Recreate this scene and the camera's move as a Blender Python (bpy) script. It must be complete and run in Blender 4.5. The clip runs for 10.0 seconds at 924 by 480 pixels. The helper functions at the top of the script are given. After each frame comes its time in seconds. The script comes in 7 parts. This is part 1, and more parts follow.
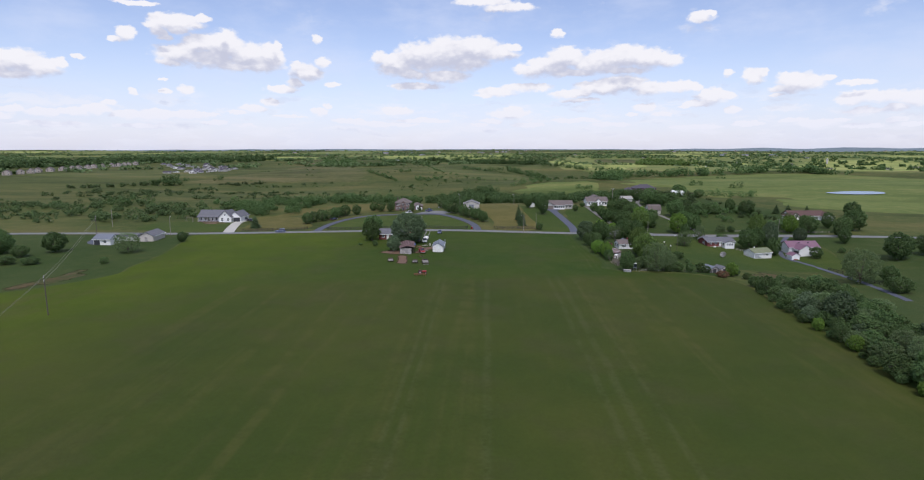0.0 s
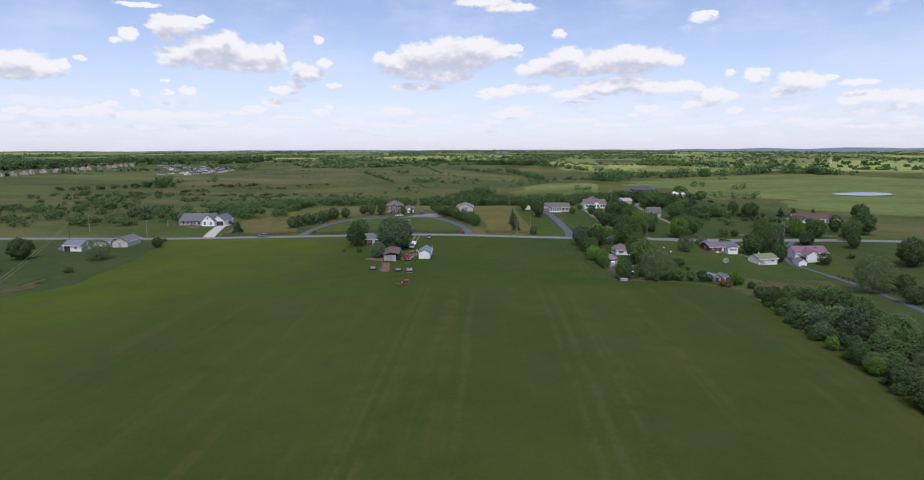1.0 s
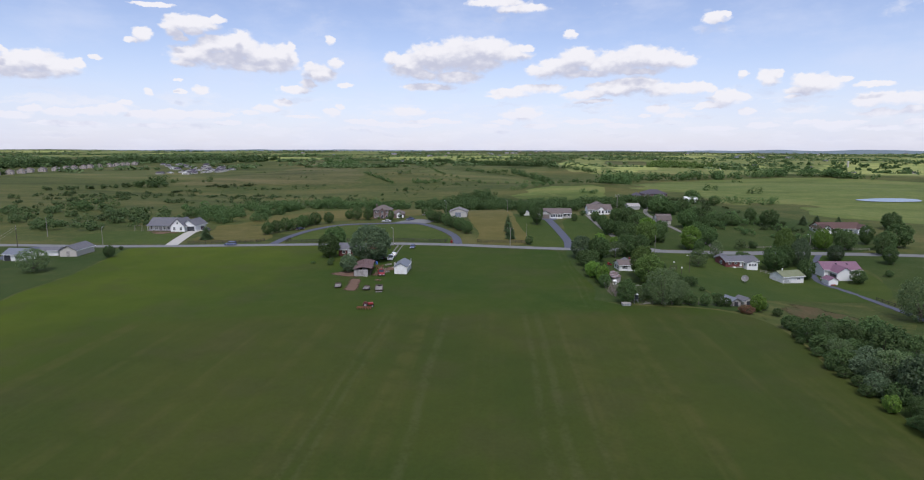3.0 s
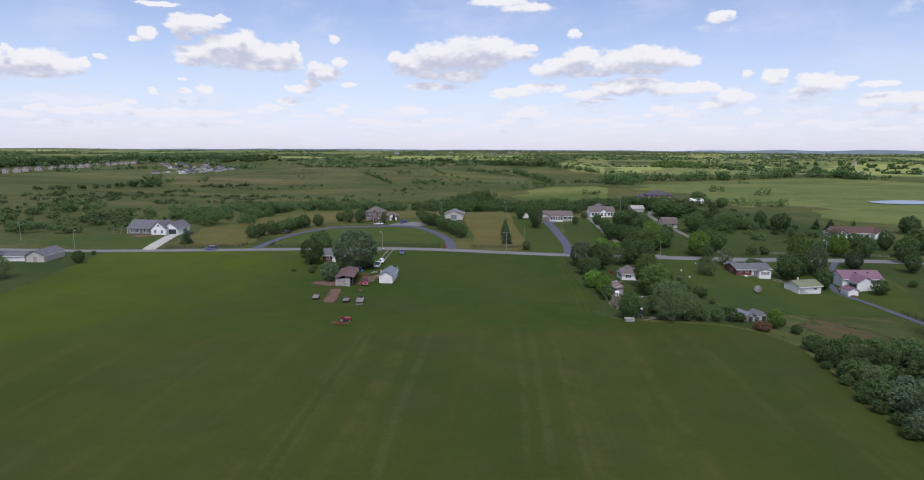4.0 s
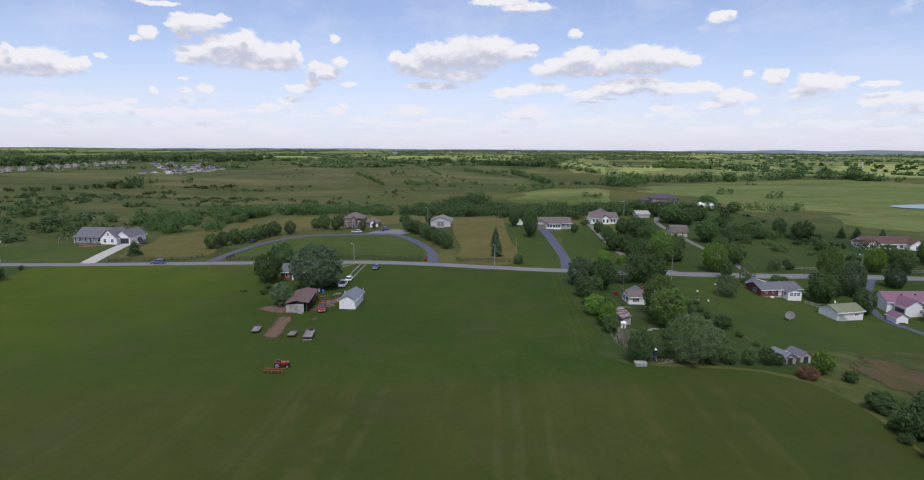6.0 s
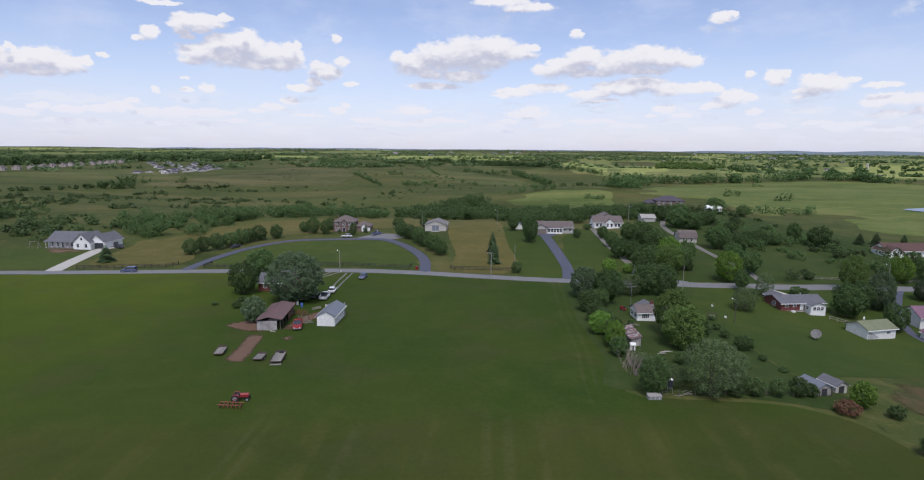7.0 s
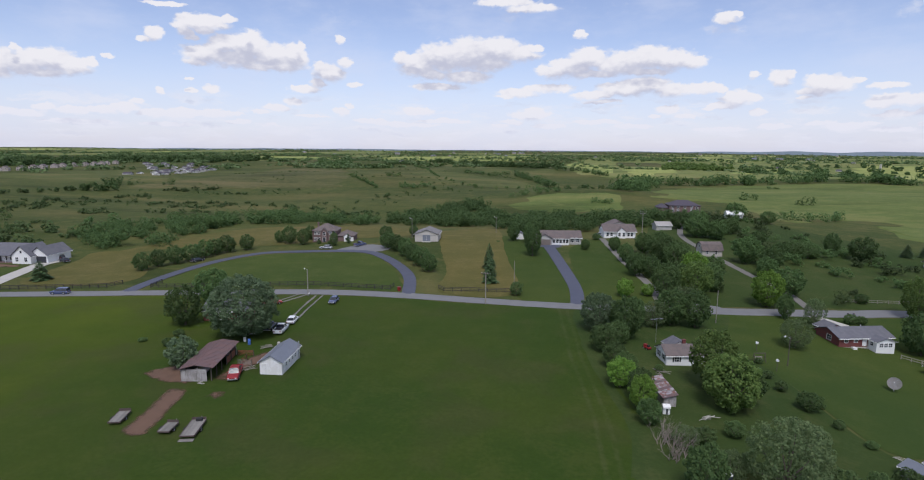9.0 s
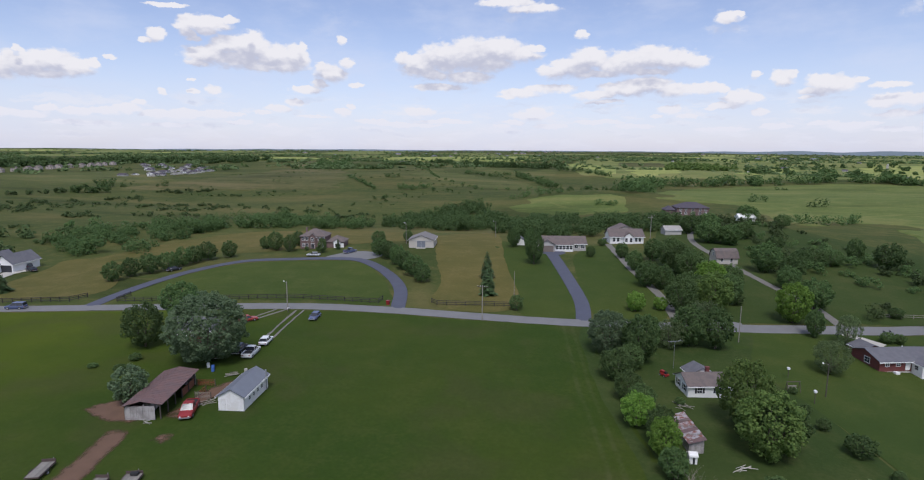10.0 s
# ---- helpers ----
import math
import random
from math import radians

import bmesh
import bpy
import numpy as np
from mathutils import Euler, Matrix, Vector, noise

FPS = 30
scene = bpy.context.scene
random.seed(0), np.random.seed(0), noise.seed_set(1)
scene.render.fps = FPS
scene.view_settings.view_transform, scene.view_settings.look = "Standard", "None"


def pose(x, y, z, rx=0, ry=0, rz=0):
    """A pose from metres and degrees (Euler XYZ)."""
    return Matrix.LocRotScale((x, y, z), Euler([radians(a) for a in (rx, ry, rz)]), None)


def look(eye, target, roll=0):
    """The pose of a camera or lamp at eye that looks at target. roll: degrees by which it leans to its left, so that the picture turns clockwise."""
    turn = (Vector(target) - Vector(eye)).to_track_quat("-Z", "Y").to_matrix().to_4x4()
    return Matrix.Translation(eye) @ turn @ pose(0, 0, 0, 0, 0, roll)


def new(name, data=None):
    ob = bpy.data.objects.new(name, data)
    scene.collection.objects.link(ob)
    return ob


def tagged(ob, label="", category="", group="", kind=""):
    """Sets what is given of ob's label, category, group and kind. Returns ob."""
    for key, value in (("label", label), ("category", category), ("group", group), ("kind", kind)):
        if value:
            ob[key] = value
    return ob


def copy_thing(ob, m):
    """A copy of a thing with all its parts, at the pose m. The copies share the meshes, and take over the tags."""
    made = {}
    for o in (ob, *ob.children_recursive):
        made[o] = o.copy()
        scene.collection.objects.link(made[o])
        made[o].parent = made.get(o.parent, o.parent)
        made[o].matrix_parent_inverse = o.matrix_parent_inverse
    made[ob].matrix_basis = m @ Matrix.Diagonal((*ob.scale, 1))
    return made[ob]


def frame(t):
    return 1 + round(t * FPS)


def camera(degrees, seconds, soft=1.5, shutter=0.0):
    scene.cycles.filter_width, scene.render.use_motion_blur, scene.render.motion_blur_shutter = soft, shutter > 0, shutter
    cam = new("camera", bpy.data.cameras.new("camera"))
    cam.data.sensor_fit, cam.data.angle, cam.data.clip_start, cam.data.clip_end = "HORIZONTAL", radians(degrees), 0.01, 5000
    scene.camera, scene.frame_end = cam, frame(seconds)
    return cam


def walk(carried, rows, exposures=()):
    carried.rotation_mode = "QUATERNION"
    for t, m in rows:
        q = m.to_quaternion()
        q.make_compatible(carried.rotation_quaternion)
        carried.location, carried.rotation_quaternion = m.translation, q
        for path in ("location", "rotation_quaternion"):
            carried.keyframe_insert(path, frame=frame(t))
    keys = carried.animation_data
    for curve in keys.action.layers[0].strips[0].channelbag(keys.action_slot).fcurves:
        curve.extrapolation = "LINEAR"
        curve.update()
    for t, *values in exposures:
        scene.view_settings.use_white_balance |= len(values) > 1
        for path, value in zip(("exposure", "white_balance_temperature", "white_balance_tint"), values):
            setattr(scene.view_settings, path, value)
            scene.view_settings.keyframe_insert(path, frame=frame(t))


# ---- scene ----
cam = camera(77.7, 10.0, soft=1.1)
PATH = [
    (0, (-2.618, 1.845, 39.772), (-3.042, 3.773, 39.455), -0.0),
    (0.5, (-1.526, 7.983, 39.853), (-1.951, 9.912, 39.537), -0.1),
    (1, (-0.281, 14.632, 39.814), (-0.711, 16.56, 39.499), -0.1),
    (1.5, (0.687, 21.023, 39.83), (0.253, 22.95, 39.516), -0.0),
    (2, (1.598, 27.832, 39.856), (1.158, 29.758, 39.543), 0.0),
    (2.5, (2.385, 34.376, 39.923), (1.934, 36.299, 39.61), 0.1),
    (4, (3.465, 55.321, 39.988), (2.992, 57.239, 39.672), 0.3),
    (4.5, (3.606, 62.284, 39.971), (3.134, 64.202, 39.655), 0.3),
    (5, (3.448, 69.754, 40.066), (2.977, 71.672, 39.749), 0.3),
    (5.5, (3.101, 76.656, 40.105), (2.629, 78.574, 39.788), 0.3),
    (7, (1.394, 97.922, 40.114), (0.916, 99.838, 39.797), 0.5),
    (7.5, (0.705, 104.762, 40.095), (0.224, 106.678, 39.779), 0.4),
    (8, (-0.172, 111.96, 40.127), (-0.655, 113.875, 39.812), 0.5),
    (8.5, (-0.965, 118.735, 40.076), (-1.451, 120.649, 39.761), 0.5),
    (9, (-1.909, 125.981, 40.025), (-2.398, 127.894, 39.71), 0.5),
    (9.5, (-2.702, 132.821, 40.017), (-3.194, 134.734, 39.703), 0.4),
    (10, (-3.672, 139.976, 40.018), (-4.167, 141.888, 39.704), 0.4),
]
walk(cam, [(t, look(eye, target, roll)) for t, eye, target, roll in PATH], exposures=[(0.0, 0.06, 6230, 13), (10.0, -0.04, 6230, 13)])

# ---- light: a high soft sun behind thin cloud, and a sky with cumulus ----
SUN_EL, SUN_AZ = 58.0, 165.0      # degrees; azimuth clockwise from +y
sun = bpy.data.lights.new("sun", "SUN")
sun.energy, sun.angle, sun.color = 2.45, radians(24), (1.0, 0.97, 0.93)
sun_ob = new("sun", sun)
sun_dir = Vector((math.sin(radians(SUN_AZ)) * math.cos(radians(SUN_EL)), math.cos(radians(SUN_AZ)) * math.cos(radians(SUN_EL)), math.sin(radians(SUN_EL))))
sun_ob.matrix_world = look(tuple(sun_dir * 200), (0, 0, 0))
scene.view_settings.exposure = 0.0

# Each cloud is a heap of soft lumps: azimuth, elevation, half width, half height, in degrees.
CLOUDS = {
    "west_heap": [(-51.0, 6.3, 1.7, 0.87), (-49.1, 6.6, 1.7, 0.84), (-47.8, 6.3, 1.5, 0.68), (-46.5, 6.6, 0.5, 0.41), (-45.2, 7.3, 0.4, 0.18), (-51.3, 7.3, 0.3, 0.30), (-52.8, 5.9, 1.4, 0.85), (-50.0, 5.7, 2.2, 0.35)],
    "small_puff": [(-41.8, 9.4, 0.7, 0.56), (-42.4, 8.9, 0.5, 0.23), (-41.5, 4.7, 0.3, 0.29), (-39.1, 4.8, 0.4, 0.20), (-37.5, 5.0, 0.7, 0.35), (-39.2, 5.8, 0.3, 0.10), (-26.1, 9.9, 0.4, 0.41)],
    "torn_heap": [(-38.4, 10.5, 1.6, 0.71), (-39.3, 9.8, 0.7, 0.52), (-37.0, 10.5, 1.4, 0.53), (-35.7, 11.0, 0.7, 0.34), (-38.9, 9.3, 0.6, 0.24), (-39.8, 10.2, 0.6, 0.28), (-37.7, 10.0, 1.1, 0.48)],
    "broad_heap": [(-37.6, 8.0, 2.0, 0.84), (-38.6, 7.3, 1.1, 0.34), (-35.9, 8.9, 1.5, 0.79), (-34.2, 8.7, 1.7, 1.20), (-33.9, 9.7, 0.4, 0.54), (-32.2, 8.0, 2.2, 1.02), (-30.1, 8.1, 1.0, 1.03), (-32.7, 7.2, 3.4, 0.36), (-29.7, 8.9, 0.4, 0.61), (-35.4, 7.8, 2.5, 0.75), (-31.4, 7.4, 1.9, 0.52)],
    "hook": [(-27.1, 6.9, 1.5, 0.74), (-28.0, 7.3, 0.6, 0.52), (-25.6, 7.8, 0.6, 0.42), (-29.2, 5.4, 1.4, 0.32), (-28.1, 6.0, 0.7, 0.48), (-30.4, 5.5, 0.4, 0.16), (-24.8, 5.9, 0.7, 0.22)],
    "main_heap": [(-20.2, 8.4, 0.7, 0.59), (-18.6, 7.7, 2.0, 0.97), (-16.4, 8.4, 2.4, 1.28), (-13.5, 8.7, 2.7, 1.49), (-11.0, 9.1, 2.3, 1.06), (-9.0, 8.9, 1.9, 0.64), (-7.6, 9.4, 0.8, 0.32), (-16.7, 5.9, 2.2, 0.38), (-14.1, 6.8, 2.2, 0.65), (-17.5, 7.0, 1.6, 0.49), (-12.1, 8.1, 2.3, 0.86), (-19.2, 8.3, 1.0, 0.53)],
    "high_bar": [(-10.2, 13.4, 2.4, 0.35), (-8.0, 12.9, 2.4, 0.40), (-3.4, 10.5, 0.6, 0.36), (9.2, 11.2, 1.0, 0.48), (10.0, 11.5, 0.4, 0.28), (-40.8, 11.8, 1.6, 0.18)],
    "east_heap": [(-5.6, 7.2, 1.7, 0.59), (-4.0, 7.6, 2.2, 0.85), (-2.4, 8.3, 1.8, 0.89), (0.4, 7.6, 2.4, 0.79), (1.4, 8.1, 2.0, 0.78), (3.0, 8.2, 2.0, 0.98), (5.0, 8.0, 1.8, 0.86), (6.6, 7.7, 1.1, 0.56), (-1.8, 7.0, 2.7, 0.32), (2.8, 7.1, 2.6, 0.36)],
    "east_low": [(-9.0, 5.3, 1.8, 0.38), (-6.1, 5.7, 2.2, 0.38), (-10.1, 5.0, 0.9, 0.22), (-1.7, 5.1, 2.0, 0.43), (1.0, 5.6, 2.4, 0.69), (3.1, 6.0, 1.7, 0.68), (-1.1, 4.5, 1.6, 0.22), (5.2, 5.4, 1.7, 0.57), (7.7, 5.5, 1.6, 0.46), (9.3, 5.3, 0.6, 0.30)],
    "wedge": [(10.4, 4.5, 1.2, 0.71), (9.5, 3.9, 1.2, 0.31), (11.6, 4.5, 0.9, 0.40), (8.6, 3.7, 0.7, 0.16), (12.4, 3.3, 0.6, 0.30), (11.7, 6.4, 0.4, 0.35), (13.8, 6.1, 0.9, 0.58), (14.5, 6.4, 0.4, 0.34)],
    "far_east": [(17.1, 5.5, 1.4, 0.76), (16.3, 4.9, 1.2, 0.43), (18.1, 5.4, 1.2, 0.47), (19.2, 5.6, 0.6, 0.23), (15.7, 4.4, 0.6, 0.19), (21.8, 4.1, 1.3, 0.50), (21.0, 3.8, 0.9, 0.37), (23.4, 4.0, 1.2, 0.49), (24.2, 3.1, 1.0, 0.35), (21.9, 3.0, 1.4, 0.27), (21.3, 5.2, 1.1, 0.23), (25.4, 3.7, 1.4, 0.61)],
    "centre_low": [(-7.8, 3.2, 1.8, 0.45), (-7.5, 3.7, 0.9, 0.33), (-9.5, 2.6, 0.9, 0.28), (-10.6, 2.2, 0.9, 0.17), (-5.8, 2.2, 1.5, 0.28), (-1.6, 2.6, 2.1, 0.22), (4.8, 3.7, 1.1, 0.42), (6.3, 3.1, 0.8, 0.26), (3.8, 3.1, 0.5, 0.16), (1.7, 2.2, 1.6, 0.22)],
    "mid_bank": [(-30.5, 4.2, 0.9, 0.37), (-31.9, 3.6, 1.1, 0.37), (-33.2, 3.2, 0.9, 0.21), (-28.7, 3.0, 1.3, 0.11), (-26.0, 3.4, 0.7, 0.38), (-25.3, 3.9, 0.4, 0.27), (-18.7, 3.5, 1.4, 0.39), (-16.4, 2.6, 2.2, 0.23), (-23.2, 2.5, 1.5, 0.28), (-36.0, 3.0, 0.9, 0.21), (-35.5, 2.3, 1.0, 0.21), (-32.5, 2.0, 0.7, 0.11), (-21.3, 2.3, 1.7, 0.22), (-18.7, 2.2, 2.3, 0.17)],
    "west_bank": [(-50.0, 3.0, 0.7, 0.27), (-47.9, 2.8, 1.3, 0.37), (-45.9, 2.9, 1.3, 0.33), (-44.2, 3.2, 1.0, 0.39), (-43.3, 3.7, 0.6, 0.24), (-51.0, 2.5, 1.1, 0.31), (-42.1, 2.8, 1.3, 0.40), (-39.8, 2.8, 1.8, 0.41), (-37.4, 2.9, 1.5, 0.36), (-53.1, 2.6, 1.4, 0.35), (-41.2, 1.9, 1.8, 0.20), (-47.6, 1.9, 2.4, 0.19)],
    "east_bank": [(17.1, 2.3, 1.0, 0.24), (18.8, 2.0, 1.6, 0.29), (22.0, 1.8, 1.6, 0.23), (24.2, 2.2, 0.7, 0.22), (13.6, 2.1, 1.3, 0.20), (9.4, 1.9, 1.9, 0.21), (20.4, 2.3, 0.8, 0.14), (25.3, 1.8, 1.0, 0.22)],
}


class Nodes:
    """Short hand for building a node tree."""

    def __init__(self, tree):
        self.tree = tree

    def add(self, kind, *ins):
        n = self.tree.nodes.new(kind)
        for i, v in enumerate(ins):
            if isinstance(v, bpy.types.NodeSocket):
                self.tree.links.new(v, n.inputs[i])
            elif v is not None:
                n.inputs[i].default_value = v
        return n

    def math(self, op, a, b=None, c=None, clamp=False):
        n = self.add("ShaderNodeMath", a, b, c)
        n.operation, n.use_clamp = op, clamp
        return n.outputs[0]

    def vec(self, op, a, b=None):
        n = self.add("ShaderNodeVectorMath", a, b)
        n.operation = op
        return n.outputs[1] if op == "LENGTH" else n.outputs[0]

    def noise(self, vector, scale, detail=3.0, rough=0.55):
        n = self.add("ShaderNodeTexNoise", vector)
        n.inputs["Scale"].default_value, n.inputs["Detail"].default_value, n.inputs["Roughness"].default_value = scale, detail, rough
        return n

    def ramp(self, value, a, b, lo=0.0, hi=1.0):
        n = self.add("ShaderNodeMapRange", value, a, b, lo, hi)
        n.interpolation_type = "SMOOTHSTEP"
        return n.outputs[0]

    def mix(self, fac, a, b, blend="MIX"):
        n = self.tree.nodes.new("ShaderNodeMix")
        n.data_type, n.blend_type = "RGBA", blend
        for sock, v in ((n.inputs[0], fac), (n.inputs[6], a), (n.inputs[7], b)):
            if isinstance(v, bpy.types.NodeSocket):
                self.tree.links.new(v, sock)
            else:
                sock.default_value = (*v, 1) if isinstance(v, tuple) and len(v) == 3 else v
        return n.outputs[2]


def cloud_field():
    """A node group: the distance from the nearest cloud lump, 1 at its rim."""
    g = bpy.data.node_groups.new("cloud_field", "ShaderNodeTree")
    g.interface.new_socket("place", in_out="INPUT", socket_type="NodeSocketVector")
    g.interface.new_socket("distance", in_out="OUTPUT", socket_type="NodeSocketFloat")
    n = Nodes(g)
    src, out = g.nodes.new("NodeGroupInput"), g.nodes.new("NodeGroupOutput")
    best = None
    for lumps in CLOUDS.values():
        for az, el, w, h in lumps:
            d = n.vec("LENGTH", n.vec("MULTIPLY", n.vec("SUBTRACT", src.outputs[0], (az, el, 0)), (1 / w, 1 / h, 0)))
            best = d if best is None else n.math("SMOOTH_MIN", best, d, 0.22)
    g.links.new(best, out.inputs[0])
    return g


def build_sky():
    world = bpy.data.worlds.new("sky")
    world.use_nodes = True
    scene.world = world
    tree = world.node_tree
    tree.nodes.clear()
    n = Nodes(tree)
    sky = n.add("ShaderNodeTexSky")
    sky.sky_type, sky.sun_disc, sky.sun_elevation, sky.sun_rotation = "NISHITA", False, radians(SUN_EL), radians(SUN_AZ)
    sky.altitude, sky.air_density, sky.dust_density, sky.ozone_density = 300.0, 1.0, 0.6, 1.5
    co = n.add("ShaderNodeTexCoord").outputs["Generated"]
    xyz = n.add("ShaderNodeSeparateXYZ", co)
    az = n.math("MULTIPLY", n.math("ARCTAN2", xyz.outputs[0], xyz.outputs[1]), 57.2958)
    el = n.math("MULTIPLY", n.math("ARCSINE", xyz.outputs[2]), 57.2958)
    place = n.add("ShaderNodeCombineXYZ", az, el, 0.0).outputs[0]
    # rounded rims: noise at two scales pushes the place about, and round billows swell over it
    stretched = n.vec("MULTIPLY", place, (0.8, 1.25, 1))
    big, small = n.noise(stretched, 0.7, 2), n.noise(stretched, 2.6, 3, 0.55)
    push = n.vec("ADD", n.vec("MULTIPLY", n.vec("SUBTRACT", big.outputs[1], (0.5, 0.5, 0.5)), (0.9, 0.5, 0)),
                 n.vec("MULTIPLY", n.vec("SUBTRACT", small.outputs[1], (0.5, 0.5, 0.5)), (0.45, 0.38, 0)))
    there = n.vec("ADD", place, push)

    def billows(vector, scale):
        v = n.add("ShaderNodeTexVoronoi")
        v.feature = "SMOOTH_F1"
        tree.links.new(vector, v.inputs["Vector"])
        v.inputs["Scale"].default_value, v.inputs["Smoothness"].default_value = scale, 0.5
        return v.outputs["Distance"]

    wavy = n.vec("ADD", stretched, n.vec("MULTIPLY", n.vec("SUBTRACT", small.outputs[1], (0.5, 0.5, 0.5)), (0.4, 0.4, 0)))
    puff = n.math("ADD", n.math("MULTIPLY", billows(wavy, 0.8), 0.55), n.math("MULTIPLY", billows(wavy, 2.0), 0.45))
    field = cloud_field()

    def depth_at(vector):
        g = n.add("ShaderNodeGroup")
        g.node_tree = field
        tree.links.new(vector, g.inputs[0])
        return g.outputs[0]

    here, over, mass = depth_at(there), depth_at(n.vec("ADD", there, (0.08, 0.36, 0))), depth_at(n.vec("ADD", there, (0.15, 0.95, 0)))
    fluff = n.noise(stretched, 1.7, 5, 0.58).outputs[0]
    swell = n.math("ADD", n.math("MULTIPLY", n.math("SUBTRACT", puff, 0.42), 0.55), n.math("MULTIPLY", n.math("SUBTRACT", fluff, 0.5), 0.7))
    rim = n.math("ADD", here, swell)
    # the rims are crisp above and melt away below
    soft = n.ramp(n.math("SUBTRACT", over, here), -0.4, 0.4, 0.85, 0.42)
    heaps = n.ramp(n.math("DIVIDE", n.math("SUBTRACT", 1.42, rim), soft), 0.0, 1.0)
    # thin torn shreds and a pale layer low in the sky
    row = n.noise(n.vec("MULTIPLY", there, (0.22, 0.95, 1)), 1.0, 5, 0.6).outputs[0]
    rows = n.math("MULTIPLY", n.ramp(row, 0.46, 0.64), n.math("MULTIPLY", n.ramp(el, 5.6, 3.2), n.ramp(el, 0.0, 1.6, 0.25, 0.62)))
    high = n.noise(n.vec("MULTIPLY", there, (0.16, 0.30, 1)), 1.0, 5, 0.6).outputs[0]
    shreds = n.math("MULTIPLY", n.ramp(high, 0.57, 0.74), n.math("MULTIPLY", n.ramp(el, 3.0, 6.0), n.ramp(az, -24.0, 14.0, 0.16, 0.5)))
    above = n.noise(n.vec("MULTIPLY", place, (0.05, 0.11, 1)), 1.0, 6, 0.6).outputs[0]
    aside = n.math("MAXIMUM", n.ramp(el, 15.0, 24.0), n.ramp(n.math("ABSOLUTE", n.math("ADD", az, 14.0)), 46.0, 60.0))
    others = n.math("MULTIPLY", n.ramp(above, 0.5, 0.6), n.math("MULTIPLY", aside, n.ramp(el, 2.0, 8.0)))
    cover = n.math("MAXIMUM", n.math("MAXIMUM", heaps, others), n.math("MAXIMUM", rows, shreds))
    # tops catch the sun, bases are grey
    lit = n.math("ADD", n.math("MULTIPLY", n.ramp(mass, 0.35, 1.45), 0.75), n.math("MULTIPLY", n.ramp(n.math("SUBTRACT", over, here), -0.42, 0.46), 0.25))
    lit = n.math("ADD", n.math("MULTIPLY", lit, 0.80), n.math("ADD", n.math("MULTIPLY", n.math("SUBTRACT", fluff, 0.5), 0.55), n.math("MULTIPLY", n.math("SUBTRACT", 0.45, puff), 0.7)))
    lit = n.math("ADD", lit, n.ramp(el, 5.5, 2.5, 0.16, 0.45))
    colour = n.mix(n.ramp(lit, 0.0, 0.92), (0.56, 0.575, 0.67), (0.88, 0.865, 0.87))
    haze = n.math("MULTIPLY", n.ramp(el, 12.0, -1.0), 0.58)
    blue = n.mix(1.0, sky.outputs[0], (0.150, 0.132, 0.138), "MULTIPLY")
    blue = n.mix(haze, blue, (0.60, 0.68, 0.89))
    veil = n.ramp(n.noise(n.vec("MULTIPLY", place, (0.09, 0.22, 1)), 1.0, 5, 0.6).outputs[0], 0.40, 0.74, 0.06, 0.45)
    blue = n.mix(veil, blue, (0.70, 0.75, 0.88))
    far = n.mix(n.ramp(el, 6.0, 0.8, 0.0, 0.45), colour, (0.72, 0.75, 0.88))
    final = n.mix(cover, blue, far)
    bg = n.add("ShaderNodeBackground", final, 1.0)
    tree.links.new(bg.outputs[0], n.add("ShaderNodeOutputWorld").inputs[0])


build_sky()

# ---- materials ----
MATS = {}


def shader(name):
    m = bpy.data.materials.new(name)
    m.use_nodes = True
    n = Nodes(m.node_tree)
    bsdf = m.node_tree.nodes["Principled BSDF"]
    MATS[name] = m
    return m, n, bsdf


def plain(name, colour, rough=0.7, metal=0.0, scale=1.5, vary=0.18, bump=0.0, each=0.0):
    """A surface with stains at one scale and grain at another; each: how far it differs from object to object."""
    m, n, b = shader(name)
    co = n.add("ShaderNodeTexCoord").outputs["Object"]
    stain, grain = n.noise(co, scale, 4).outputs[0], n.noise(co, scale * 14, 3).outputs[0]
    v = n.math("ADD", n.math("MULTIPLY", n.math("SUBTRACT", stain, 0.5), vary * 2.2), n.math("MULTIPLY", n.math("SUBTRACT", grain, 0.5), vary))
    if each:
        rnd = n.add("ShaderNodeObjectInfo").outputs["Random"]
        v = n.math("ADD", v, n.math("MULTIPLY", n.math("SUBTRACT", rnd, 0.5), each * 2))
    v = n.math("ADD", v, 1.0)
    col = n.mix(1.0, colour, n.add("ShaderNodeCombineColor", v, v, v).outputs[0], "MULTIPLY")
    m.node_tree.links.new(col, b.inputs["Base Color"])
    b.inputs["Roughness"].default_value, b.inputs["Metallic"].default_value = rough, metal
    if bump:
        bp = n.add("ShaderNodeBump")
        bp.inputs["Strength"].default_value, bp.inputs["Distance"].default_value = 0.6, bump
        m.node_tree.links.new(grain, bp.inputs["Height"])
        m.node_tree.links.new(bp.outputs[0], b.inputs["Normal"])
    return m


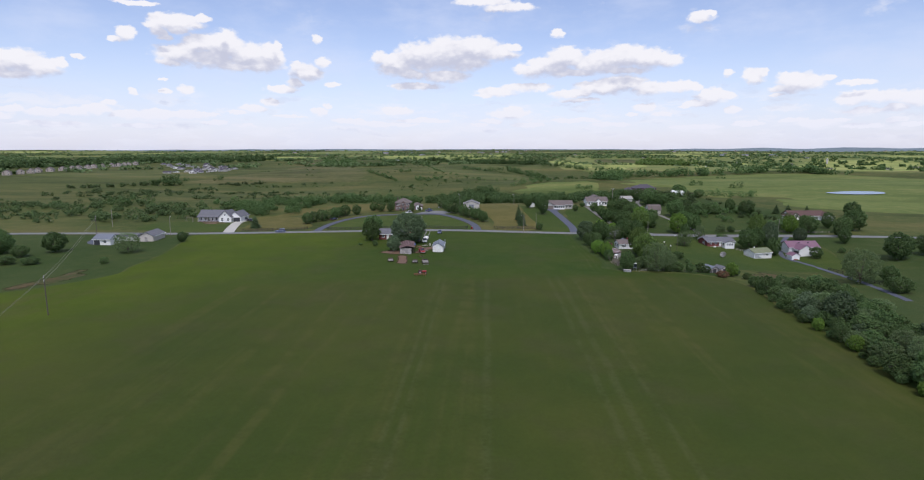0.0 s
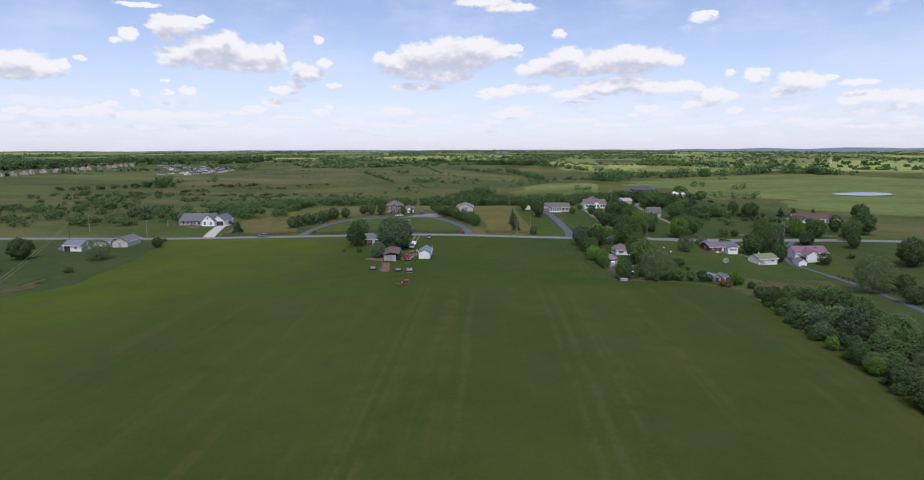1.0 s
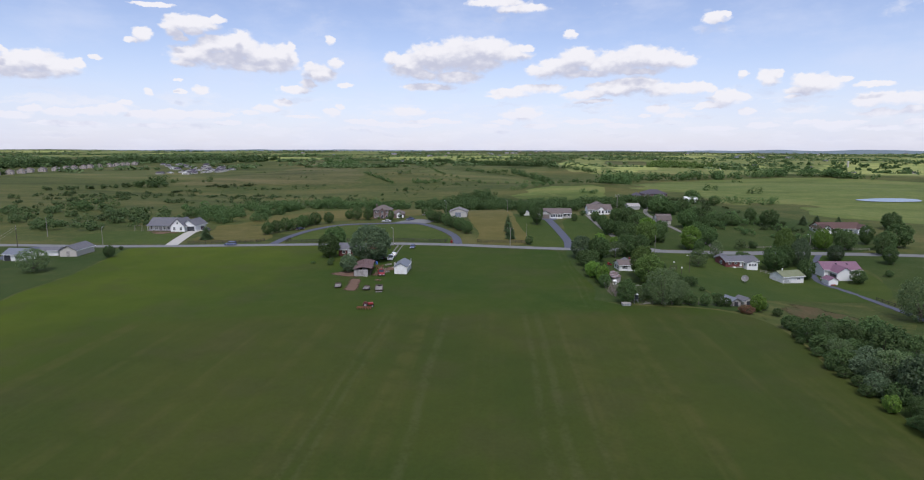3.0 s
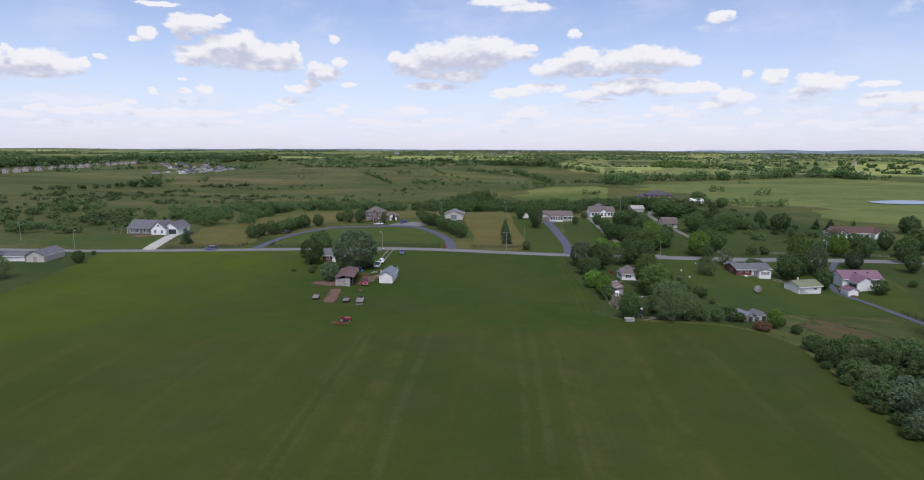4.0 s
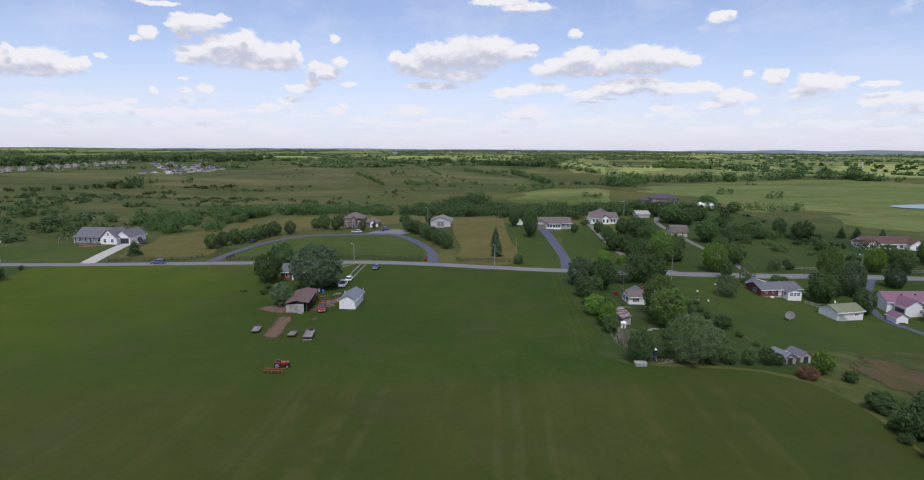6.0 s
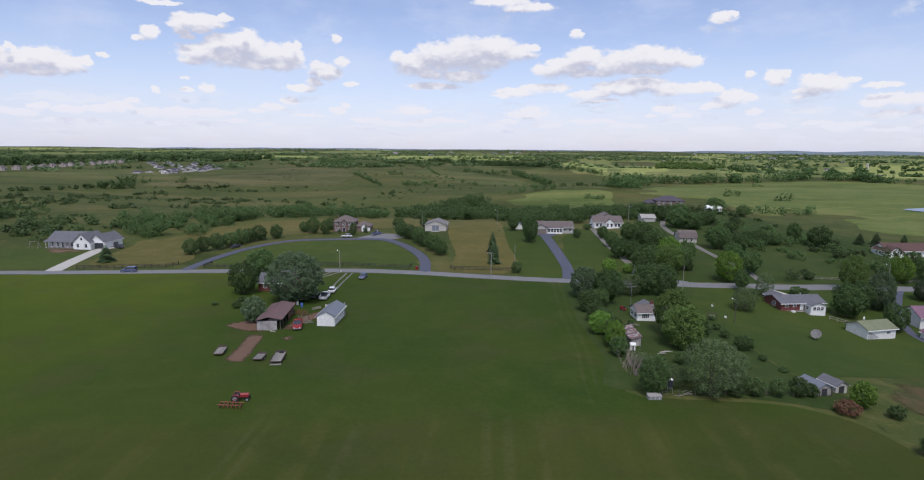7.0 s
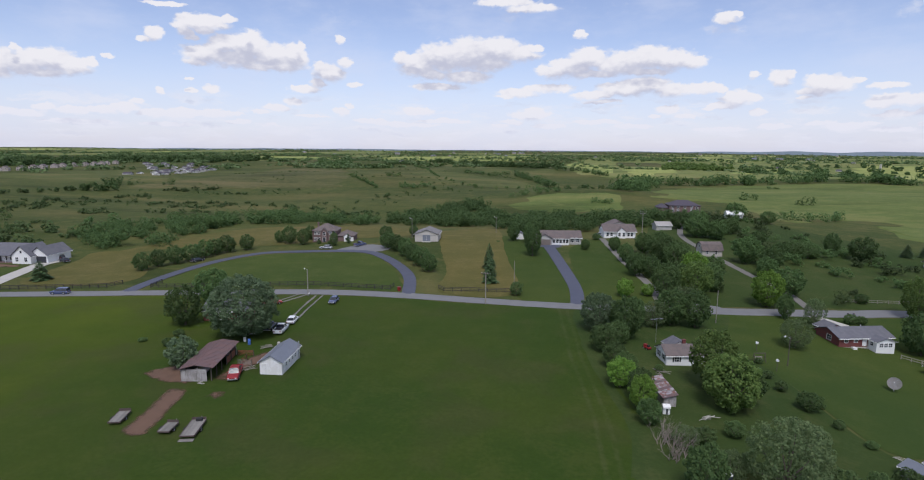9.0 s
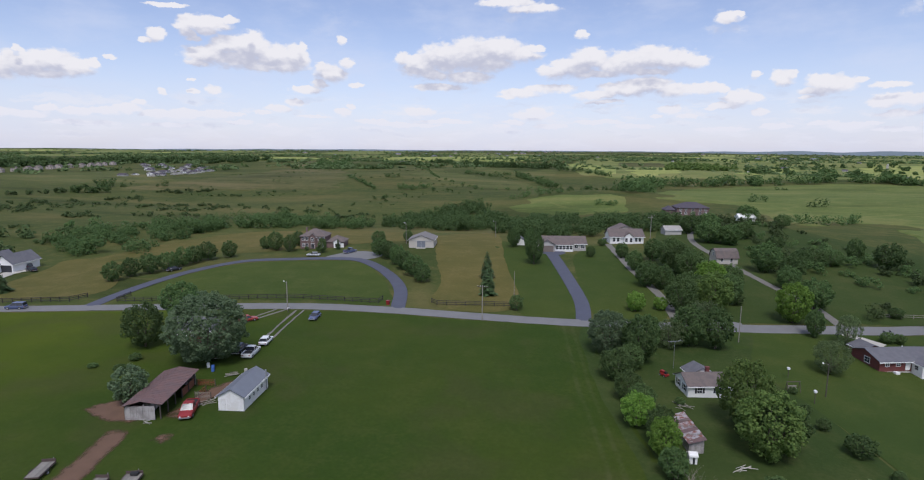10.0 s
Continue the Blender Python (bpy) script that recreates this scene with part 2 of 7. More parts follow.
def ribbed(name, colour, step, axis, rough=0.5, metal=0.0, depth=0.02, vary=0.12, second=None):
    """Siding or sheet metal: fine ribs across one axis, with stains. second: a colour in patches, such as rust."""
    m, n, b = shader(name)
    co = n.add("ShaderNodeTexCoord").outputs["Object"]
    comp = n.add("ShaderNodeSeparateXYZ", co).outputs[axis]
    saw = n.math("FRACT", n.math("DIVIDE", comp, step))
    stain, grain = n.noise(co, 0.9, 4).outputs[0], n.noise(co, 9.0, 3).outputs[0]
    v = n.math("ADD", n.math("MULTIPLY", n.math("SUBTRACT", stain, 0.5), vary * 2), n.math("MULTIPLY", n.math("SUBTRACT", grain, 0.5), vary))
    c = n.mix(n.ramp(n.math("ADD", stain, n.math("MULTIPLY", n.math("SUBTRACT", grain, 0.5), 0.4)), 0.42, 0.58), colour, second or colour)
    c = n.mix(1.0, c, n.add("ShaderNodeCombineColor", n.math("ADD", v, 1.0), n.math("ADD", v, 1.0), n.math("ADD", v, 1.0)).outputs[0], "MULTIPLY")
    m.node_tree.links.new(c, b.inputs["Base Color"])
    bp = n.add("ShaderNodeBump")
    bp.inputs["Strength"].default_value, bp.inputs["Distance"].default_value = 0.7, depth
    m.node_tree.links.new(saw, bp.inputs["Height"])
    m.node_tree.links.new(bp.outputs[0], b.inputs["Normal"])
    b.inputs["Roughness"].default_value, b.inputs["Metallic"].default_value = rough, metal
    return m


def grassy(name, low, high, dry, dry_part=0.35, fine=1.0, rows=0.0, turn=10.0, broad=60.0, zones=False, drift=0.0):
    """Grassland: two greens, dry patches, tufts at two scales, and drilled or mown rows where rows > 0."""
    m, n, b = shader(name)
    co = n.add("ShaderNodeTexCoord").outputs["Object"]
    big = n.noise(co, 1 / broad, 4, 0.6).outputs[0]
    mid = n.noise(co, 0.16, 4, 0.6).outputs[0]
    tuft = n.noise(co, 1.6 * fine, 4, 0.65).outputs[0]
    c = n.mix(n.ramp(big, 0.34, 0.66), low, high)
    d = n.math("ADD", n.math("MULTIPLY", mid, 0.6), n.math("MULTIPLY", tuft, 0.4))
    c = n.mix(n.math("MULTIPLY", n.ramp(d, 0.46, 0.66), dry_part), c, dry)
    if drift:
        # long tan bands, and dark ones painting relief shade, drawn out across the slopes
        lie = n.vec("MULTIPLY", co, (1 / 170, 1 / 60, 1 / 60))
        sway = n.noise(lie, 1.0, 5, 0.62).outputs[0]
        c = n.mix(n.math("MULTIPLY", n.ramp(sway, 0.48, 0.66), drift), c, dry)
        c = n.mix(n.math("MULTIPLY", n.ramp(sway, 0.47, 0.33), drift), c, tuple(0.62 * q for q in low))
        path = n.math("ABSOLUTE", n.math("SUBTRACT", n.noise(n.vec("MULTIPLY", co, (1 / 150, 1 / 70, 1 / 70)), 1.0, 2).outputs[0], 0.5))
        c = n.mix(n.ramp(path, 0.012, 0.004, 0.0, 0.5 * drift), c, dry)
    if zones:
        # olive rows to the south, lighter grass to the west, and worn wheel tracks
        p = n.add("ShaderNodeSeparateXYZ", co)
        px, py = p.outputs[0], p.outputs[1]
        wob2 = n.math("MULTIPLY", n.math("SUBTRACT", n.noise(co, 0.035, 3).outputs[0], 0.5), 40.0)
        west = n.ramp(n.math("ADD", n.math("ADD", px, n.math("MULTIPLY", py, -0.15)), wob2), -96.0, -160.0)
        line = n.math("ADD", n.math("SUBTRACT", n.math("SUBTRACT", py, n.math("MULTIPLY", px, 0.33)), 182.0), n.math("MULTIPLY", wob2, 0.22))
        south = n.ramp(line, 4.0, -5.0)
        c = n.mix(south, c, n.mix(n.ramp(big, 0.34, 0.66), (0.037, 0.054, 0.010), (0.050, 0.062, 0.012)))
        c = n.mix(west, c, n.mix(n.ramp(big, 0.34, 0.66), (0.048, 0.075, 0.006), (0.068, 0.092, 0.008)))
        c = n.mix(n.math("MULTIPLY", n.ramp(n.noise(co, 0.06, 3, 0.6).outputs[0], 0.48, 0.66), 0.35), c, (0.054, 0.055, 0.020))
        u10 = n.math("ADD", n.math("MULTIPLY", px, 0.9848), n.math("MULTIPLY", py, 0.1736))
        u10 = n.math("ADD", u10, n.math("MULTIPLY", n.math("SUBTRACT", n.noise(co, 0.02, 2).outputs[0], 0.5), 3.0))
        worn = 0.0
        for u0, half, part_of in ((-16.4, 0.7, south), (-14.4, 0.7, south), (17.0, 1.0, south), (20.0, 1.2, south), (24.5, 0.8, south), (-2.0, 1.2, south), (33.4, 0.6, n.ramp(line, 0.0, 8.0)), (35.4, 0.6, n.ramp(line, 0.0, 8.0))):
            worn = n.math("MAXIMUM", worn, n.math("MULTIPLY", n.ramp(n.math("ABSOLUTE", n.math("SUBTRACT", u10, u0)), half, half * 0.2), part_of))
        patchy = n.math("MULTIPLY", n.ramp(n.math("ADD", n.math("MULTIPLY", mid, 0.6), n.math("MULTIPLY", tuft, 0.4)), 0.34, 0.6), 0.17)
        c = n.mix(n.math("MULTIPLY", worn, patchy), c, (0.105, 0.100, 0.050))
        rows_here = n.math("ADD", n.math("MULTIPLY", south, rows), 0.08)
    if rows:
        xyz = n.add("ShaderNodeSeparateXYZ", co)
        a = radians(turn)
        u = n.math("ADD", n.math("MULTIPLY", xyz.outputs[0], math.cos(a)), n.math("MULTIPLY", xyz.outputs[1], math.sin(a)))
        v = n.math("SUBTRACT", n.math("MULTIPLY", xyz.outputs[1], math.cos(a)), n.math("MULTIPLY", xyz.outputs[0], math.sin(a)))
        wob = n.add("ShaderNodeCombineXYZ", u, n.math("MULTIPLY", v, 0.03), 0.0).outputs[0]
        swath = n.noise(wob, 0.13, 3, 0.6).outputs[0]
        wheel = n.noise(wob, 0.36, 2, 0.5).outputs[0]
        s = n.math("ADD", n.math("MULTIPLY", swath, 0.6), n.math("MULTIPLY", wheel, 0.4))
        c = n.mix(n.math("MULTIPLY", n.ramp(s, 0.50, 0.64), n.math("MULTIPLY", n.ramp(mid, 0.3, 0.6), rows_here if zones else rows)), c, dry)
    val = n.math("ADD", 0.72, n.math("ADD", n.math("MULTIPLY", tuft, 0.36), n.math("MULTIPLY", mid, 0.2)))
    c = n.mix(1.0, c, n.add("ShaderNodeCombineColor", val, val, val).outputs[0], "MULTIPLY")
    m.node_tree.links.new(c, b.inputs["Base Color"])
    bp = n.add("ShaderNodeBump")
    bp.inputs["Strength"].default_value, bp.inputs["Distance"].default_value = 0.5, 0.12
    m.node_tree.links.new(n.noise(co, 3.2 * fine, 4, 0.7).outputs[0], bp.inputs["Height"])
    m.node_tree.links.new(bp.outputs[0], b.inputs["Normal"])
    b.inputs["Roughness"].default_value = 0.95
    b.inputs["Specular IOR Level"].default_value = 0.1
    return m


def leafy(name, dark, light, through_part=0.48):
    """Foliage: each clump and each plant a little different, letting some light through."""
    m, n, b = shader(name)
    isl = n.add("ShaderNodeNewGeometry").outputs["Random Per Island"]
    rnd = n.add("ShaderNodeObjectInfo").outputs["Random"]
    f = n.math("ADD", n.math("MULTIPLY", isl, 0.7), n.math("MULTIPLY", rnd, 0.3))
    c = n.mix(f, dark, light)
    h = n.add("ShaderNodeHueSaturation")
    m.node_tree.links.new(n.math("ADD", 0.494, n.math("MULTIPLY", rnd, 0.018)), h.inputs["Hue"])
    h.inputs["Saturation"].default_value = 1.0
    m.node_tree.links.new(n.math("ADD", 0.82, n.math("MULTIPLY", rnd, 0.4)), h.inputs["Value"])
    m.node_tree.links.new(c, h.inputs["Color"])
    m.node_tree.links.new(h.outputs[0], b.inputs["Base Color"])
    b.inputs["Roughness"].default_value = 0.75
    b.inputs["Specular IOR Level"].default_value = 0.2
    tr = n.add("ShaderNodeBsdfTranslucent", h.outputs[0])
    mixer = n.add("ShaderNodeMixShader", through_part, b.outputs[0], tr.outputs[0])
    m.node_tree.links.new(mixer.outputs[0], m.node_tree.nodes["Material Output"].inputs[0])
    return m


def glassy(name, colour=(0.03, 0.035, 0.045)):
    m, n, b = shader(name)
    b.inputs["Base Color"].default_value = (*colour, 1)
    b.inputs["Roughness"].default_value = 0.08
    b.inputs["Specular IOR Level"].default_value = 0.6
    return m


meadow = grassy("meadow", (0.046, 0.066, 0.017), (0.070, 0.086, 0.024), (0.130, 0.112, 0.042), 0.45, 0.6, broad=140.0, drift=0.6)
lawn = grassy("lawn", (0.036, 0.062, 0.013), (0.053, 0.075, 0.015), (0.083, 0.084, 0.025), 0.25, 1.2)
rough_grass = grassy("rough_grass", (0.031, 0.055, 0.013), (0.046, 0.067, 0.018), (0.078, 0.077, 0.029), 0.35, 1.0)
field_grass = grassy("field_grass", (0.030, 0.056, 0.008), (0.041, 0.063, 0.009), (0.072, 0.071, 0.020), 0.22, 1.0, rows=0.42, broad=45.0, zones=True)
pale_lawn = grassy("pale_lawn", (0.046, 0.071, 0.015), (0.064, 0.087, 0.019), (0.092, 0.097, 0.030), 0.35, 1.0)
hay = grassy("hay", (0.086, 0.087, 0.025), (0.118, 0.104, 0.032), (0.155, 0.122, 0.050), 0.5, 1.0, rows=0.3)
tan_pasture = grassy("tan_pasture", (0.061, 0.074, 0.024), (0.087, 0.092, 0.034), (0.148, 0.122, 0.056), 0.5, 0.5, drift=0.8)
olive_pasture = grassy("olive_pasture", (0.066, 0.085, 0.025), (0.087, 0.102, 0.031), (0.138, 0.124, 0.049), 0.4, 0.5, drift=0.8)
green_pasture = grassy("green_pasture", (0.086, 0.122, 0.032), (0.118, 0.149, 0.042), (0.180, 0.181, 0.063), 0.45, 0.5, drift=0.7)
# Brighter than near grass: sun between cloud shadows is put into both colours
sunlit_pasture = grassy("sunlit_pasture", (0.196, 0.240, 0.066), (0.259, 0.292, 0.086), (0.333, 0.322, 0.130), 0.4, 0.4, drift=0.4)
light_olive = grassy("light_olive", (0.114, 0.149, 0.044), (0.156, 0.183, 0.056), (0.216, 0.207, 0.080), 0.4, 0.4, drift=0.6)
def frayed(m):
    """Lets the ground below show through along the torn edge of a patch."""
    tree = m.node_tree
    n = Nodes(tree)
    edge = n.add("ShaderNodeAttribute")
    edge.attribute_name = "inside"
    co = n.add("ShaderNodeTexCoord").outputs["Object"]
    torn = n.math("ADD", n.noise(co, 0.9, 4, 0.65).outputs[0], n.math("MULTIPLY", n.noise(co, 4.0, 3).outputs[0], 0.35))
    seen = n.ramp(n.math("ADD", edge.outputs["Fac"], n.math("MULTIPLY", n.math("SUBTRACT", torn, 0.67), 0.9)), 0.18, 0.80)
    mixer = n.add("ShaderNodeMixShader", seen, n.add("ShaderNodeBsdfTransparent").outputs[0], tree.nodes["Principled BSDF"].outputs[0])
    tree.links.new(mixer.outputs[0], tree.nodes["Material Output"].inputs[0])
    return m


soil = plain("soil", (0.125, 0.072, 0.045), 0.95, scale=0.5, vary=0.3, bump=0.05)
tan_soil = grassy("tan_soil", (0.045, 0.060, 0.018), (0.085, 0.066, 0.032), (0.110, 0.078, 0.044), 0.8, 0.7, broad=9.0)
worn_soil = grassy("worn_soil", (0.050, 0.055, 0.020), (0.105, 0.064, 0.038), (0.130, 0.078, 0.050), 0.7, 1.2, broad=3.0)
asphalt_old = plain("asphalt_old", (0.165, 0.166, 0.168), 0.9, scale=0.35, vary=0.16, bump=0.01)
asphalt_blue = plain("asphalt_blue", (0.070, 0.076, 0.108), 0.85, scale=0.4, vary=0.16, bump=0.01)
concrete = plain("concrete", (0.42, 0.40, 0.36), 0.85, scale=0.5, vary=0.14, bump=0.01)
gravel = plain("gravel", (0.155, 0.147, 0.130), 0.95, scale=0.7, vary=0.25, bump=0.04)
water = plain("water", (0.10, 0.13, 0.16), 0.06, scale=0.05, vary=0.1)
white_siding = ribbed("white_siding", (0.80, 0.80, 0.79), 0.2, 2, 0.5, vary=0.06)
white_worn = ribbed("white_worn", (0.78, 0.78, 0.77), 0.2, 2, 0.6, vary=0.12, second=(0.68, 0.67, 0.65))
cream_siding = ribbed("cream_siding", (0.48, 0.45, 0.41), 0.2, 2, 0.55, vary=0.08)
grey_siding = ribbed("grey_siding", (0.42, 0.41, 0.39), 0.2, 2, 0.6, vary=0.08)
old_boards = ribbed("old_boards", (0.27, 0.25, 0.24), 0.25, 0, 0.9, vary=0.25, second=(0.36, 0.34, 0.33))
brick_red = ribbed("brick_red", (0.180, 0.052, 0.045), 0.075, 2, 0.85, vary=0.2, second=(0.135, 0.045, 0.042))
brick_pale = ribbed("brick_pale", (0.185, 0.125, 0.115), 0.075, 2, 0.85, vary=0.2, second=(0.15, 0.10, 0.095))
roof_grey = ribbed("roof_grey", (0.135, 0.135, 0.150), 0.15, 2, 0.85, vary=0.14, second=(0.11, 0.11, 0.125))
roof_slate = ribbed("roof_slate", (0.150, 0.165, 0.195), 0.4, 2, 0.55, vary=0.12)
roof_tin = ribbed("roof_tin", (0.175, 0.165, 0.160), 0.4, 2, 0.75, vary=0.14)
roof_brown = ribbed("roof_brown", (0.150, 0.120, 0.110), 0.15, 2, 0.85, vary=0.18, second=(0.115, 0.095, 0.09))
beige_siding = ribbed("beige_siding", (0.36, 0.31, 0.28), 0.2, 2, 0.6, vary=0.1)
roof_rust = ribbed("roof_rust", (0.165, 0.100, 0.095), 0.3, 1, 0.7, vary=0.25, second=(0.125, 0.085, 0.085))
roof_patchy = ribbed("roof_patchy", (0.22, 0.085, 0.06), 0.3, 0, 0.7, vary=0.3, second=(0.34, 0.33, 0.35))
roof_purple = ribbed("roof_purple", (0.185, 0.095, 0.135), 0.3, 0, 0.6, vary=0.1)
roof_dusk = ribbed("roof_dusk", (0.070, 0.060, 0.078), 0.15, 2, 0.85, vary=0.14)
roof_moss = ribbed("roof_moss", (0.175, 0.195, 0.115), 0.3, 0, 0.8, vary=0.15, second=(0.15, 0.165, 0.09))
roof_redbrown = ribbed("roof_redbrown", (0.095, 0.052, 0.045), 0.15, 2, 0.85, vary=0.15)
white_paint = plain("white_paint", (0.78, 0.78, 0.77), 0.45, scale=0.8, vary=0.05)
# Dark paint; also colours slabs that stand for shade inside openings
dark_paint_and_shade = plain("dark_paint_and_shade", (0.035, 0.037, 0.045), 0.5, scale=1.0, vary=0.1)
creosote = plain("creosote", (0.085, 0.072, 0.060), 0.95, scale=1.5, vary=0.25)
pole_grey = plain("pole_grey", (0.26, 0.24, 0.21), 0.95, scale=1.5, vary=0.2)
fence_black = plain("fence_black", (0.040, 0.036, 0.032), 0.85, scale=1.5, vary=0.25, each=0.2)
steel = plain("steel", (0.40, 0.41, 0.43), 0.45, 0.6, scale=2.0, vary=0.15)
mesh_grey = plain("mesh_grey", (0.36, 0.34, 0.32), 0.7, 0.2, scale=3.0, vary=0.15)
rail_dark = plain("rail_dark", (0.085, 0.062, 0.055), 0.85, 0.1, scale=2.0, vary=0.3)
deck_wood = plain("deck_wood", (0.204, 0.190, 0.170), 0.9, scale=1.5, vary=0.3, each=0.2)
tyre_black = plain("tyre_black", (0.022, 0.022, 0.023), 0.9, scale=3.0, vary=0.2)
red_paint = plain("red_paint", (0.24, 0.020, 0.022), 0.45, scale=1.5, vary=0.15)
rust = plain("rust", (0.22, 0.085, 0.05), 0.85, 0.2, scale=2.0, vary=0.3)
blue_plastic = plain("blue_plastic", (0.06, 0.14, 0.42), 0.5, scale=2.0, vary=0.1)
car_white = plain("car_white", (0.76, 0.77, 0.78), 0.25, scale=1.0, vary=0.04)
car_black = plain("car_black", (0.025, 0.028, 0.038), 0.2, scale=1.0, vary=0.1)
car_blue = plain("car_blue", (0.085, 0.105, 0.190), 0.25, scale=1.0, vary=0.06)
car_silver = plain("car_silver", (0.48, 0.50, 0.53), 0.3, 0.5, scale=1.0, vary=0.05)
car_red = plain("car_red", (0.30, 0.040, 0.035), 0.3, scale=1.0, vary=0.1)
pane_dark = glassy("pane_dark")
bark = plain("bark", (0.105, 0.085, 0.068), 0.95, scale=1.2, vary=0.3, bump=0.03)
twig_grey = plain("twig_grey", (0.24, 0.20, 0.175), 0.95, scale=1.2, vary=0.3)
leaf_mid = leafy("leaf_mid", (0.072, 0.128, 0.044), (0.128, 0.182, 0.064))
leaf_dark = leafy("leaf_dark", (0.065, 0.122, 0.044), (0.125, 0.186, 0.062))
leaf_silver = leafy("leaf_silver", (0.049, 0.093, 0.036), (0.163, 0.212, 0.120), 0.4)
leaf_lime = leafy("leaf_lime", (0.088, 0.155, 0.040), (0.168, 0.226, 0.062))
leaf_scrub = leafy("leaf_scrub", (0.050, 0.088, 0.030), (0.092, 0.125, 0.046), 0.3)
leaf_bright = leafy("leaf_bright", (0.120, 0.230, 0.040), (0.215, 0.330, 0.060))
leaf_grey = leafy("leaf_grey", (0.107, 0.168, 0.068), (0.190, 0.240, 0.108))
leaf_red = leafy("leaf_red", (0.139, 0.065, 0.043), (0.236, 0.129, 0.081))
needle = leafy("needle", (0.044, 0.083, 0.033), (0.089, 0.135, 0.054), 0.15)
# Paler than the near leaves: sunlit distance is put into the colour
leaf_far = leafy("leaf_far", (0.119, 0.184, 0.076), (0.173, 0.228, 0.096), 0.45)

# Blue-grey base colour: the haze of distance is painted in
hazy_hill = plain("hazy_hill", (0.150, 0.190, 0.215), 1.0, scale=0.01, vary=0.15)

for torn_soil in (soil, tan_soil, worn_soil):
    frayed(torn_soil)

# ---- ground ----
HILLS = [  # height, x, y, spread across, spread along: the lie of the land
    (-6.0, 78, 232, 42, 62), (3.2, -50, 352, 95, 55), (5.0, 50, 430, 70, 70), (6.0, 235, 600, 150, 120),
    (7.0, -10, 610, 75, 60), (-5.0, -120, 470, 110, 60), (10.0, 330, 860, 220, 120), (6.0, -330, 820, 160, 110),
    (9.0, -130, 1080, 260, 130), (8.0, -620, 1350, 300, 160), (-6.0, -330, 560, 160, 110), (7.0, 120, 1000, 160, 90),
    (12.0, -200, 1900, 500, 220), (10.0, 700, 1700, 420, 200), (9.0, -1300, 1900, 500, 300),
]


def ground_z(x, y):
    """The height of the ground; x and y may be arrays."""
    z = 0.4 + 0 * x
    for h, cx, cy, sx, sy in HILLS:
        z = z + h * np.exp(-(((x - cx) / sx) ** 2) - ((y - cy) / sy) ** 2)
    r = np.hypot(x, y - 100)
    t = np.clip((r - 900) / 3600, 0, 1)
    z = z + 17 * t * t * (3 - 2 * t) + t * 5 * (np.sin(x / 310 + 1.3) * np.cos(y / 270) + np.sin(x / 530 - y / 420))
    return z


def gz(x, y):
    return float(ground_z(np.array(float(x)), np.array(float(y))))


def mesh_object(name, verts, faces, mat, smooth=False):
    me = bpy.data.meshes.new(name)
    me.from_pydata(verts, [], faces)
    me.materials.append(mat)
    if smooth:
        me.polygons.foreach_set("use_smooth", [True] * len(me.polygons))
    me.update()
    return new(name, me)


def axis_steps(lo, hi, step, far, grow):
    """Even steps from lo to hi, then ever longer ones out to far on both sides."""
    mid = list(np.arange(lo, hi + step, step))
    out, s, a = [], step, mid[-1]
    while a < far:
        s *= grow
        a += s
        out.append(a)
    low, s, a = [], step, mid[0]
    while a > -far:
        s *= grow
        a -= s
        low.append(a)
    return np.array(low[::-1] + mid + out)


def build_ground():
    xs, ys = axis_steps(-260, 180, 4, 5600, 1.045), axis_steps(-40, 520, 4, 5600, 1.045)
    gx, gy = np.meshgrid(xs, ys)
    v = np.stack([gx, gy, ground_z(gx, gy)], -1).reshape(-1, 3)
    nx, ny = len(xs), len(ys)
    i = (np.arange(ny - 1)[:, None] * nx + np.arange(nx - 1)[None]).ravel()
    ob = mesh_object("ground", v.tolist(), np.stack([i, i + 1, i + nx + 1, i + nx], -1).tolist(), meadow, True)
    tagged(ob, "rolling green pasture land reaching to the horizon", "ground", kind="structure")


build_ground()


def smooth_line(pts, step=2.0, closed=False):
    """A line of even steps through the points (Catmull-Rom)."""
    p = [Vector(q) for q in pts]
    n = len(p)
    out = []
    for i in range(n if closed else n - 1):
        a, b, c, d = (p[j % n] if closed else p[min(max(j, 0), n - 1)] for j in (i - 1, i, i + 1, i + 2))
        k = max(1, int((c - b).length / step))
        for j in range(k):
            t = j / k
            out.append(0.5 * ((2 * b) + (c - a) * t + (2 * a - 5 * b + 4 * c - d) * t * t + (3 * b - a - 3 * c + d) * t ** 3))
    if not closed:
        out.append(p[-1])
    return out


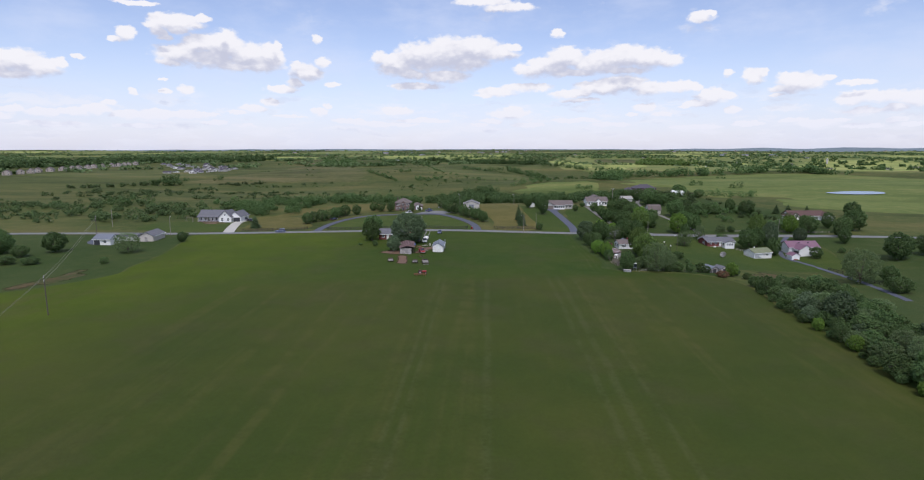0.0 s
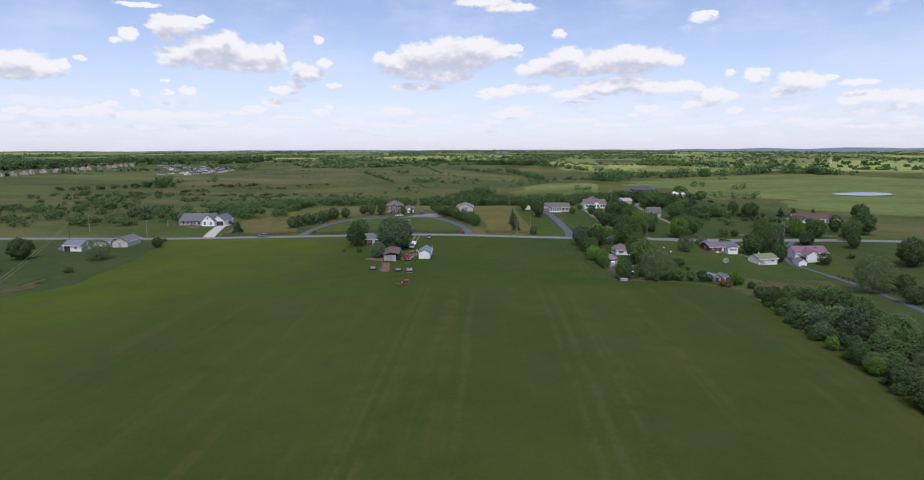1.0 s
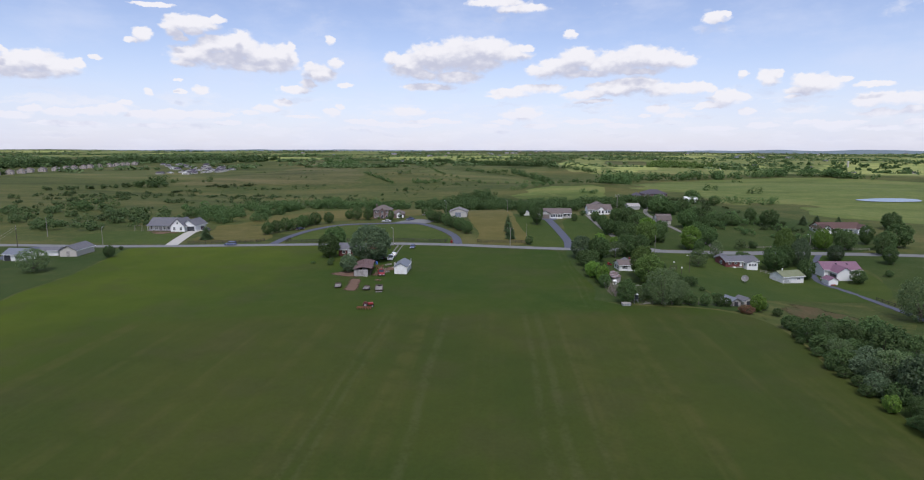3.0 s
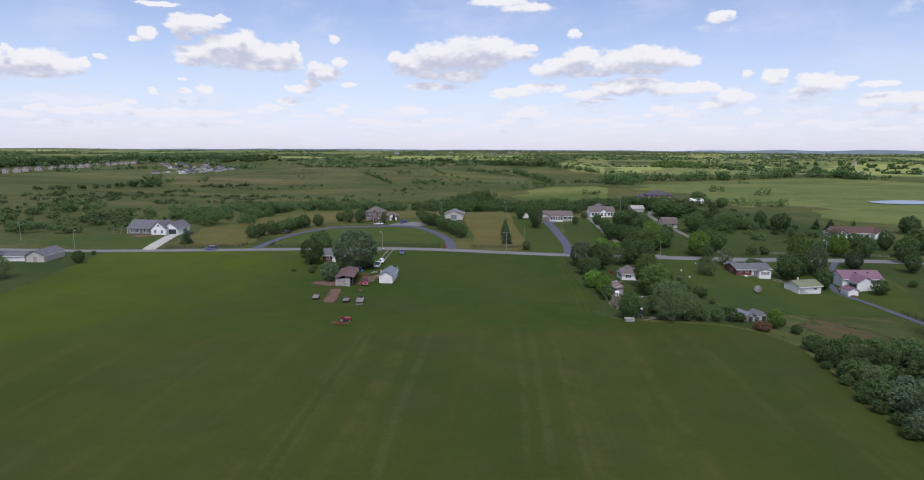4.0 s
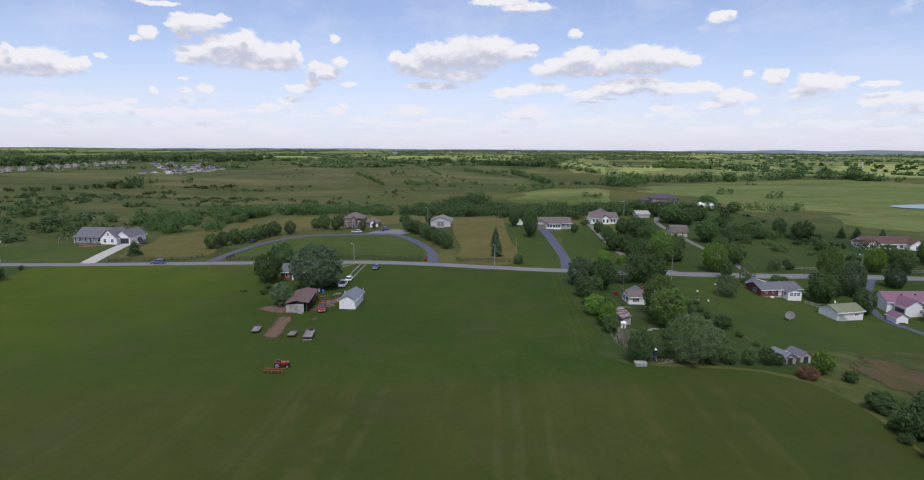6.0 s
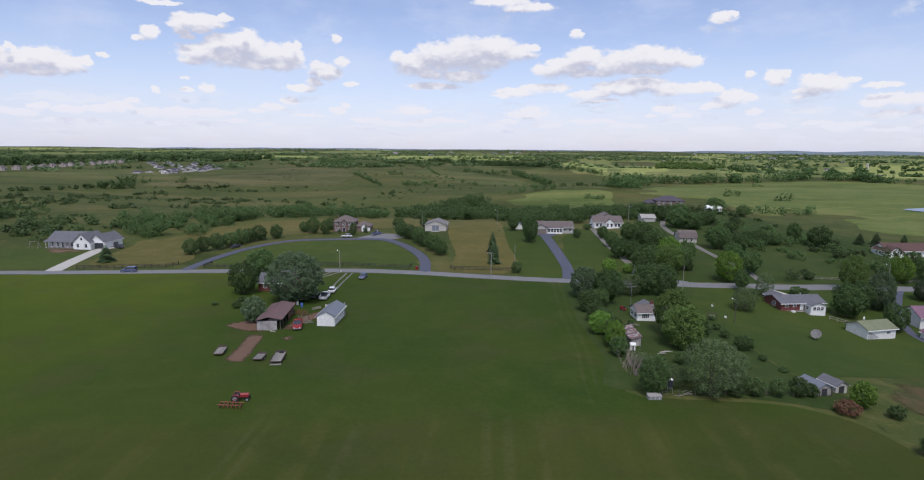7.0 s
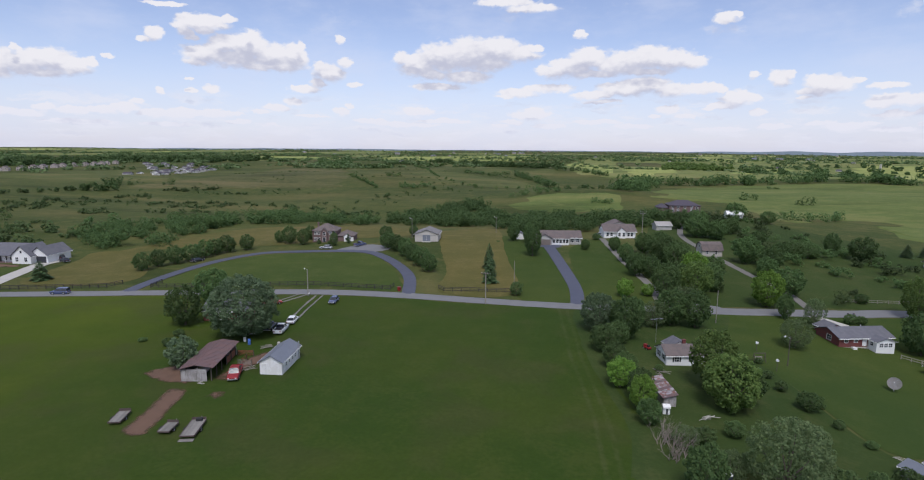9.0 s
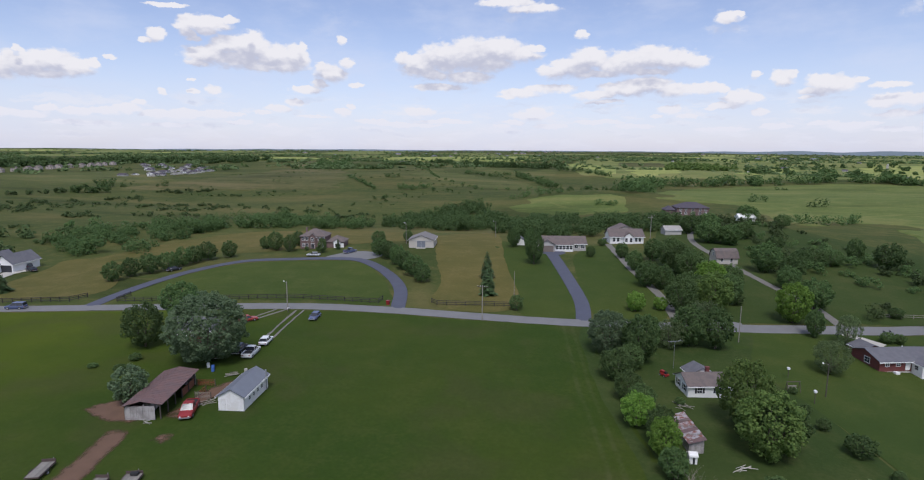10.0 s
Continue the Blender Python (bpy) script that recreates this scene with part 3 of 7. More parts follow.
def patch(name, pts, mat, lift, label, category, cell=8.0, ragged=0.5, curve=True, kind="structure"):
    """A sheet of other ground cover, lying on the ground within the outline pts."""
    line = smooth_line(pts, 2.5 if cell < 20 else cell / 3, True) if curve else [Vector(q) for q in pts]
    bm = bmesh.new()
    vs = []
    for q in line:
        w = noise.noise_vector((q.x * 0.21, q.y * 0.21, 3.0)) * ragged + noise.noise_vector((q.x * 0.05, q.y * 0.05, 7.0)) * ragged
        vs.append(bm.verts.new((q.x + w.x, q.y + w.y, 0)))
    bm.faces.new(vs)
    xs, ys = [v.co.x for v in vs], [v.co.y for v in vs]
    for axis, lo, hi in ((0, min(xs), max(xs)), (1, min(ys), max(ys))):
        c = lo + cell
        while c < hi:
            at = (c, 0, 0) if axis == 0 else (0, c, 0)
            bmesh.ops.bisect_plane(bm, geom=bm.verts[:] + bm.edges[:] + bm.faces[:], plane_co=at, plane_no=(1, 0, 0) if axis == 0 else (0, 1, 0))
            c += cell
    bmesh.ops.triangulate(bm, faces=bm.faces[:])
    for v in bm.verts:
        v.co.z = gz(v.co.x, v.co.y) + (lift if cell < 20 or not v.is_boundary else -0.3)
    inside = np.array([0.0 if v.is_boundary else 1.0 for v in bm.verts])
    if cell < 3:
        at = np.array([v.co[:2] for v in bm.verts])
        rim = at[inside == 0]
        inside = np.clip(np.linalg.norm(at[:, None] - rim[None], axis=2).min(1) / 2.0, 0, 1)
    me = bpy.data.meshes.new(name)
    bm.to_mesh(me)
    bm.free()
    me.attributes.new("inside", "FLOAT", "POINT").data.foreach_set("value", inside)
    me.materials.append(mat)
    if sum(p.normal.z for p in me.polygons) < 0:
        me.flip_normals()
    return tagged(new(name, me), label, category, kind=kind)


def ribbon(name, pts, width, mat, lift, label, category, ragged=0.1, step=2.0, thick=0.08):
    """A road, drive or track laid along a line, with worn edges and a thickness; width may be a pair, start and end."""
    line = smooth_line(pts, step)
    w0, w1 = width if isinstance(width, tuple) else (width, width)
    verts, faces = [], []
    for i, q in enumerate(line):
        t = (line[min(i + 1, len(line) - 1)] - line[max(i - 1, 0)]).normalized()
        side = Vector((-t.y, t.x))
        half = (w0 + (w1 - w0) * i / (len(line) - 1)) / 2
        for k, (s, drop) in enumerate(((1.0, thick), (0.98, 0), (0.33, -0.02), (-0.33, -0.02), (-0.98, 0), (-1.0, thick))):
            e = noise.noise((q.x * 0.4, q.y * 0.4, k)) * ragged if k in (0, 1, 4, 5) else 0
            a = q + side * (half * s + e)
            verts.append((a.x, a.y, gz(a.x, a.y) + lift - drop))
    for i in range(len(line) - 1):
        for k in range(5):
            a = i * 6 + k
            faces.append((a, a + 1, a + 7, a + 6))
    ob = mesh_object(name, verts, faces, mat)
    if ob.data.polygons[2].normal.z < 0:
        ob.data.flip_normals()
    return tagged(ob, label, category, kind="structure")


ROAD = [(-420, 178), (-330, 196), (-240, 220), (-190, 230), (-145, 244), (-118, 253), (-80, 264.5), (-56, 267.6), (-35, 268.2), (-8, 270),
        (25, 277.5), (42, 283.5), (60, 289.5), (72, 293.5), (95, 296), (130, 293), (180, 287), (260, 280), (420, 275)]

# the mown land south of the road
patch("field", [(-160, -120), (58, -120), (57, 60), (52, 100), (50.5, 120), (48, 140), (46, 156), (46, 178), (42, 192), (30, 195.5), (9, 191), (6, 196), (4.5, 210), (0.5, 225),
                (-2, 240), (-5, 256), (-8, 267), (-35, 265), (-57, 264.5), (-80, 261), (-118, 249.5), (-145, 240.5), (-176, 230), (-170, 212), (-160, 190), (-152, 165), (-150, 140), (-185, 60)],
      field_grass, 0.05, "broad green hay field with faint tractor rows", "field", 8.0)
patch("rough_ground", [(5, 193), (30, 197), (42, 198), (44, 206), (36, 216), (31, 236), (25, 256), (27, 276), (8, 273), (-8, 268.5), (-7, 248), (-3, 228), (2, 210), (3, 198)], rough_grass, 0.055,
      "rough dark grass under the trees", "grass", 8.0)
patch("rough_ground", [(12, 280), (42, 287.5), (72, 297), (105, 300), (128, 330), (118, 372), (92, 400), (70, 440), (58, 475), (30, 490), (22, 440), (16, 396), (12, 345), (14, 310)], rough_grass, 0.05,
      "rough grass among the trees north of the road", "grass", 12.0)
patch("rough_ground", [(-150, 138), (-153, 165), (-161, 190), (-171, 212), (-178, 227), (-240, 216), (-330, 192), (-330, 120), (-240, 90), (-190, 64)], rough_grass, 0.045,
      "rough green grass west of the field", "grass", 12.0)
patch("rough_ground", [(48, 190), (58, 196), (80, 200), (92, 240), (98, 268), (96, 292), (140, 290), (180, 284), (170, 120), (120, -60), (58, -60), (57, 60), (52, 100), (50, 125), (48, 145), (47, 170)], rough_grass, 0.04,
      "rough grass east of the field", "grass", 12.0)
patch("bare_soil", [(-158, 123), (-155, 131), (-156.5, 146), (-163, 161), (-168, 166), (-166, 154), (-163.5, 141), (-166, 132)], tan_soil, 0.07, "bare reddish bank beside the field", "soil", 6.0, 2.0)
road = ribbon("road", ROAD, 5.0, asphalt_old, 0.14, "narrow pale grey worn asphalt country road", "road", 0.12)

# ---- drives, lawns, hay and bare soil ----
OVAL = [(-128.5, 251), (-131, 263), (-132.5, 277), (-131.5, 293), (-124.5, 308.5), (-110, 314.5), (-95, 318), (-84, 316.5), (-70, 303), (-59.5, 287), (-53.5, 269)]
patch("lawn", [(-124, 256), (-100, 265), (-80, 270.5), (-58, 271.5), (-62, 286), (-72, 301), (-86, 314), (-110, 311), (-123, 304), (-129, 290), (-129.5, 272)], pale_lawn, 0.06,
      "mown lawn inside the curved drive", "lawn")
patch("hay_meadow", [(-46, 274), (-25.5, 278), (-38, 330), (-55, 396), (-75, 376), (-67, 346), (-58, 318), (-50, 296)], hay, 0.07,
      "ripe yellow-brown hay meadow", "meadow")
patch("lawn", [(-24, 274.5), (-11, 273), (-13, 300), (-21, 330), (-30, 352), (-48, 362), (-37, 325)], lawn, 0.06, "mown lawn beside the ranch house", "lawn")
patch("lawn", [(-5, 274), (10, 277.5), (9, 300), (2, 330), (-3, 366), (-14, 346), (-13, 318)], lawn, 0.06, "mown lawn between two drives", "lawn")
patch("hay_meadow", [(-166, 251), (-141, 257), (-139, 268), (-152, 285), (-160, 297), (-180, 300), (-186, 294), (-178, 280)], hay, 0.07,
      "dry golden meadow beside the new house", "meadow")
patch("hay_meadow", [(-179, 289), (-166, 309), (-148, 318), (-128, 324), (-100, 345), (-72, 364), (-85, 384), (-118, 396), (-150, 384), (-167, 372), (-175, 350), (-178, 330)], hay, 0.08,
      "pale hay strip behind the brick house", "meadow")
patch("lawn", [(-215, 238), (-172, 241), (-186, 268), (-205, 272), (-225, 262)], pale_lawn, 0.06, "mown green lawn of the new house", "lawn")
patch("bare_soil", [(-206, 268), (-188, 270), (-176, 247), (-173, 245), (-185, 266), (-196, 264)], soil, 0.09, "bare reddish soil round the new house", "soil", 4.0)
patch("lawn", [(26, 276), (58, 286), (72, 290), (92, 292), (96, 270), (92, 240), (66, 228), (48, 218), (38, 214), (31, 236), (24, 256)], lawn, 0.06,
      "mown lawn round the brick house", "lawn")
patch("bare_soil", [(52, 206), (58, 220), (68, 218), (76, 208), (73, 196), (62, 187), (57, 195)], tan_soil, 0.08, "dry bare brown soil patch", "soil", 5.0, 4.5)
patch("bare_soil", [(43, 199), (46.3, 188), (48, 172), (48, 157), (47.2, 157), (46.8, 172), (45.0, 187), (42.0, 196)], worn_soil, 0.09, "reddish bare soil along the field edge", "soil", 2.0, 1.1)
patch("dirt_strip", [(-66.9, 186.0), (-64.2, 185.4), (-61.9, 186.6), (-64.1, 194), (-66.5, 201), (-69, 202.3), (-71.2, 201.0), (-69, 193.3)], soil, 0.09, "bare strip of reddish soil in the grass", "soil", 1.0, 0.3)
patch("dirt_strip", [(-79, 203.5), (-71, 202.5), (-67, 206), (-71.5, 211), (-77.5, 209.5)], soil, 0.09, "bare reddish soil beside the barn", "soil", 1.5, 1.6)
patch("dirt_strip", [(-66.5, 205.5), (-63, 206), (-62.5, 214), (-57.5, 220), (-60, 224), (-67, 219)], soil, 0.085, "trodden soil between barn and shed", "soil", 1.5, 0.6)
patch("dirt_strip", [(-63.5, 199.5), (-60.6, 199.2), (-59.4, 201.2), (-61.2, 203.4), (-63.4, 202.2)], soil, 0.09, "small worn patch of reddish soil", "soil", 0.9, 0.4)
ribbon("drive", OVAL, 3.7, asphalt_blue, 0.13, "curved blue-grey asphalt drive", "drive", 0.08)
patch("parking", [(-99, 317), (-84, 318), (-80.5, 326), (-90, 331), (-97, 326)], asphalt_old, 0.12, "grey paved turning place by the brick house", "drive", 6.0, 0.2)
ribbon("drive", [(-8.3, 270.5), (-9.8, 287), (-14, 306), (-19, 326), (-23.5, 343)], (3.6, 4.2), asphalt_blue, 0.13, "straight blue-grey asphalt drive to a ranch house", "drive", 0.08)
patch("parking", [(-28, 341), (-19.5, 340), (-19, 346), (-27, 348)], asphalt_blue, 0.12, "paved apron before the garage", "drive", 5.0, 0.2)
ribbon("drive", [(12.5, 279), (11, 296), (7.5, 311), (2.5, 332), (-4, 366)], 2.4, gravel, 0.12, "pale gravel drive", "drive", 0.3)
ribbon("drive", [(50.5, 288), (48.3, 304), (42, 321), (35, 346), (28.5, 380), (33, 420)], 2.4, gravel, 0.12, "long pale gravel drive among trees", "drive", 0.3)
ribbon("drive", [(-166, 236.5), (-176, 255), (-185, 274), (-184, 281)], (5.0, 5.0), concrete, 0.13, "pale new concrete drive", "drive", 0.1)
ribbon("drive", [(48, 285.5), (51.5, 282), (55.5, 279)], 3.0, concrete, 0.12, "short concrete drive of the brick house", "drive", 0.1)
ribbon("drive", [(89, 294), (84, 283), (79, 270), (77, 256), (82, 245), (87, 226), (88, 206), (86, 180)], 2.0, asphalt_blue, 0.12, "grey paved lane past the purple-roofed house", "drive", 0.3)
ribbon("drive", [(-215, 222), (-207, 203), (-198, 198)], 4.5, asphalt_blue, 0.12, "dark paved drive to a small house", "drive", 0.15)
ribbon("drive", [(16, 276.5), (21, 279.5), (27, 279.2)], 5.5, asphalt_old, 0.13, "worn paved roadside pull-in", "drive", 0.3)
for a, b in (((-72.2, 240), (-77, 261.5)), ((-70.5, 240), (-75.2, 262))):
    ribbon("wheel_track", [a, ((a[0] + b[0]) / 2 - 0.2, (a[1] + b[1]) / 2), b], 0.5, gravel, 0.1, "pale gravel wheel track in grass", "track", 0.25, 1.5)
for a, b in (((-84.5, 250), (-82, 262)), ((-83, 250), (-79.5, 262.5))):
    ribbon("wheel_track", [a, ((a[0] + b[0]) / 2, (a[1] + b[1]) / 2), b], 0.6, gravel, 0.1, "pale gravel wheel track in grass", "track", 0.25, 1.5)
patch("pond", [(183, 512), (195, 520), (212, 524), (225, 520), (222, 508), (206, 502), (190, 504)], water, 0.95, "still pale pond in the pasture", "pond", 8.0, 0.6, kind="structure")
PASTURES = (
    ("light olive", light_olive, [(-40, 935), (120, 880), (300, 835), (600, 800), (1000, 950), (1700, 1500), (1500, 2500), (700, 2700), (200, 2500), (-100, 1700), (-80, 1200)]),
    ("tan-topped", tan_pasture, [(-606, 1141), (-669, 1304), (-792, 1605), (-467, 1088), (-318, 796), (-272, 670), (-297, 649), (-354, 638), (-472, 600), (-482, 672), (-493, 781)]),
    ("olive", olive_pasture, [(-293, 931), (-286, 1055), (-203, 937), (-161, 880), (-95, 802), (-62, 722), (-111, 690), (-155, 692)]),
    ("olive", olive_pasture, [(-493, 1628), (-272, 1307), (-148, 1021), (-96, 1052), (-73, 942), (-117, 900), (-198, 979)]),
    ("green", green_pasture, [(-80, 520), (-84, 552), (-64, 580), (-37, 596), (-2, 596), (14, 580), (12, 545), (8, 510), (-17, 500), (-43, 500)]),
    ("green", green_pasture, [(11, 572), (55, 747), (140, 785), (227, 816), (300, 790), (420, 700), (420, 560), (300, 400), (200, 380), (140, 400), (119, 405), (133, 477), (108, 458), (84, 443), (81, 505), (69, 559), (41, 572)]),
    ("pale sun-painted", sunlit_pasture, [(-34, 955), (2, 958), (6, 1200), (0, 1480), (-116, 1590), (-60, 1250)]),
    ("pale sun-painted", sunlit_pasture, [(8, 943), (80, 939), (120, 1200), (131, 1440), (20, 1400)]),
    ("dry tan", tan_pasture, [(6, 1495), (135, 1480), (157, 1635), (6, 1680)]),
    ("pale sun-painted", sunlit_pasture, [(137, 939), (184, 962), (250, 1220), (286, 1419), (200, 1200)]),
    ("pale sun-painted", sunlit_pasture, [(190, 938), (225, 954), (379, 1500), (330, 1543)]),
    ("pale sun-painted", sunlit_pasture, [(262, 851), (319, 858), (420, 900), (760, 1500), (649, 1620), (497, 1545), (360, 1150)]),
    ("pale sun-painted", sunlit_pasture, [(480, 850), (700, 880), (1000, 1200), (820, 1250), (600, 1050)]),
    ("olive", olive_pasture, [(320, 820), (480, 780), (640, 820), (560, 850), (420, 870)]),
    ("olive", olive_pasture, [(-820, 690), (-560, 640), (-500, 700), (-560, 760), (-760, 900), (-790, 820)]),
)
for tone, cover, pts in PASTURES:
    patch("pasture", pts, cover, 0.4 if cover is light_olive else 0.9 if cover in (sunlit_pasture, tan_pasture) else 0.55, tone + " pasture on the rolling land", "pasture", 40.0, 4.0)
# small fields scattered over the far country
rf = random.Random(41)
FIELDS = []
for k in range(64):
    a, d = radians(rf.uniform(-60, 42)), rf.uniform(1750, 3900)
    x, y, w, l, turn = d * math.sin(a), 60 + d * math.cos(a), rf.uniform(60, 190), rf.uniform(90, 260), rf.uniform(-0.5, 0.5)
    pts = [(x + u * w * math.cos(turn) - v * l * math.sin(turn), y + u * w * math.sin(turn) + v * l * math.cos(turn)) for u, v in ((-1, -0.9), (0.9, -1), (1, 0.8), (-0.8, 1))]
    FIELDS.append(pts)
    # painted sun goes on more of the fields towards the east
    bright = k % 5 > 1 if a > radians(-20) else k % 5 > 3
    patch("pasture", pts, sunlit_pasture if bright else light_olive, 1.2, ("pale sun-painted" if bright else "olive") + " field in the far country", "pasture", 50.0, 6.0)


# ---- building helpers ----
def link(name, bm, mat):
    bmesh.ops.recalc_face_normals(bm, faces=bm.faces[:])
    me = bpy.data.meshes.new(name)
    bm.to_mesh(me)
    bm.free()
    me.materials.append(mat)
    return new(name, me)


def part(name, bm, mat, parent, label=""):
    ob = link(name, bm, mat)
    ob.parent = parent
    return tagged(ob, label)


def thing(name, x, y, rot, label, category, group="", dz=0.0):
    ob = new(name)
    ob.empty_display_size = 0.5
    ob.matrix_world = pose(x, y, gz(x, y) + dz, 0, 0, rot)
    return tagged(ob, label, category, group)


def box(bm, x0, x1, y0, y1, z0, z1):
    v = [bm.verts.new(c) for c in ((x0, y0, z0), (x1, y0, z0), (x1, y1, z0), (x0, y1, z0), (x0, y0, z1), (x1, y0, z1), (x1, y1, z1), (x0, y1, z1))]
    for q in ((0, 3, 2, 1), (4, 5, 6, 7), (0, 1, 5, 4), (1, 2, 6, 5), (2, 3, 7, 6), (3, 0, 4, 7)):
        bm.faces.new([v[i] for i in q])
    return bm


def one_box(*b):
    return box(bmesh.new(), *b)


def prism(bm, poly, lo, hi, axis):
    """The outline poly drawn out from lo to hi along an axis; poly holds the two other coordinates."""
    def at(p, c):
        return (c, p[0], p[1]) if axis == 0 else (p[0], c, p[1]) if axis == 1 else (p[0], p[1], c)
    a, b = [bm.verts.new(at(p, lo)) for p in poly], [bm.verts.new(at(p, hi)) for p in poly]
    bm.faces.new(a[::-1])
    bm.faces.new(b)
    for i in range(len(poly)):
        j = (i + 1) % len(poly)
        bm.faces.new((a[i], a[j], b[j], b[i]))
    return bm


def rod(bm, a, b, r0, r1=None, sides=6):
    """A tapered round bar from a to b."""
    a, b = Vector(a), Vector(b)
    q = (b - a).to_track_quat("Z", "Y").to_matrix()
    r1 = r0 if r1 is None else r1
    ring = []
    for p, r in ((a, r0), (b, r1)):
        ring.append([bm.verts.new(p + q @ Vector((r * math.cos(6.2832 * i / sides), r * math.sin(6.2832 * i / sides), 0))) for i in range(sides)])
    for i in range(sides):
        j = (i + 1) % sides
        bm.faces.new((ring[0][i], ring[0][j], ring[1][j], ring[1][i]))
    bm.faces.new(ring[0][::-1])
    bm.faces.new(ring[1])
    return bm


def one_rod(*a, **k):
    return rod(bmesh.new(), *a, **k)


def gable_wing(host, x0, x1, y0, y1, h, rise, ridge, wall, roof, over=0.4, foot=-1.0, thick=0.16, side=None):
    """A wing with a gable roof: a wall body up to the roof, and two roof slabs. ridge: "x" or "y"."""
    if ridge == "x":
        m = (y0 + y1) / 2
        part("wall", prism(bmesh.new(), [(y0, foot), (y1, foot), (y1, h), (m, h + rise), (y0, h)], x0, x1, 0), wall, host)
        half, lo, hi, ax = (y1 - y0) / 2, x0 - over, x1 + over, 0
    else:
        m = (x0 + x1) / 2
        part("wall", prism(bmesh.new(), [(x0, foot), (x1, foot), (x1, h), (m, h + rise), (x0, h)], y0, y1, 1), wall, host)
        half, lo, hi, ax = (x1 - x0) / 2, y0 - over, y1 + over, 1
    slope = rise / half
    e = half + over
    bm = bmesh.new()
    for s in (-1, 1):
        prism(bm, [(m + s * e, h - slope * over + 0.03), (m, h + rise + 0.03), (m, h + rise + thick + 0.03), (m + s * e, h - slope * over + thick + 0.03)], lo, hi, ax)
    r = part("roof", bm, roof, host)
    for s in (-1, 1):
        part("gutter", prism(bmesh.new(), [(m + s * (e + 0.02), h - slope * over - 0.12), (m + s * (e + 0.12), h - slope * over - 0.12), (m + s * (e + 0.12), h - slope * over + 0.1), (m + s * (e + 0.02), h - slope * over + 0.1)], lo, hi, ax), white_paint, r)
    return r


def hip_wing(host, x0, x1, y0, y1, h, rise, wall, roof, over=0.45, foot=-1.0):
    part("wall", one_box(x0, x1, y0, y1, foot, h), wall, host)
    a, b, c, d = x0 - over, x1 + over, y0 - over, y1 + over
    k = min(b - a, d - c) / 2
    if b - a > d - c:
        r0, r1 = (a + k, (c + d) / 2), (b - k, (c + d) / 2)
    else:
        r0, r1 = ((a + b) / 2, c + k), ((a + b) / 2, d - k)
    bm = bmesh.new()
    e = [bm.verts.new((x, y, h + z)) for z in (-0.1, 0.06) for x, y in ((a, c), (b, c), (b, d), (a, d))]
    p, q = bm.verts.new((*r0, h + rise)), bm.verts.new((*r1, h + rise))
    bm.faces.new(e[:4][::-1])
    for i in range(4):
        bm.faces.new((e[i], e[(i + 1) % 4], e[4 + (i + 1) % 4], e[4 + i]))
    if b - a > d - c:
        for f in ((e[4], e[5], q, p), (e[5], e[6], q), (e[6], e[7], p, q), (e[7], e[4], p)):
            bm.faces.new(f)
    else:
        for f in ((e[4], e[5], p), (e[5], e[6], q, p), (e[6], e[7], q), (e[7], e[4], p, q)):
            bm.faces.new(f)
    return part("roof", bm, roof, host)


def window(host, face, at, along, z, w=1.0, h=1.2, bars=1, frame_mat=None, shutters=None, name="window"):
    """A window in a wall. face: "s", "n", "w" or "e"; at: the wall's own coordinate; along: the window's middle along the wall."""
    out = -1 if face in "sw" else 1
    flat = face in "sn"

    def slab(u0, u1, z0, z1, d0, d1):
        d0, d1 = sorted((at + out * d0, at + out * d1))
        return (u0, u1, d0, d1, z0, z1) if flat else (d0, d1, u0, u1, z0, z1)
    bm = bmesh.new()
    u0, u1, t = along - w / 2, along + w / 2, 0.09
    # the frame is one ring round the opening
    rings = []
    for a, b, c, d, depth in ((u0 - t, u1 + t, z - t, z + h + t, -0.02), (u0 - t, u1 + t, z - t, z + h + t, 0.07), (u0, u1, z, z + h, 0.07), (u0, u1, z, z + h, -0.02)):
        e = at + out * depth
        rings.append([bm.verts.new((u, e, v) if flat else (e, u, v)) for u, v in ((a, c), (b, c), (b, d), (a, d))])
    for k in range(4):
        for i in range(4):
            bm.faces.new((rings[k][i], rings[k][(i + 1) % 4], rings[(k + 1) % 4][(i + 1) % 4], rings[(k + 1) % 4][i]))
    win = part(name, bm, frame_mat or white_paint, host)
    for i in range(bars):
        c = u0 + w * (i + 1) / (bars + 1)
        part("glazing_bar", one_box(*slab(c - 0.03, c + 0.03, z, z + h, 0.0, 0.045)), frame_mat or white_paint, win)
    part("glazing_bar", one_box(*slab(u0, u1, z + h / 2 - 0.03, z + h / 2 + 0.03, 0.0, 0.04)), frame_mat or white_paint, win)
    part("pane", one_box(*slab(u0, u1, z, z + h, -0.02, 0.02)), pane_dark, win)
    if shutters:
        for s in (-1, 1):
            c = along + s * (w / 2 + t + 0.2)
            part("shutter", one_box(*slab(c - 0.2, c + 0.2, z - 0.05, z + h + 0.05, -0.02, 0.05)), shutters, win)
    return win


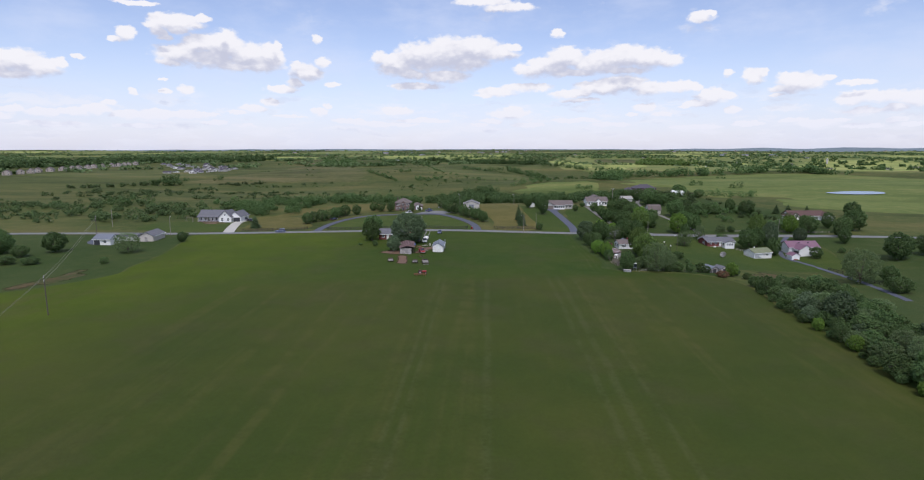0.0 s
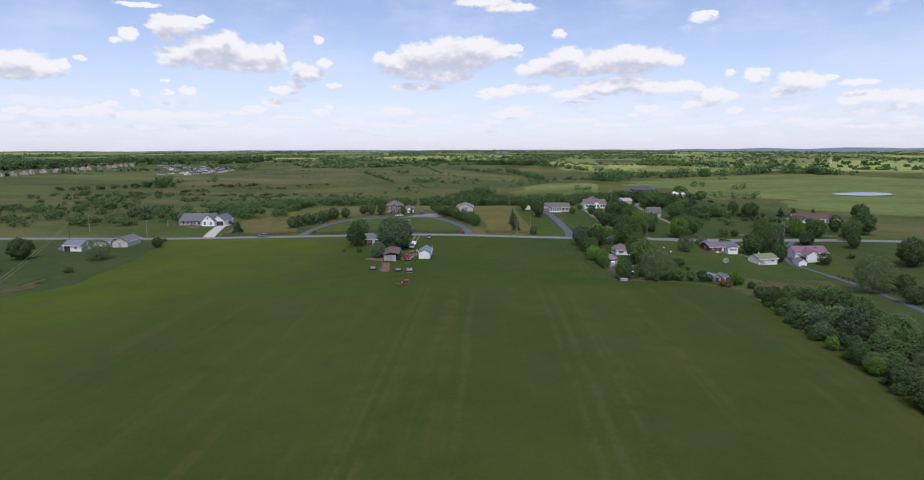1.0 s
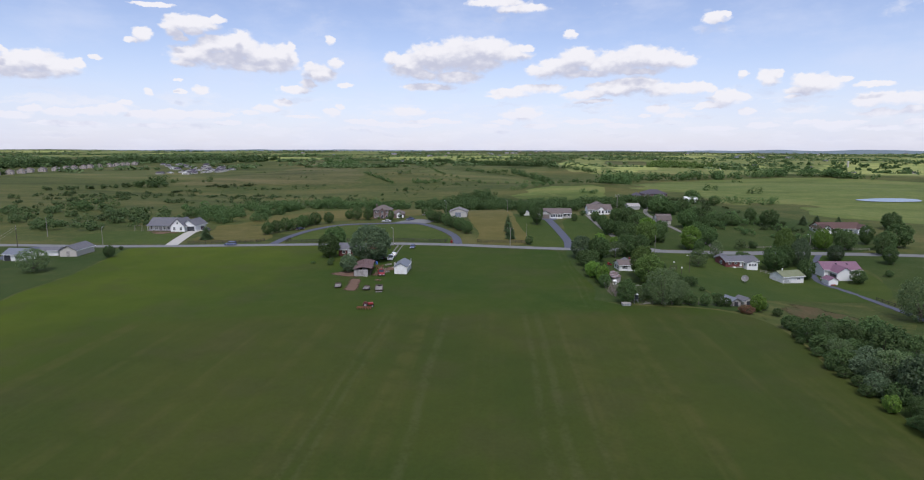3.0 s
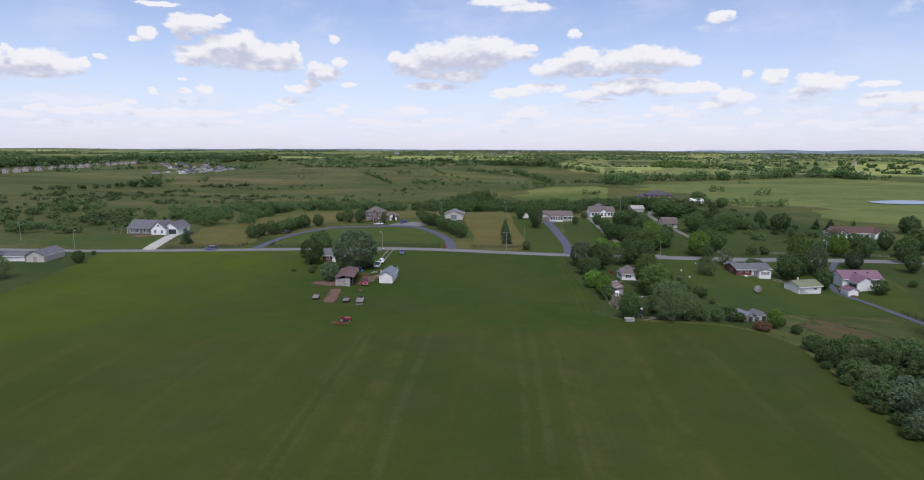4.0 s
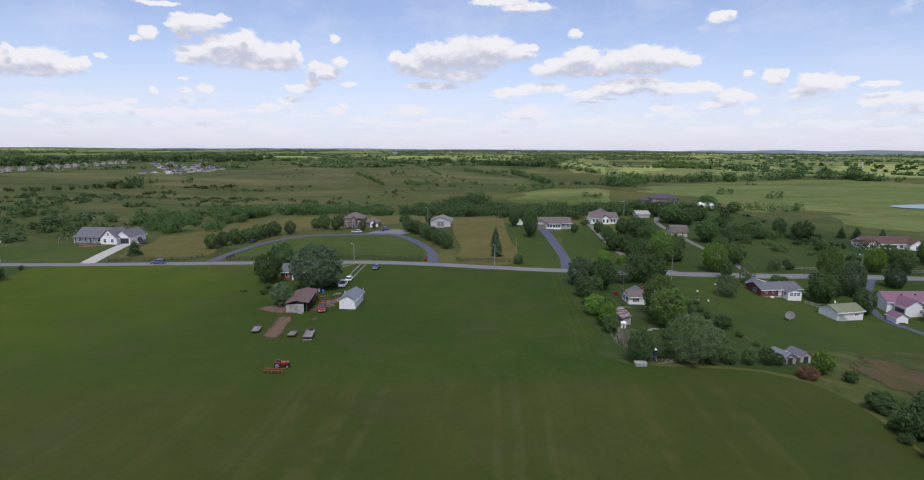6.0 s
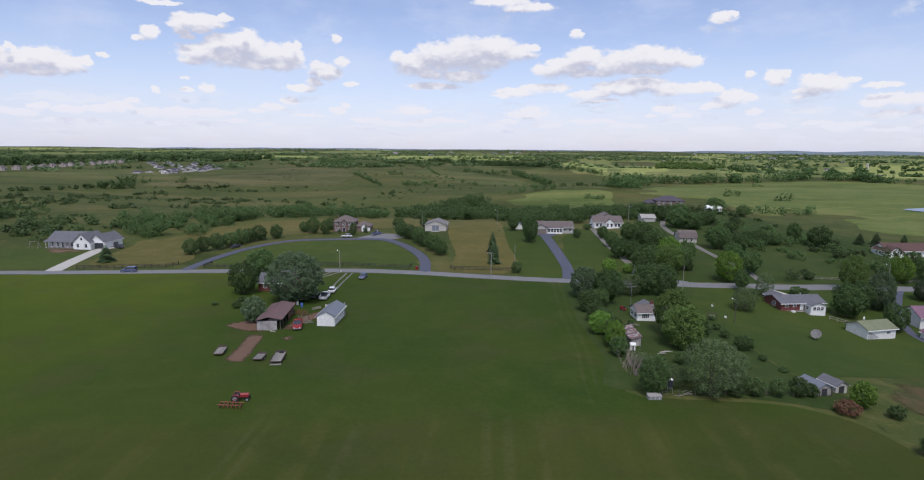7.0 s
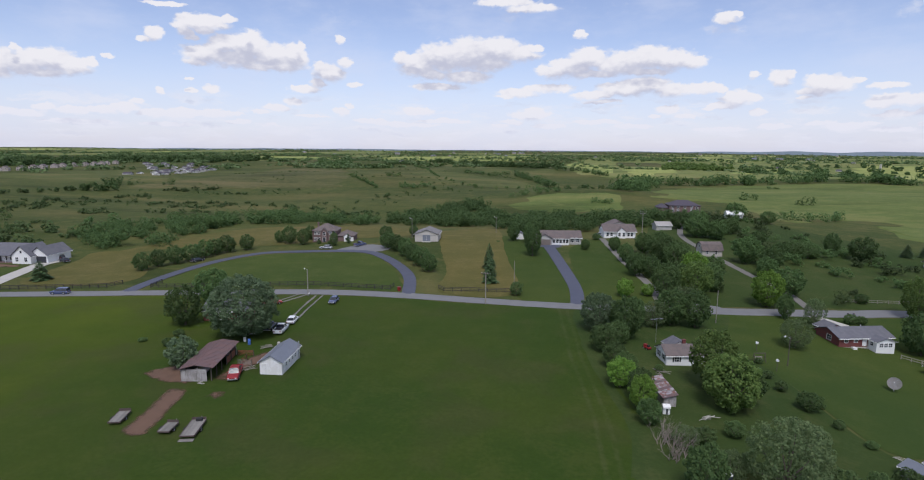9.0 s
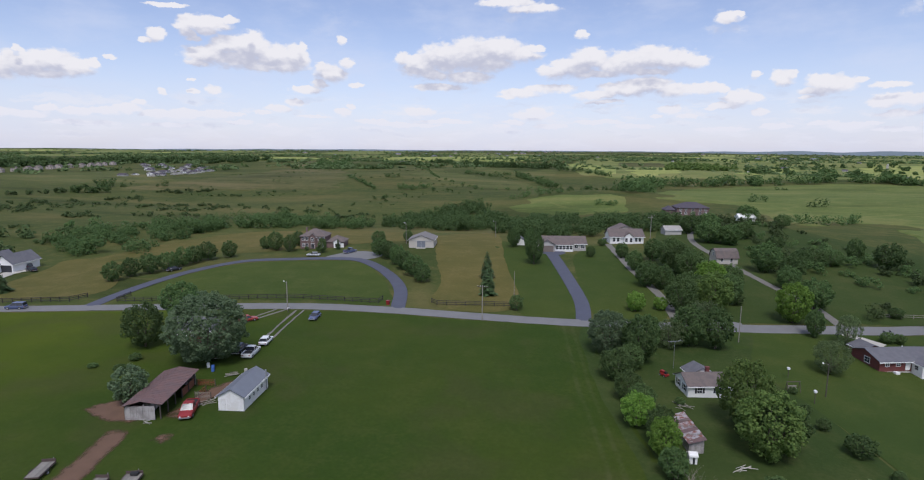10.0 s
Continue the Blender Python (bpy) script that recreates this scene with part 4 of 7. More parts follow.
def door(host, face, at, along, z, w=0.95, h=2.05, mat=None, name="door"):
    out = -1 if face in "sw" else 1
    flat = face in "sn"

    def slab(u0, u1, z0, z1, d0, d1):
        d0, d1 = sorted((at + out * d0, at + out * d1))
        return (u0, u1, d0, d1, z0, z1) if flat else (d0, d1, u0, u1, z0, z1)
    bm = bmesh.new()
    u0, u1 = along - w / 2, along + w / 2
    for b in (slab(u0 - 0.1, u1 + 0.1, z + h, z + h + 0.1, -0.02, 0.07), slab(u0 - 0.1, u0, z, z + h, -0.02, 0.07), slab(u1, u1 + 0.1, z, z + h, -0.02, 0.07)):
        box(bm, *b)
    d = part(name, bm, white_paint, host)
    part("leaf", one_box(*slab(u0, u1, z, z + h, -0.02, 0.03)), mat or white_paint, d)
    part("handle", one_box(*slab(u1 - 0.14, u1 - 0.09, z + 0.95, z + 1.07, 0.03, 0.08)), steel, d)
    return d


def chimney(roof, x, y, z0, z1, mat=None):
    bm = box(bmesh.new(), x - 0.35, x + 0.35, y - 0.3, y + 0.3, z0, z1)
    box(bm, x - 0.42, x + 0.42, y - 0.37, y + 0.37, z1, z1 + 0.12)
    part("chimney", bm, mat or brick_red, roof)


# ---- buildings near the camera ----
def white_shed():
    h = thing("shed", -58.75, 214.9, 10.5, "long narrow white weathered shed with a grey metal roof", "shed")
    gable_wing(h, -2.0, 2.0, -4.4, 4.6, 2.35, 1.1, "y", white_worn, roof_slate, 0.25)
    for y in (-2.4, -0.9, 0.6, 2.1):
        window(h, "e", 2.0, y, 1.1, 0.55, 0.6, 0)
    door(h, "s", -4.4, -1.2, 0.1, 0.9, 1.9, white_worn)
    part("flue", one_rod((2.25, 3.4, 0.2), (2.25, 3.4, 3.6), 0.12), steel, h, "grey metal stove flue")


def open_barn():
    """An old barn under one rust-brown roof, its long side open towards the yard."""
    h = thing("barn", -70.1, 210.8, 17.5, "old grey board barn with a rust-brown metal roof and open side", "barn")
    L = 6.4
    bm = bmesh.new()
    box(bm, -2.9, -2.75, -L, L, -0.4, 2.1)
    box(bm, -2.75, 2.2, L - 0.15, L, -0.4, 2.4)
    box(bm, -0.3, -0.15, -L + 0.15, L - 0.15, -0.4, 2.35)
    part("wall", bm, old_boards, h)
    for i in range(15):
        x = -2.9 + 0.29 * i
        part("board", prism(bmesh.new(), [(x, -0.4), (x + 0.275, -0.4), (x + 0.275, 2.15 + 0.02 * (i % 3)), (x, 2.15 + 0.025 * (i % 2))], -L - 0.02 * (i % 3), -L + 0.08, 1), old_boards, h)
    for y in (-6.1, -3.7, -1.2, 1.2, 3.7, 6.1):
        part("post", one_rod((2.1, y, -0.3), (2.1, y, 2.55), 0.11), creosote, h)
    part("header", one_box(2.0, 2.2, -L, L, 2.25, 2.5), creosote, h)
    for y0, y1 in ((1.3, 3.6), (3.8, 6.0)):
        part("stall_wall", one_box(1.98, 2.06, y0, y1, -0.2, 1.3), rust, h, "weathered reddish boards")
    roof = part("roof", prism(bmesh.new(), [(-3.1, 2.25), (-0.4, 3.0), (2.7, 2.5), (2.7, 2.58), (-0.4, 3.1), (-3.1, 2.35)], -L - 0.3, L + 0.4, 1), roof_rust, h)
    for i in range(24):
        y = -L - 0.4 + i * (2 * L + 0.7) / 23
        part("sheet_rib", prism(bmesh.new(), [(-3.1, 2.35), (-0.4, 3.1), (2.7, 2.58), (2.7, 2.62), (-0.4, 3.15), (-3.1, 2.39)], y - 0.03, y + 0.03, 1), roof_rust, roof)


def brick_cottage():
    h = thing("house", -86.0, 239.0, 12, "red brick cottage with a dark roof under trees", "house")
    gable_wing(h, -5.5, 4.5, -3.6, 3.6, 2.6, 1.7, "x", brick_red, roof_grey)
    for x in (-3.6, 0.2, 3.0):
        window(h, "s", -3.6, x, 1.0, 0.9, 1.1)
    door(h, "s", -3.6, -1.6, 0.1)


def white_cottage():
    h = thing("house", 12.9, 238.9, 17, "small white clapboard house with a brown shingle roof", "house")
    h.scale = (0.82, 0.82, 0.82)
    r = gable_wing(h, -4.6, 4.6, -3.1, 3.1, 2.55, 1.5, "x", white_siding, roof_brown, 0.35)
    gable_wing(h, -1.5, 3.5, 3.1, 7.0, 2.4, 1.3, "y", white_siding, roof_grey, 0.3)
    window(h, "w", -4.6, -1.4, 1.0, 0.9, 1.2, 0, shutters=dark_paint_and_shade)
    window(h, "w", -4.6, 1.5, 1.0, 0.9, 1.2, 0, shutters=dark_paint_and_shade)
    for x in (-2.2, 1.6):
        window(h, "s", -3.1, x, 1.0, 1.0, 1.1, shutters=dark_paint_and_shade)
    chimney(r, 1.0, 1.0, 3.2, 4.8)
    a = thing("tv_aerial", 9.0, 248.0, 20, "thin metal television aerial on a mast", "aerial")
    part("mast", one_rod((0, 0, 0), (0, 0, 5.2), 0.035), steel, a)
    part("boom", one_rod((-1.3, 0, 5.1), (1.3, 0, 5.3), 0.025), steel, a)
    for i in range(7):
        part("element", one_rod((-1.2 + i * 0.4, -0.55, 5.13 + 0.03 * i), (-1.2 + i * 0.4, 0.55, 5.13 + 0.03 * i), 0.015), steel, a)


def rusty_shed():
    h = thing("lean_to_shed", 8.0, 220.5, 14, "low sagging shed with a rust-red and grey sheet roof", "shed")
    h.scale = (0.55, 0.85, 0.9)
    bm = bmesh.new()
    box(bm, -1.8, -1.7, -4.5, 4.5, -0.3, 1.7)
    box(bm, -1.7, 1.8, -4.5, -4.4, -0.3, 1.9)
    box(bm, -1.7, 1.8, 4.4, 4.5, -0.3, 1.9)
    box(bm, 1.7, 1.8, -4.4, 4.4, -0.3, 2.1)
    part("wall", bm, old_boards, h)
    for i in range(9):
        y = -4.9 + i * 1.08
        d = 0.05 * math.sin(i * 2.1)
        part("sheet", prism(bmesh.new(), [(-2.2, 1.65 + d), (2.2, 2.35 - d), (2.2, 2.39 - d), (-2.2, 1.69 + d)], y, y + 1.12, 1), roof_patchy if i % 3 else roof_rust, h)
    for y in (-3.2, -0.5, 1.6):
        part("batten", one_box(-2.1, 2.1, y, y + 0.1, 2.38, 2.46), deck_wood, h)
    o = thing("privy", 8.1, 214.2, 10, "small white painted hut with a dark door slot", "hut")
    o.scale = (0.78, 0.78, 0.78)
    gable_wing(o, -0.65, 0.65, -0.6, 0.6, 1.5, 0.35, "x", white_paint, white_worn, 0.1, -0.2)
    part("door", one_box(-0.1, 0.25, -0.64, -0.6, 0.05, 1.4), dark_paint_and_shade, o)


def creek_sheds():
    for x, y, rot, w, l, tag in ((38.7, 206.0, 30, 3.4, 4.8, "open-ended small shed with a blue-grey metal roof"), (42.6, 209.0, 30, 3.0, 4.2, "low cream shed with a dark slate-blue roof")):
        h = thing("shed", x, y, rot, tag, "shed", "sheds by the fence")
        h.scale = (0.85, 0.85, 0.85)
        gable_wing(h, -w / 2, w / 2, -l / 2, l / 2, 1.7, 0.8, "y", old_boards if w > 3.2 else cream_siding, roof_slate if w > 3.2 else roof_grey, 0.3, -0.8)
        # a dark slab painted as the shade within the open end
        part("doorway", one_box(-0.7, 0.7, -l / 2 - 0.04, -l / 2, -0.2, 1.5), dark_paint_and_shade, h)


def brick_ranch():
    h = thing("house", 52.6, 268.8, 19, "red brick ranch house with a grey roof and white sun porch", "house")
    h.scale = (0.88, 0.88, 0.84)
    r = gable_wing(h, -6.4, 7.6, -4.2, 4.2, 2.6, 1.5, "x", brick_red, roof_grey, 0.5, -1.5)
    gable_wing(h, -4.6, 0.6, 3.0, 7.2, 2.6, 1.1, "y", brick_red, roof_grey, 0.4, -1.5)
    gable_wing(h, 1.2, 6.0, -7.0, -3.9, 2.3, 0.8, "y", white_siding, roof_grey, 0.3, -1.5)
    for x in (2.4, 3.6, 4.8):
        window(h, "s", -7.0, x, 0.9, 0.9, 1.0, 1)
    window(h, "w", 1.2, -5.5, 0.9, 0.9, 1.0, 0)
    for x in (-4.6, -2.0):
        window(h, "s", -4.2, x, 1.3, 0.9, 0.9, 1)
    window(h, "s", -4.2, 7.0, 1.2, 0.8, 1.0, 1)
    window(h, "w", -6.4, -0.6, 1.0, 1.5, 1.3, 1)
    door(h, "s", -4.2, 0.3, 0.3)
    part("vent_pipe", one_rod((3.0, 0.8, 3.6), (3.0, 0.8, 4.4), 0.08), white_paint, r)
    part("cooling_unit", one_box(-3.4, -2.4, -5.4, -4.6, -1.0, 0.3), white_paint, h, "white outdoor cooling unit")
    part("footing", one_box(-6.45, 7.65, -4.26, 4.26, -1.6, 0.05), concrete, h)


def moss_shed():
    h = thing("garage", 66.2, 254.3, 27, "white weathered garage with a mossy green roof", "garage")
    gable_wing(h, -4.2, 4.2, -3.0, 3.0, 2.3, 1.3, "y" if False else "x", white_worn, roof_moss, 0.35, -1.2)
    window(h, "s", -3.0, 2.0, 1.1, 1.2, 0.5, 0)
    part("door", one_box(4.2, 4.26, -1.6, 1.6, -0.6, 1.9), white_paint, h)
    for i in range(5):
        part("stain_board", one_box(-4.0 + 0.3 * (i % 2), -0.8 - 0.4 * i, -3.05, -3.0, 0.2 + 0.28 * i, 0.36 + 0.28 * i), steel, h)
    b = thing("roof_vent", 65.0, 255.5, 0, "round white roof ventilator on the garage", "vent", dz=3.6)
    part("bowl", one_rod((0, 0, -0.3), (0, 0, 0.35), 0.22, 0.16, 8), white_paint, b)


def purple_house():
    h = thing("house", 85.1, 266.2, 14, "white house with a purple metal roof and garage wing", "house")
    r = gable_wing(h, -7.5, 9.0, -3.8, 5.2, 3.4, 2.6, "x", white_siding, roof_purple, 0.5, -1.5)
    gable_wing(h, -5.2, 1.8, -9.5, -2.0, 3.0, 2.2, "y", white_siding, roof_purple, 0.4, -1.5)
    # no real hole: a dark slab gives the shade of the garage
    part("garage_opening", one_box(-5.26, -5.2, -8.8, -4.6, -0.9, 1.9), dark_paint_and_shade, h)
    window(h, "s", -9.5, 0.3, 0.9, 0.8, 1.0)
    for x in (4.0, 7.0):
        window(h, "s", -3.8, x, 0.9, 1.0, 1.2)
    for x in (-1.0, 4.0):
        part("skylight", prism(bmesh.new(), [(-1.2, 5.1), (-0.6, 5.38), (-0.6, 5.5), (-1.2, 5.22)], x, x + 0.8, 0), pane_dark, r)
    h.scale = (0.78, 0.78, 0.78)
    k = thing("shed", 79.6, 254.5, 16, "little white shed with a purple roof and red trim", "shed")
    gable_wing(k, -1.6, 1.6, -1.8, 1.8, 1.7, 0.9, "y", white_siding, roof_purple, 0.25, -0.8)
    part("sill", one_box(-0.9, 0.9, -1.9, -1.8, -0.3, 0.3), red_paint, k, "red painted door")


def far_ranch():
    h = thing("house", 113.5, 349.0, 13, "long low white house with a red-brown roof", "house", dz=-0.5)
    gable_wing(h, -9.5, 10.0, -4.0, 4.5, 2.8, 2.2, "x", white_siding, roof_redbrown, 0.5)
    gable_wing(h, -10.5, -5.5, -6.5, 2.0, 2.7, 1.7, "y", white_siding, roof_redbrown, 0.5)
    gable_wing(h, 7.0, 13.0, -6.0, 3.0, 2.7, 1.8, "y", white_siding, roof_redbrown, 0.5)
    for x in (-3.5, -0.5, 2.5, 5.0):
        window(h, "s", -4.0, x, 0.9, 1.2, 1.2)
    window(h, "s", -6.0, 10.0, 0.9, 1.6, 1.2, 2)
    window(h, "s", -6.5, -8.0, 0.9, 1.2, 1.2)


def new_house():
    h = thing("house", -197.5, 277.5, 10, "new white house with grey roofs and a gabled front", "house")
    gable_wing(h, -11.0, 3.0, -3.6, 5.6, 2.9, 2.9, "x", white_siding, roof_grey, 0.5)
    r = gable_wing(h, 1.2, 8.0, -6.0, 3.0, 2.9, 3.1, "y", white_siding, roof_grey, 0.45)
    gable_wing(h, 6.0, 12.2, -4.0, 6.6, 2.9, 2.5, "y", white_siding, roof_grey, 0.45)
    for x in (-9.4, -7.2, -3.2, -1.2):
        window(h, "s", -3.6, x, 0.8, 1.0, 1.4, 1)
    door(h, "s", -3.6, -5.2, 0.1, 1.0, 2.1, dark_paint_and_shade)
    for x in (3.0, 6.2):
        window(h, "s", -6.0, x, 0.8, 1.0, 1.4, 1)
    window(h, "s", -6.0, 4.6, 3.6, 0.7, 0.9, 0)
    # the shade inside the garage is a dark slab on the wall
    part("garage_door", one_box(8.3, 11.8, -4.08, -4.0, 0.0, 2.3), dark_paint_and_shade, h, "dark slab painted as shade in the open garage doorway")
    for x in (-10.6, -8.2, -6.2, -4.2, -2.0, 0.6):
        part("porch_post", one_box(x - 0.08, x + 0.08, -5.3, -5.14, 0, 2.6), white_paint, h)
    part("porch_floor", one_box(-11.0, 1.1, -5.5, -3.65, -0.5, 0.2), brick_pale, h, "low brick porch edge")
    part("porch_roof", prism(bmesh.new(), [(-5.7, 2.5), (-3.7, 3.2), (-3.7, 3.36), (-5.7, 2.66)], -11.3, 1.1, 0), roof_grey, h)


def left_farm():
    h = thing("house", -197.0, 199.5, 8, "small white house with a slate-blue roof", "house")
    gable_wing(h, -3.5, 3.8, -3.0, 3.0, 2.5, 1.5, "x", white_siding, roof_slate, 0.4)
    window(h, "s", -3.0, 1.5, 1.0, 1.0, 1.0)
    # carport shade, put on the wall as a dark slab
    part("carport_opening", one_box(-3.3, -0.8, -3.06, -3.0, 0, 2.1), dark_paint_and_shade, h)
    k = thing("garage", -187.0, 213.5, 16, "cream boarded garage with a grey roof", "garage")
    gable_wing(k, -3.0, 3.0, -5.5, 5.5, 2.4, 1.6, "y", cream_siding, roof_grey, 0.35)
    part("door", one_box(-0.6, 0.6, -5.56, -5.5, 0, 2.0), old_boards, k)
    w = thing("garage", -194.0, 210.0, 16, "low white outbuilding with a grey roof", "garage")
    gable_wing(w, -4.0, 3.0, -2.2, 2.2, 2.0, 0.9, "x", white_worn, roof_grey, 0.3)


def mansion():
    h = thing("house", -112.2, 338.0, 14, "two-storey brick house with hipped roofs and entrance gable", "house")
    r = hip_wing(h, -7.0, 4.5, -5.0, 5.0, 5.4, 3.0, brick_pale, roof_brown)
    hip_wing(h, 4.5, 12.5, -3.8, 5.0, 2.9, 2.4, brick_pale, roof_brown)
    gable_wing(h, -2.6, 0.2, -5.9, -4.0, 5.2, 1.5, "y", brick_pale, roof_brown, 0.25)
    gable_wing(h, 8.0, 10.8, -4.8, -3.0, 2.8, 1.2, "y", white_siding, roof_brown, 0.2)
    for x in (-5.6, -4.0, 1.6, 3.4):
        for z in (0.8, 3.6):
            window(h, "s", -5.0, x, z, 1.0, 1.4, 1)
    window(h, "s", -5.9, -1.2, 3.4, 1.2, 1.5, 1)
    door(h, "s", -5.9, -1.2, 0.1, 1.3, 2.2, dark_paint_and_shade)
    window(h, "s", -4.8, 9.4, 0.8, 1.4, 1.3, 1)
    part("bay", one_box(10.9, 12.4, -3.9, -3.8, 0.3, 2.2), white_paint, h, "white garage door")
    chimney(r, -5.5, 1.0, 6.0, 8.6, brick_pale)
    h.scale = (0.84, 0.84, 0.84)


def pole_barn():
    h = thing("barn", -72.3, 345.8, 10, "cream metal barn with a dull grey roof and sliding doors", "barn")
    gable_wing(h, -5.2, 5.2, -5.5, 6.0, 3.2, 1.9, "y", cream_siding, roof_tin, 0.35)
    part("door_track", one_box(-4.2, 4.2, -5.62, -5.5, 2.75, 2.95), steel, h)
    for s in (-1, 1):
        part("sliding_door", one_box(min(s * 0.06, s * 1.7), max(s * 0.06, s * 1.7), -5.6, -5.5, -0.1, 2.75), plain("door_blue" if s < 0 else "door_blue_worn", (0.17, 0.19, 0.23), 0.5, scale=0.8, vary=0.15), h, "slate-blue sliding door")
    part("apron", one_box(-1.9, 1.9, -7.4, -5.65, -0.4, 0.1), concrete, h)
    h.scale = (0.9, 0.9, 0.9)
    k = thing("shed", -93.0, 351.0, 10, "small white round-topped garden shed", "shed")
    bm = bmesh.new()
    prism(bm, [(1.5 * math.cos(math.pi * i / 12), 1.7 * math.sin(math.pi * i / 12)) for i in range(13)], -2.2, 2.2, 1)
    part("shell", bm, white_paint, k)
    part("door", one_box(-0.5, 0.5, -2.26, -2.2, 0, 1.3), cream_siding, k)


def grey_ranch():
    h = thing("house", -20.5, 350.5, 13, "grey ranch house with brown roof and white sunroom windows", "house")
    gable_wing(h, -7.5, 8.5, -3.0, 5.0, 2.7, 2.0, "x", grey_siding, roof_brown, 0.45)
    gable_wing(h, -8.5, -3.0, -5.5, 2.0, 2.6, 1.6, "y", grey_siding, roof_brown, 0.4)
    gable_wing(h, -2.8, 3.6, -4.6, -2.0, 2.5, 0.7, "x", white_siding, roof_brown, 0.3)
    for i in range(5):
        window(h, "s", -4.6, -2.1 + i * 1.25, 0.8, 0.95, 1.3, 0)
    for x in (5.0, 7.2):
        window(h, "s", -3.0, x, 0.9, 1.2, 1.2)
    part("garage_door", one_box(-8.0, -3.5, -5.56, -5.5, 0.0, 2.2), plain("garage_brown", (0.17, 0.14, 0.12), 0.6, scale=1, vary=0.1), h, "brown garage door")
    k = thing("shed", -36.5, 357.0, 12, "small white shed with a white gable", "shed")
    gable_wing(k, -1.5, 1.5, -2.5, 2.5, 1.9, 0.9, "y", white_siding, roof_grey, 0.25)
    door(k, "s", -2.5, 0.2, 0.05, 0.9, 1.8)


def white_gable_house():
    h = thing("house", 2.2, 373.5, 14, "white cottage with a brown roof and small front gable", "house")
    r = gable_wing(h, -6.5, 6.5, -4.0, 4.5, 2.8, 2.4, "x", white_siding, roof_brown, 0.45)
    gable_wing(h, -1.2, 2.2, -4.9, -2.0, 2.9, 1.4, "y", white_siding, roof_brown, 0.3)
    for x in (-5.0, -3.4, 3.6, 5.0):
        window(h, "s", -4.0, x, 0.8, 0.9, 1.4, 0)
    for x in (-0.4, 1.4):
        window(h, "s", -4.9, x, 0.8, 0.9, 1.5, 0)
    k = thing("garage", 2.0, 387.0, 14, "cream garage with a pale gable and brown roof", "garage")
    gable_wing(k, -4.5, 4.5, -4.0, 4.0, 3.4, 2.0, "y", cream_siding, roof_brown, 0.5)
    window(k, "s", -4.0, 0, 3.0, 1.0, 0.9, 0)


def gambrel_barn():
    h = thing("barn", 34.0, 345.5, 16, "small white barn with a brown gambrel roof", "barn")
    out = [(-2.6, -0.6), (2.6, -0.6), (2.6, 2.2), (1.7, 3.9), (0, 4.7), (-1.7, 3.9), (-2.6, 2.2)]
    part("wall", prism(bmesh.new(), out, -3.6, 3.6, 0), cream_siding, h)
    bm = bmesh.new()
    for s in (-1, 1):
        for a, b in (((2.9, 1.8), (1.75, 3.95)), ((1.75, 3.95), (0, 4.78))):
            prism(bm, [(s * a[0], a[1]), (s * b[0], b[1]), (s * b[0], b[1] + 0.14), (s * (a[0] + 0.1), a[1] + 0.1)], -3.9, 3.9, 0)
    part("roof", bm, roof_brown, h)
    for x in (-1.8, 1.4):
        window(h, "s", -2.6, x, 0.8, 0.8, 1.0, 0)
    window(h, "w", -3.6, 0.0, 2.6, 0.8, 0.9, 0)
    k = thing("garage", 22.0, 398.0, 16, "grey outbuilding with a pale grey roof among trees", "garage")
    gable_wing(k, -3.5, 3.5, -2.6, 2.6, 2.2, 1.3, "x", grey_siding, mesh_grey, 0.3)
    b = thing("house", 42.0, 500.0, 8, "large brick house with purple-grey roofs on the ridge", "house")
    hip_wing(b, -9.0, 9.0, -6.0, 6.0, 4.6, 3.0, brick_pale, roof_dusk)
    hip_wing(b, -15.0, -9.0, -4.0, 5.0, 3.0, 2.2, brick_pale, roof_dusk)
    for x in (-7, -4, 0, 4, 7):
        window(b, "s", -6.0, x, 0.9, 1.2, 1.4)
        window(b, "s", -6.0, x, 3.0, 1.2, 1.2)
    w = thing("shed", 62.0, 452.0, 10, "white shed beside the ridge lane", "shed")
    gable_wing(w, -4.0, 4.0, -2.5, 2.5, 2.5, 1.4, "x", white_siding, white_worn, 0.3)


for build in (white_shed, open_barn, brick_cottage, white_cottage, rusty_shed, creek_sheds, brick_ranch, moss_shed, purple_house, far_ranch, new_house,
              left_farm, mansion, pole_barn, grey_ranch, white_gable_house, gambrel_barn):
    build()


# ---- far houses ----
def far_house(name, x, y, rot, w, l, h, wall, roof, label, group, pitch=0.3):
    o = thing(name, x, y, rot, label, "house", group)
    gable_wing(o, -w / 2, w / 2, -l / 2, l / 2, h, w * pitch, "y", wall, roof, 0.4)
    for u in (-w / 4, w / 4):
        window(o, "s", -l / 2, u, 0.9, 1.3, 1.5, 0)
        if h > 4:
            window(o, "s", -l / 2, u, 3.6, 1.3, 1.4, 0)
    return o


rng = random.Random(5)
row = far_house("house", -875, 790, 35, 10, 11, 4.6, beige_siding, roof_brown, "pale two-storey house in an estate row far off", "row of estate houses")
for i in range(-4, 12):
    if i:
        x, y = -875 - i * 11.5 + max(0, i) * 1.8 + rng.uniform(-5, 5), 790 + i * 28
        copy_thing(row, pose(x, y, gz(x, y), 0, 0, 35 + rng.uniform(-8, 8)))
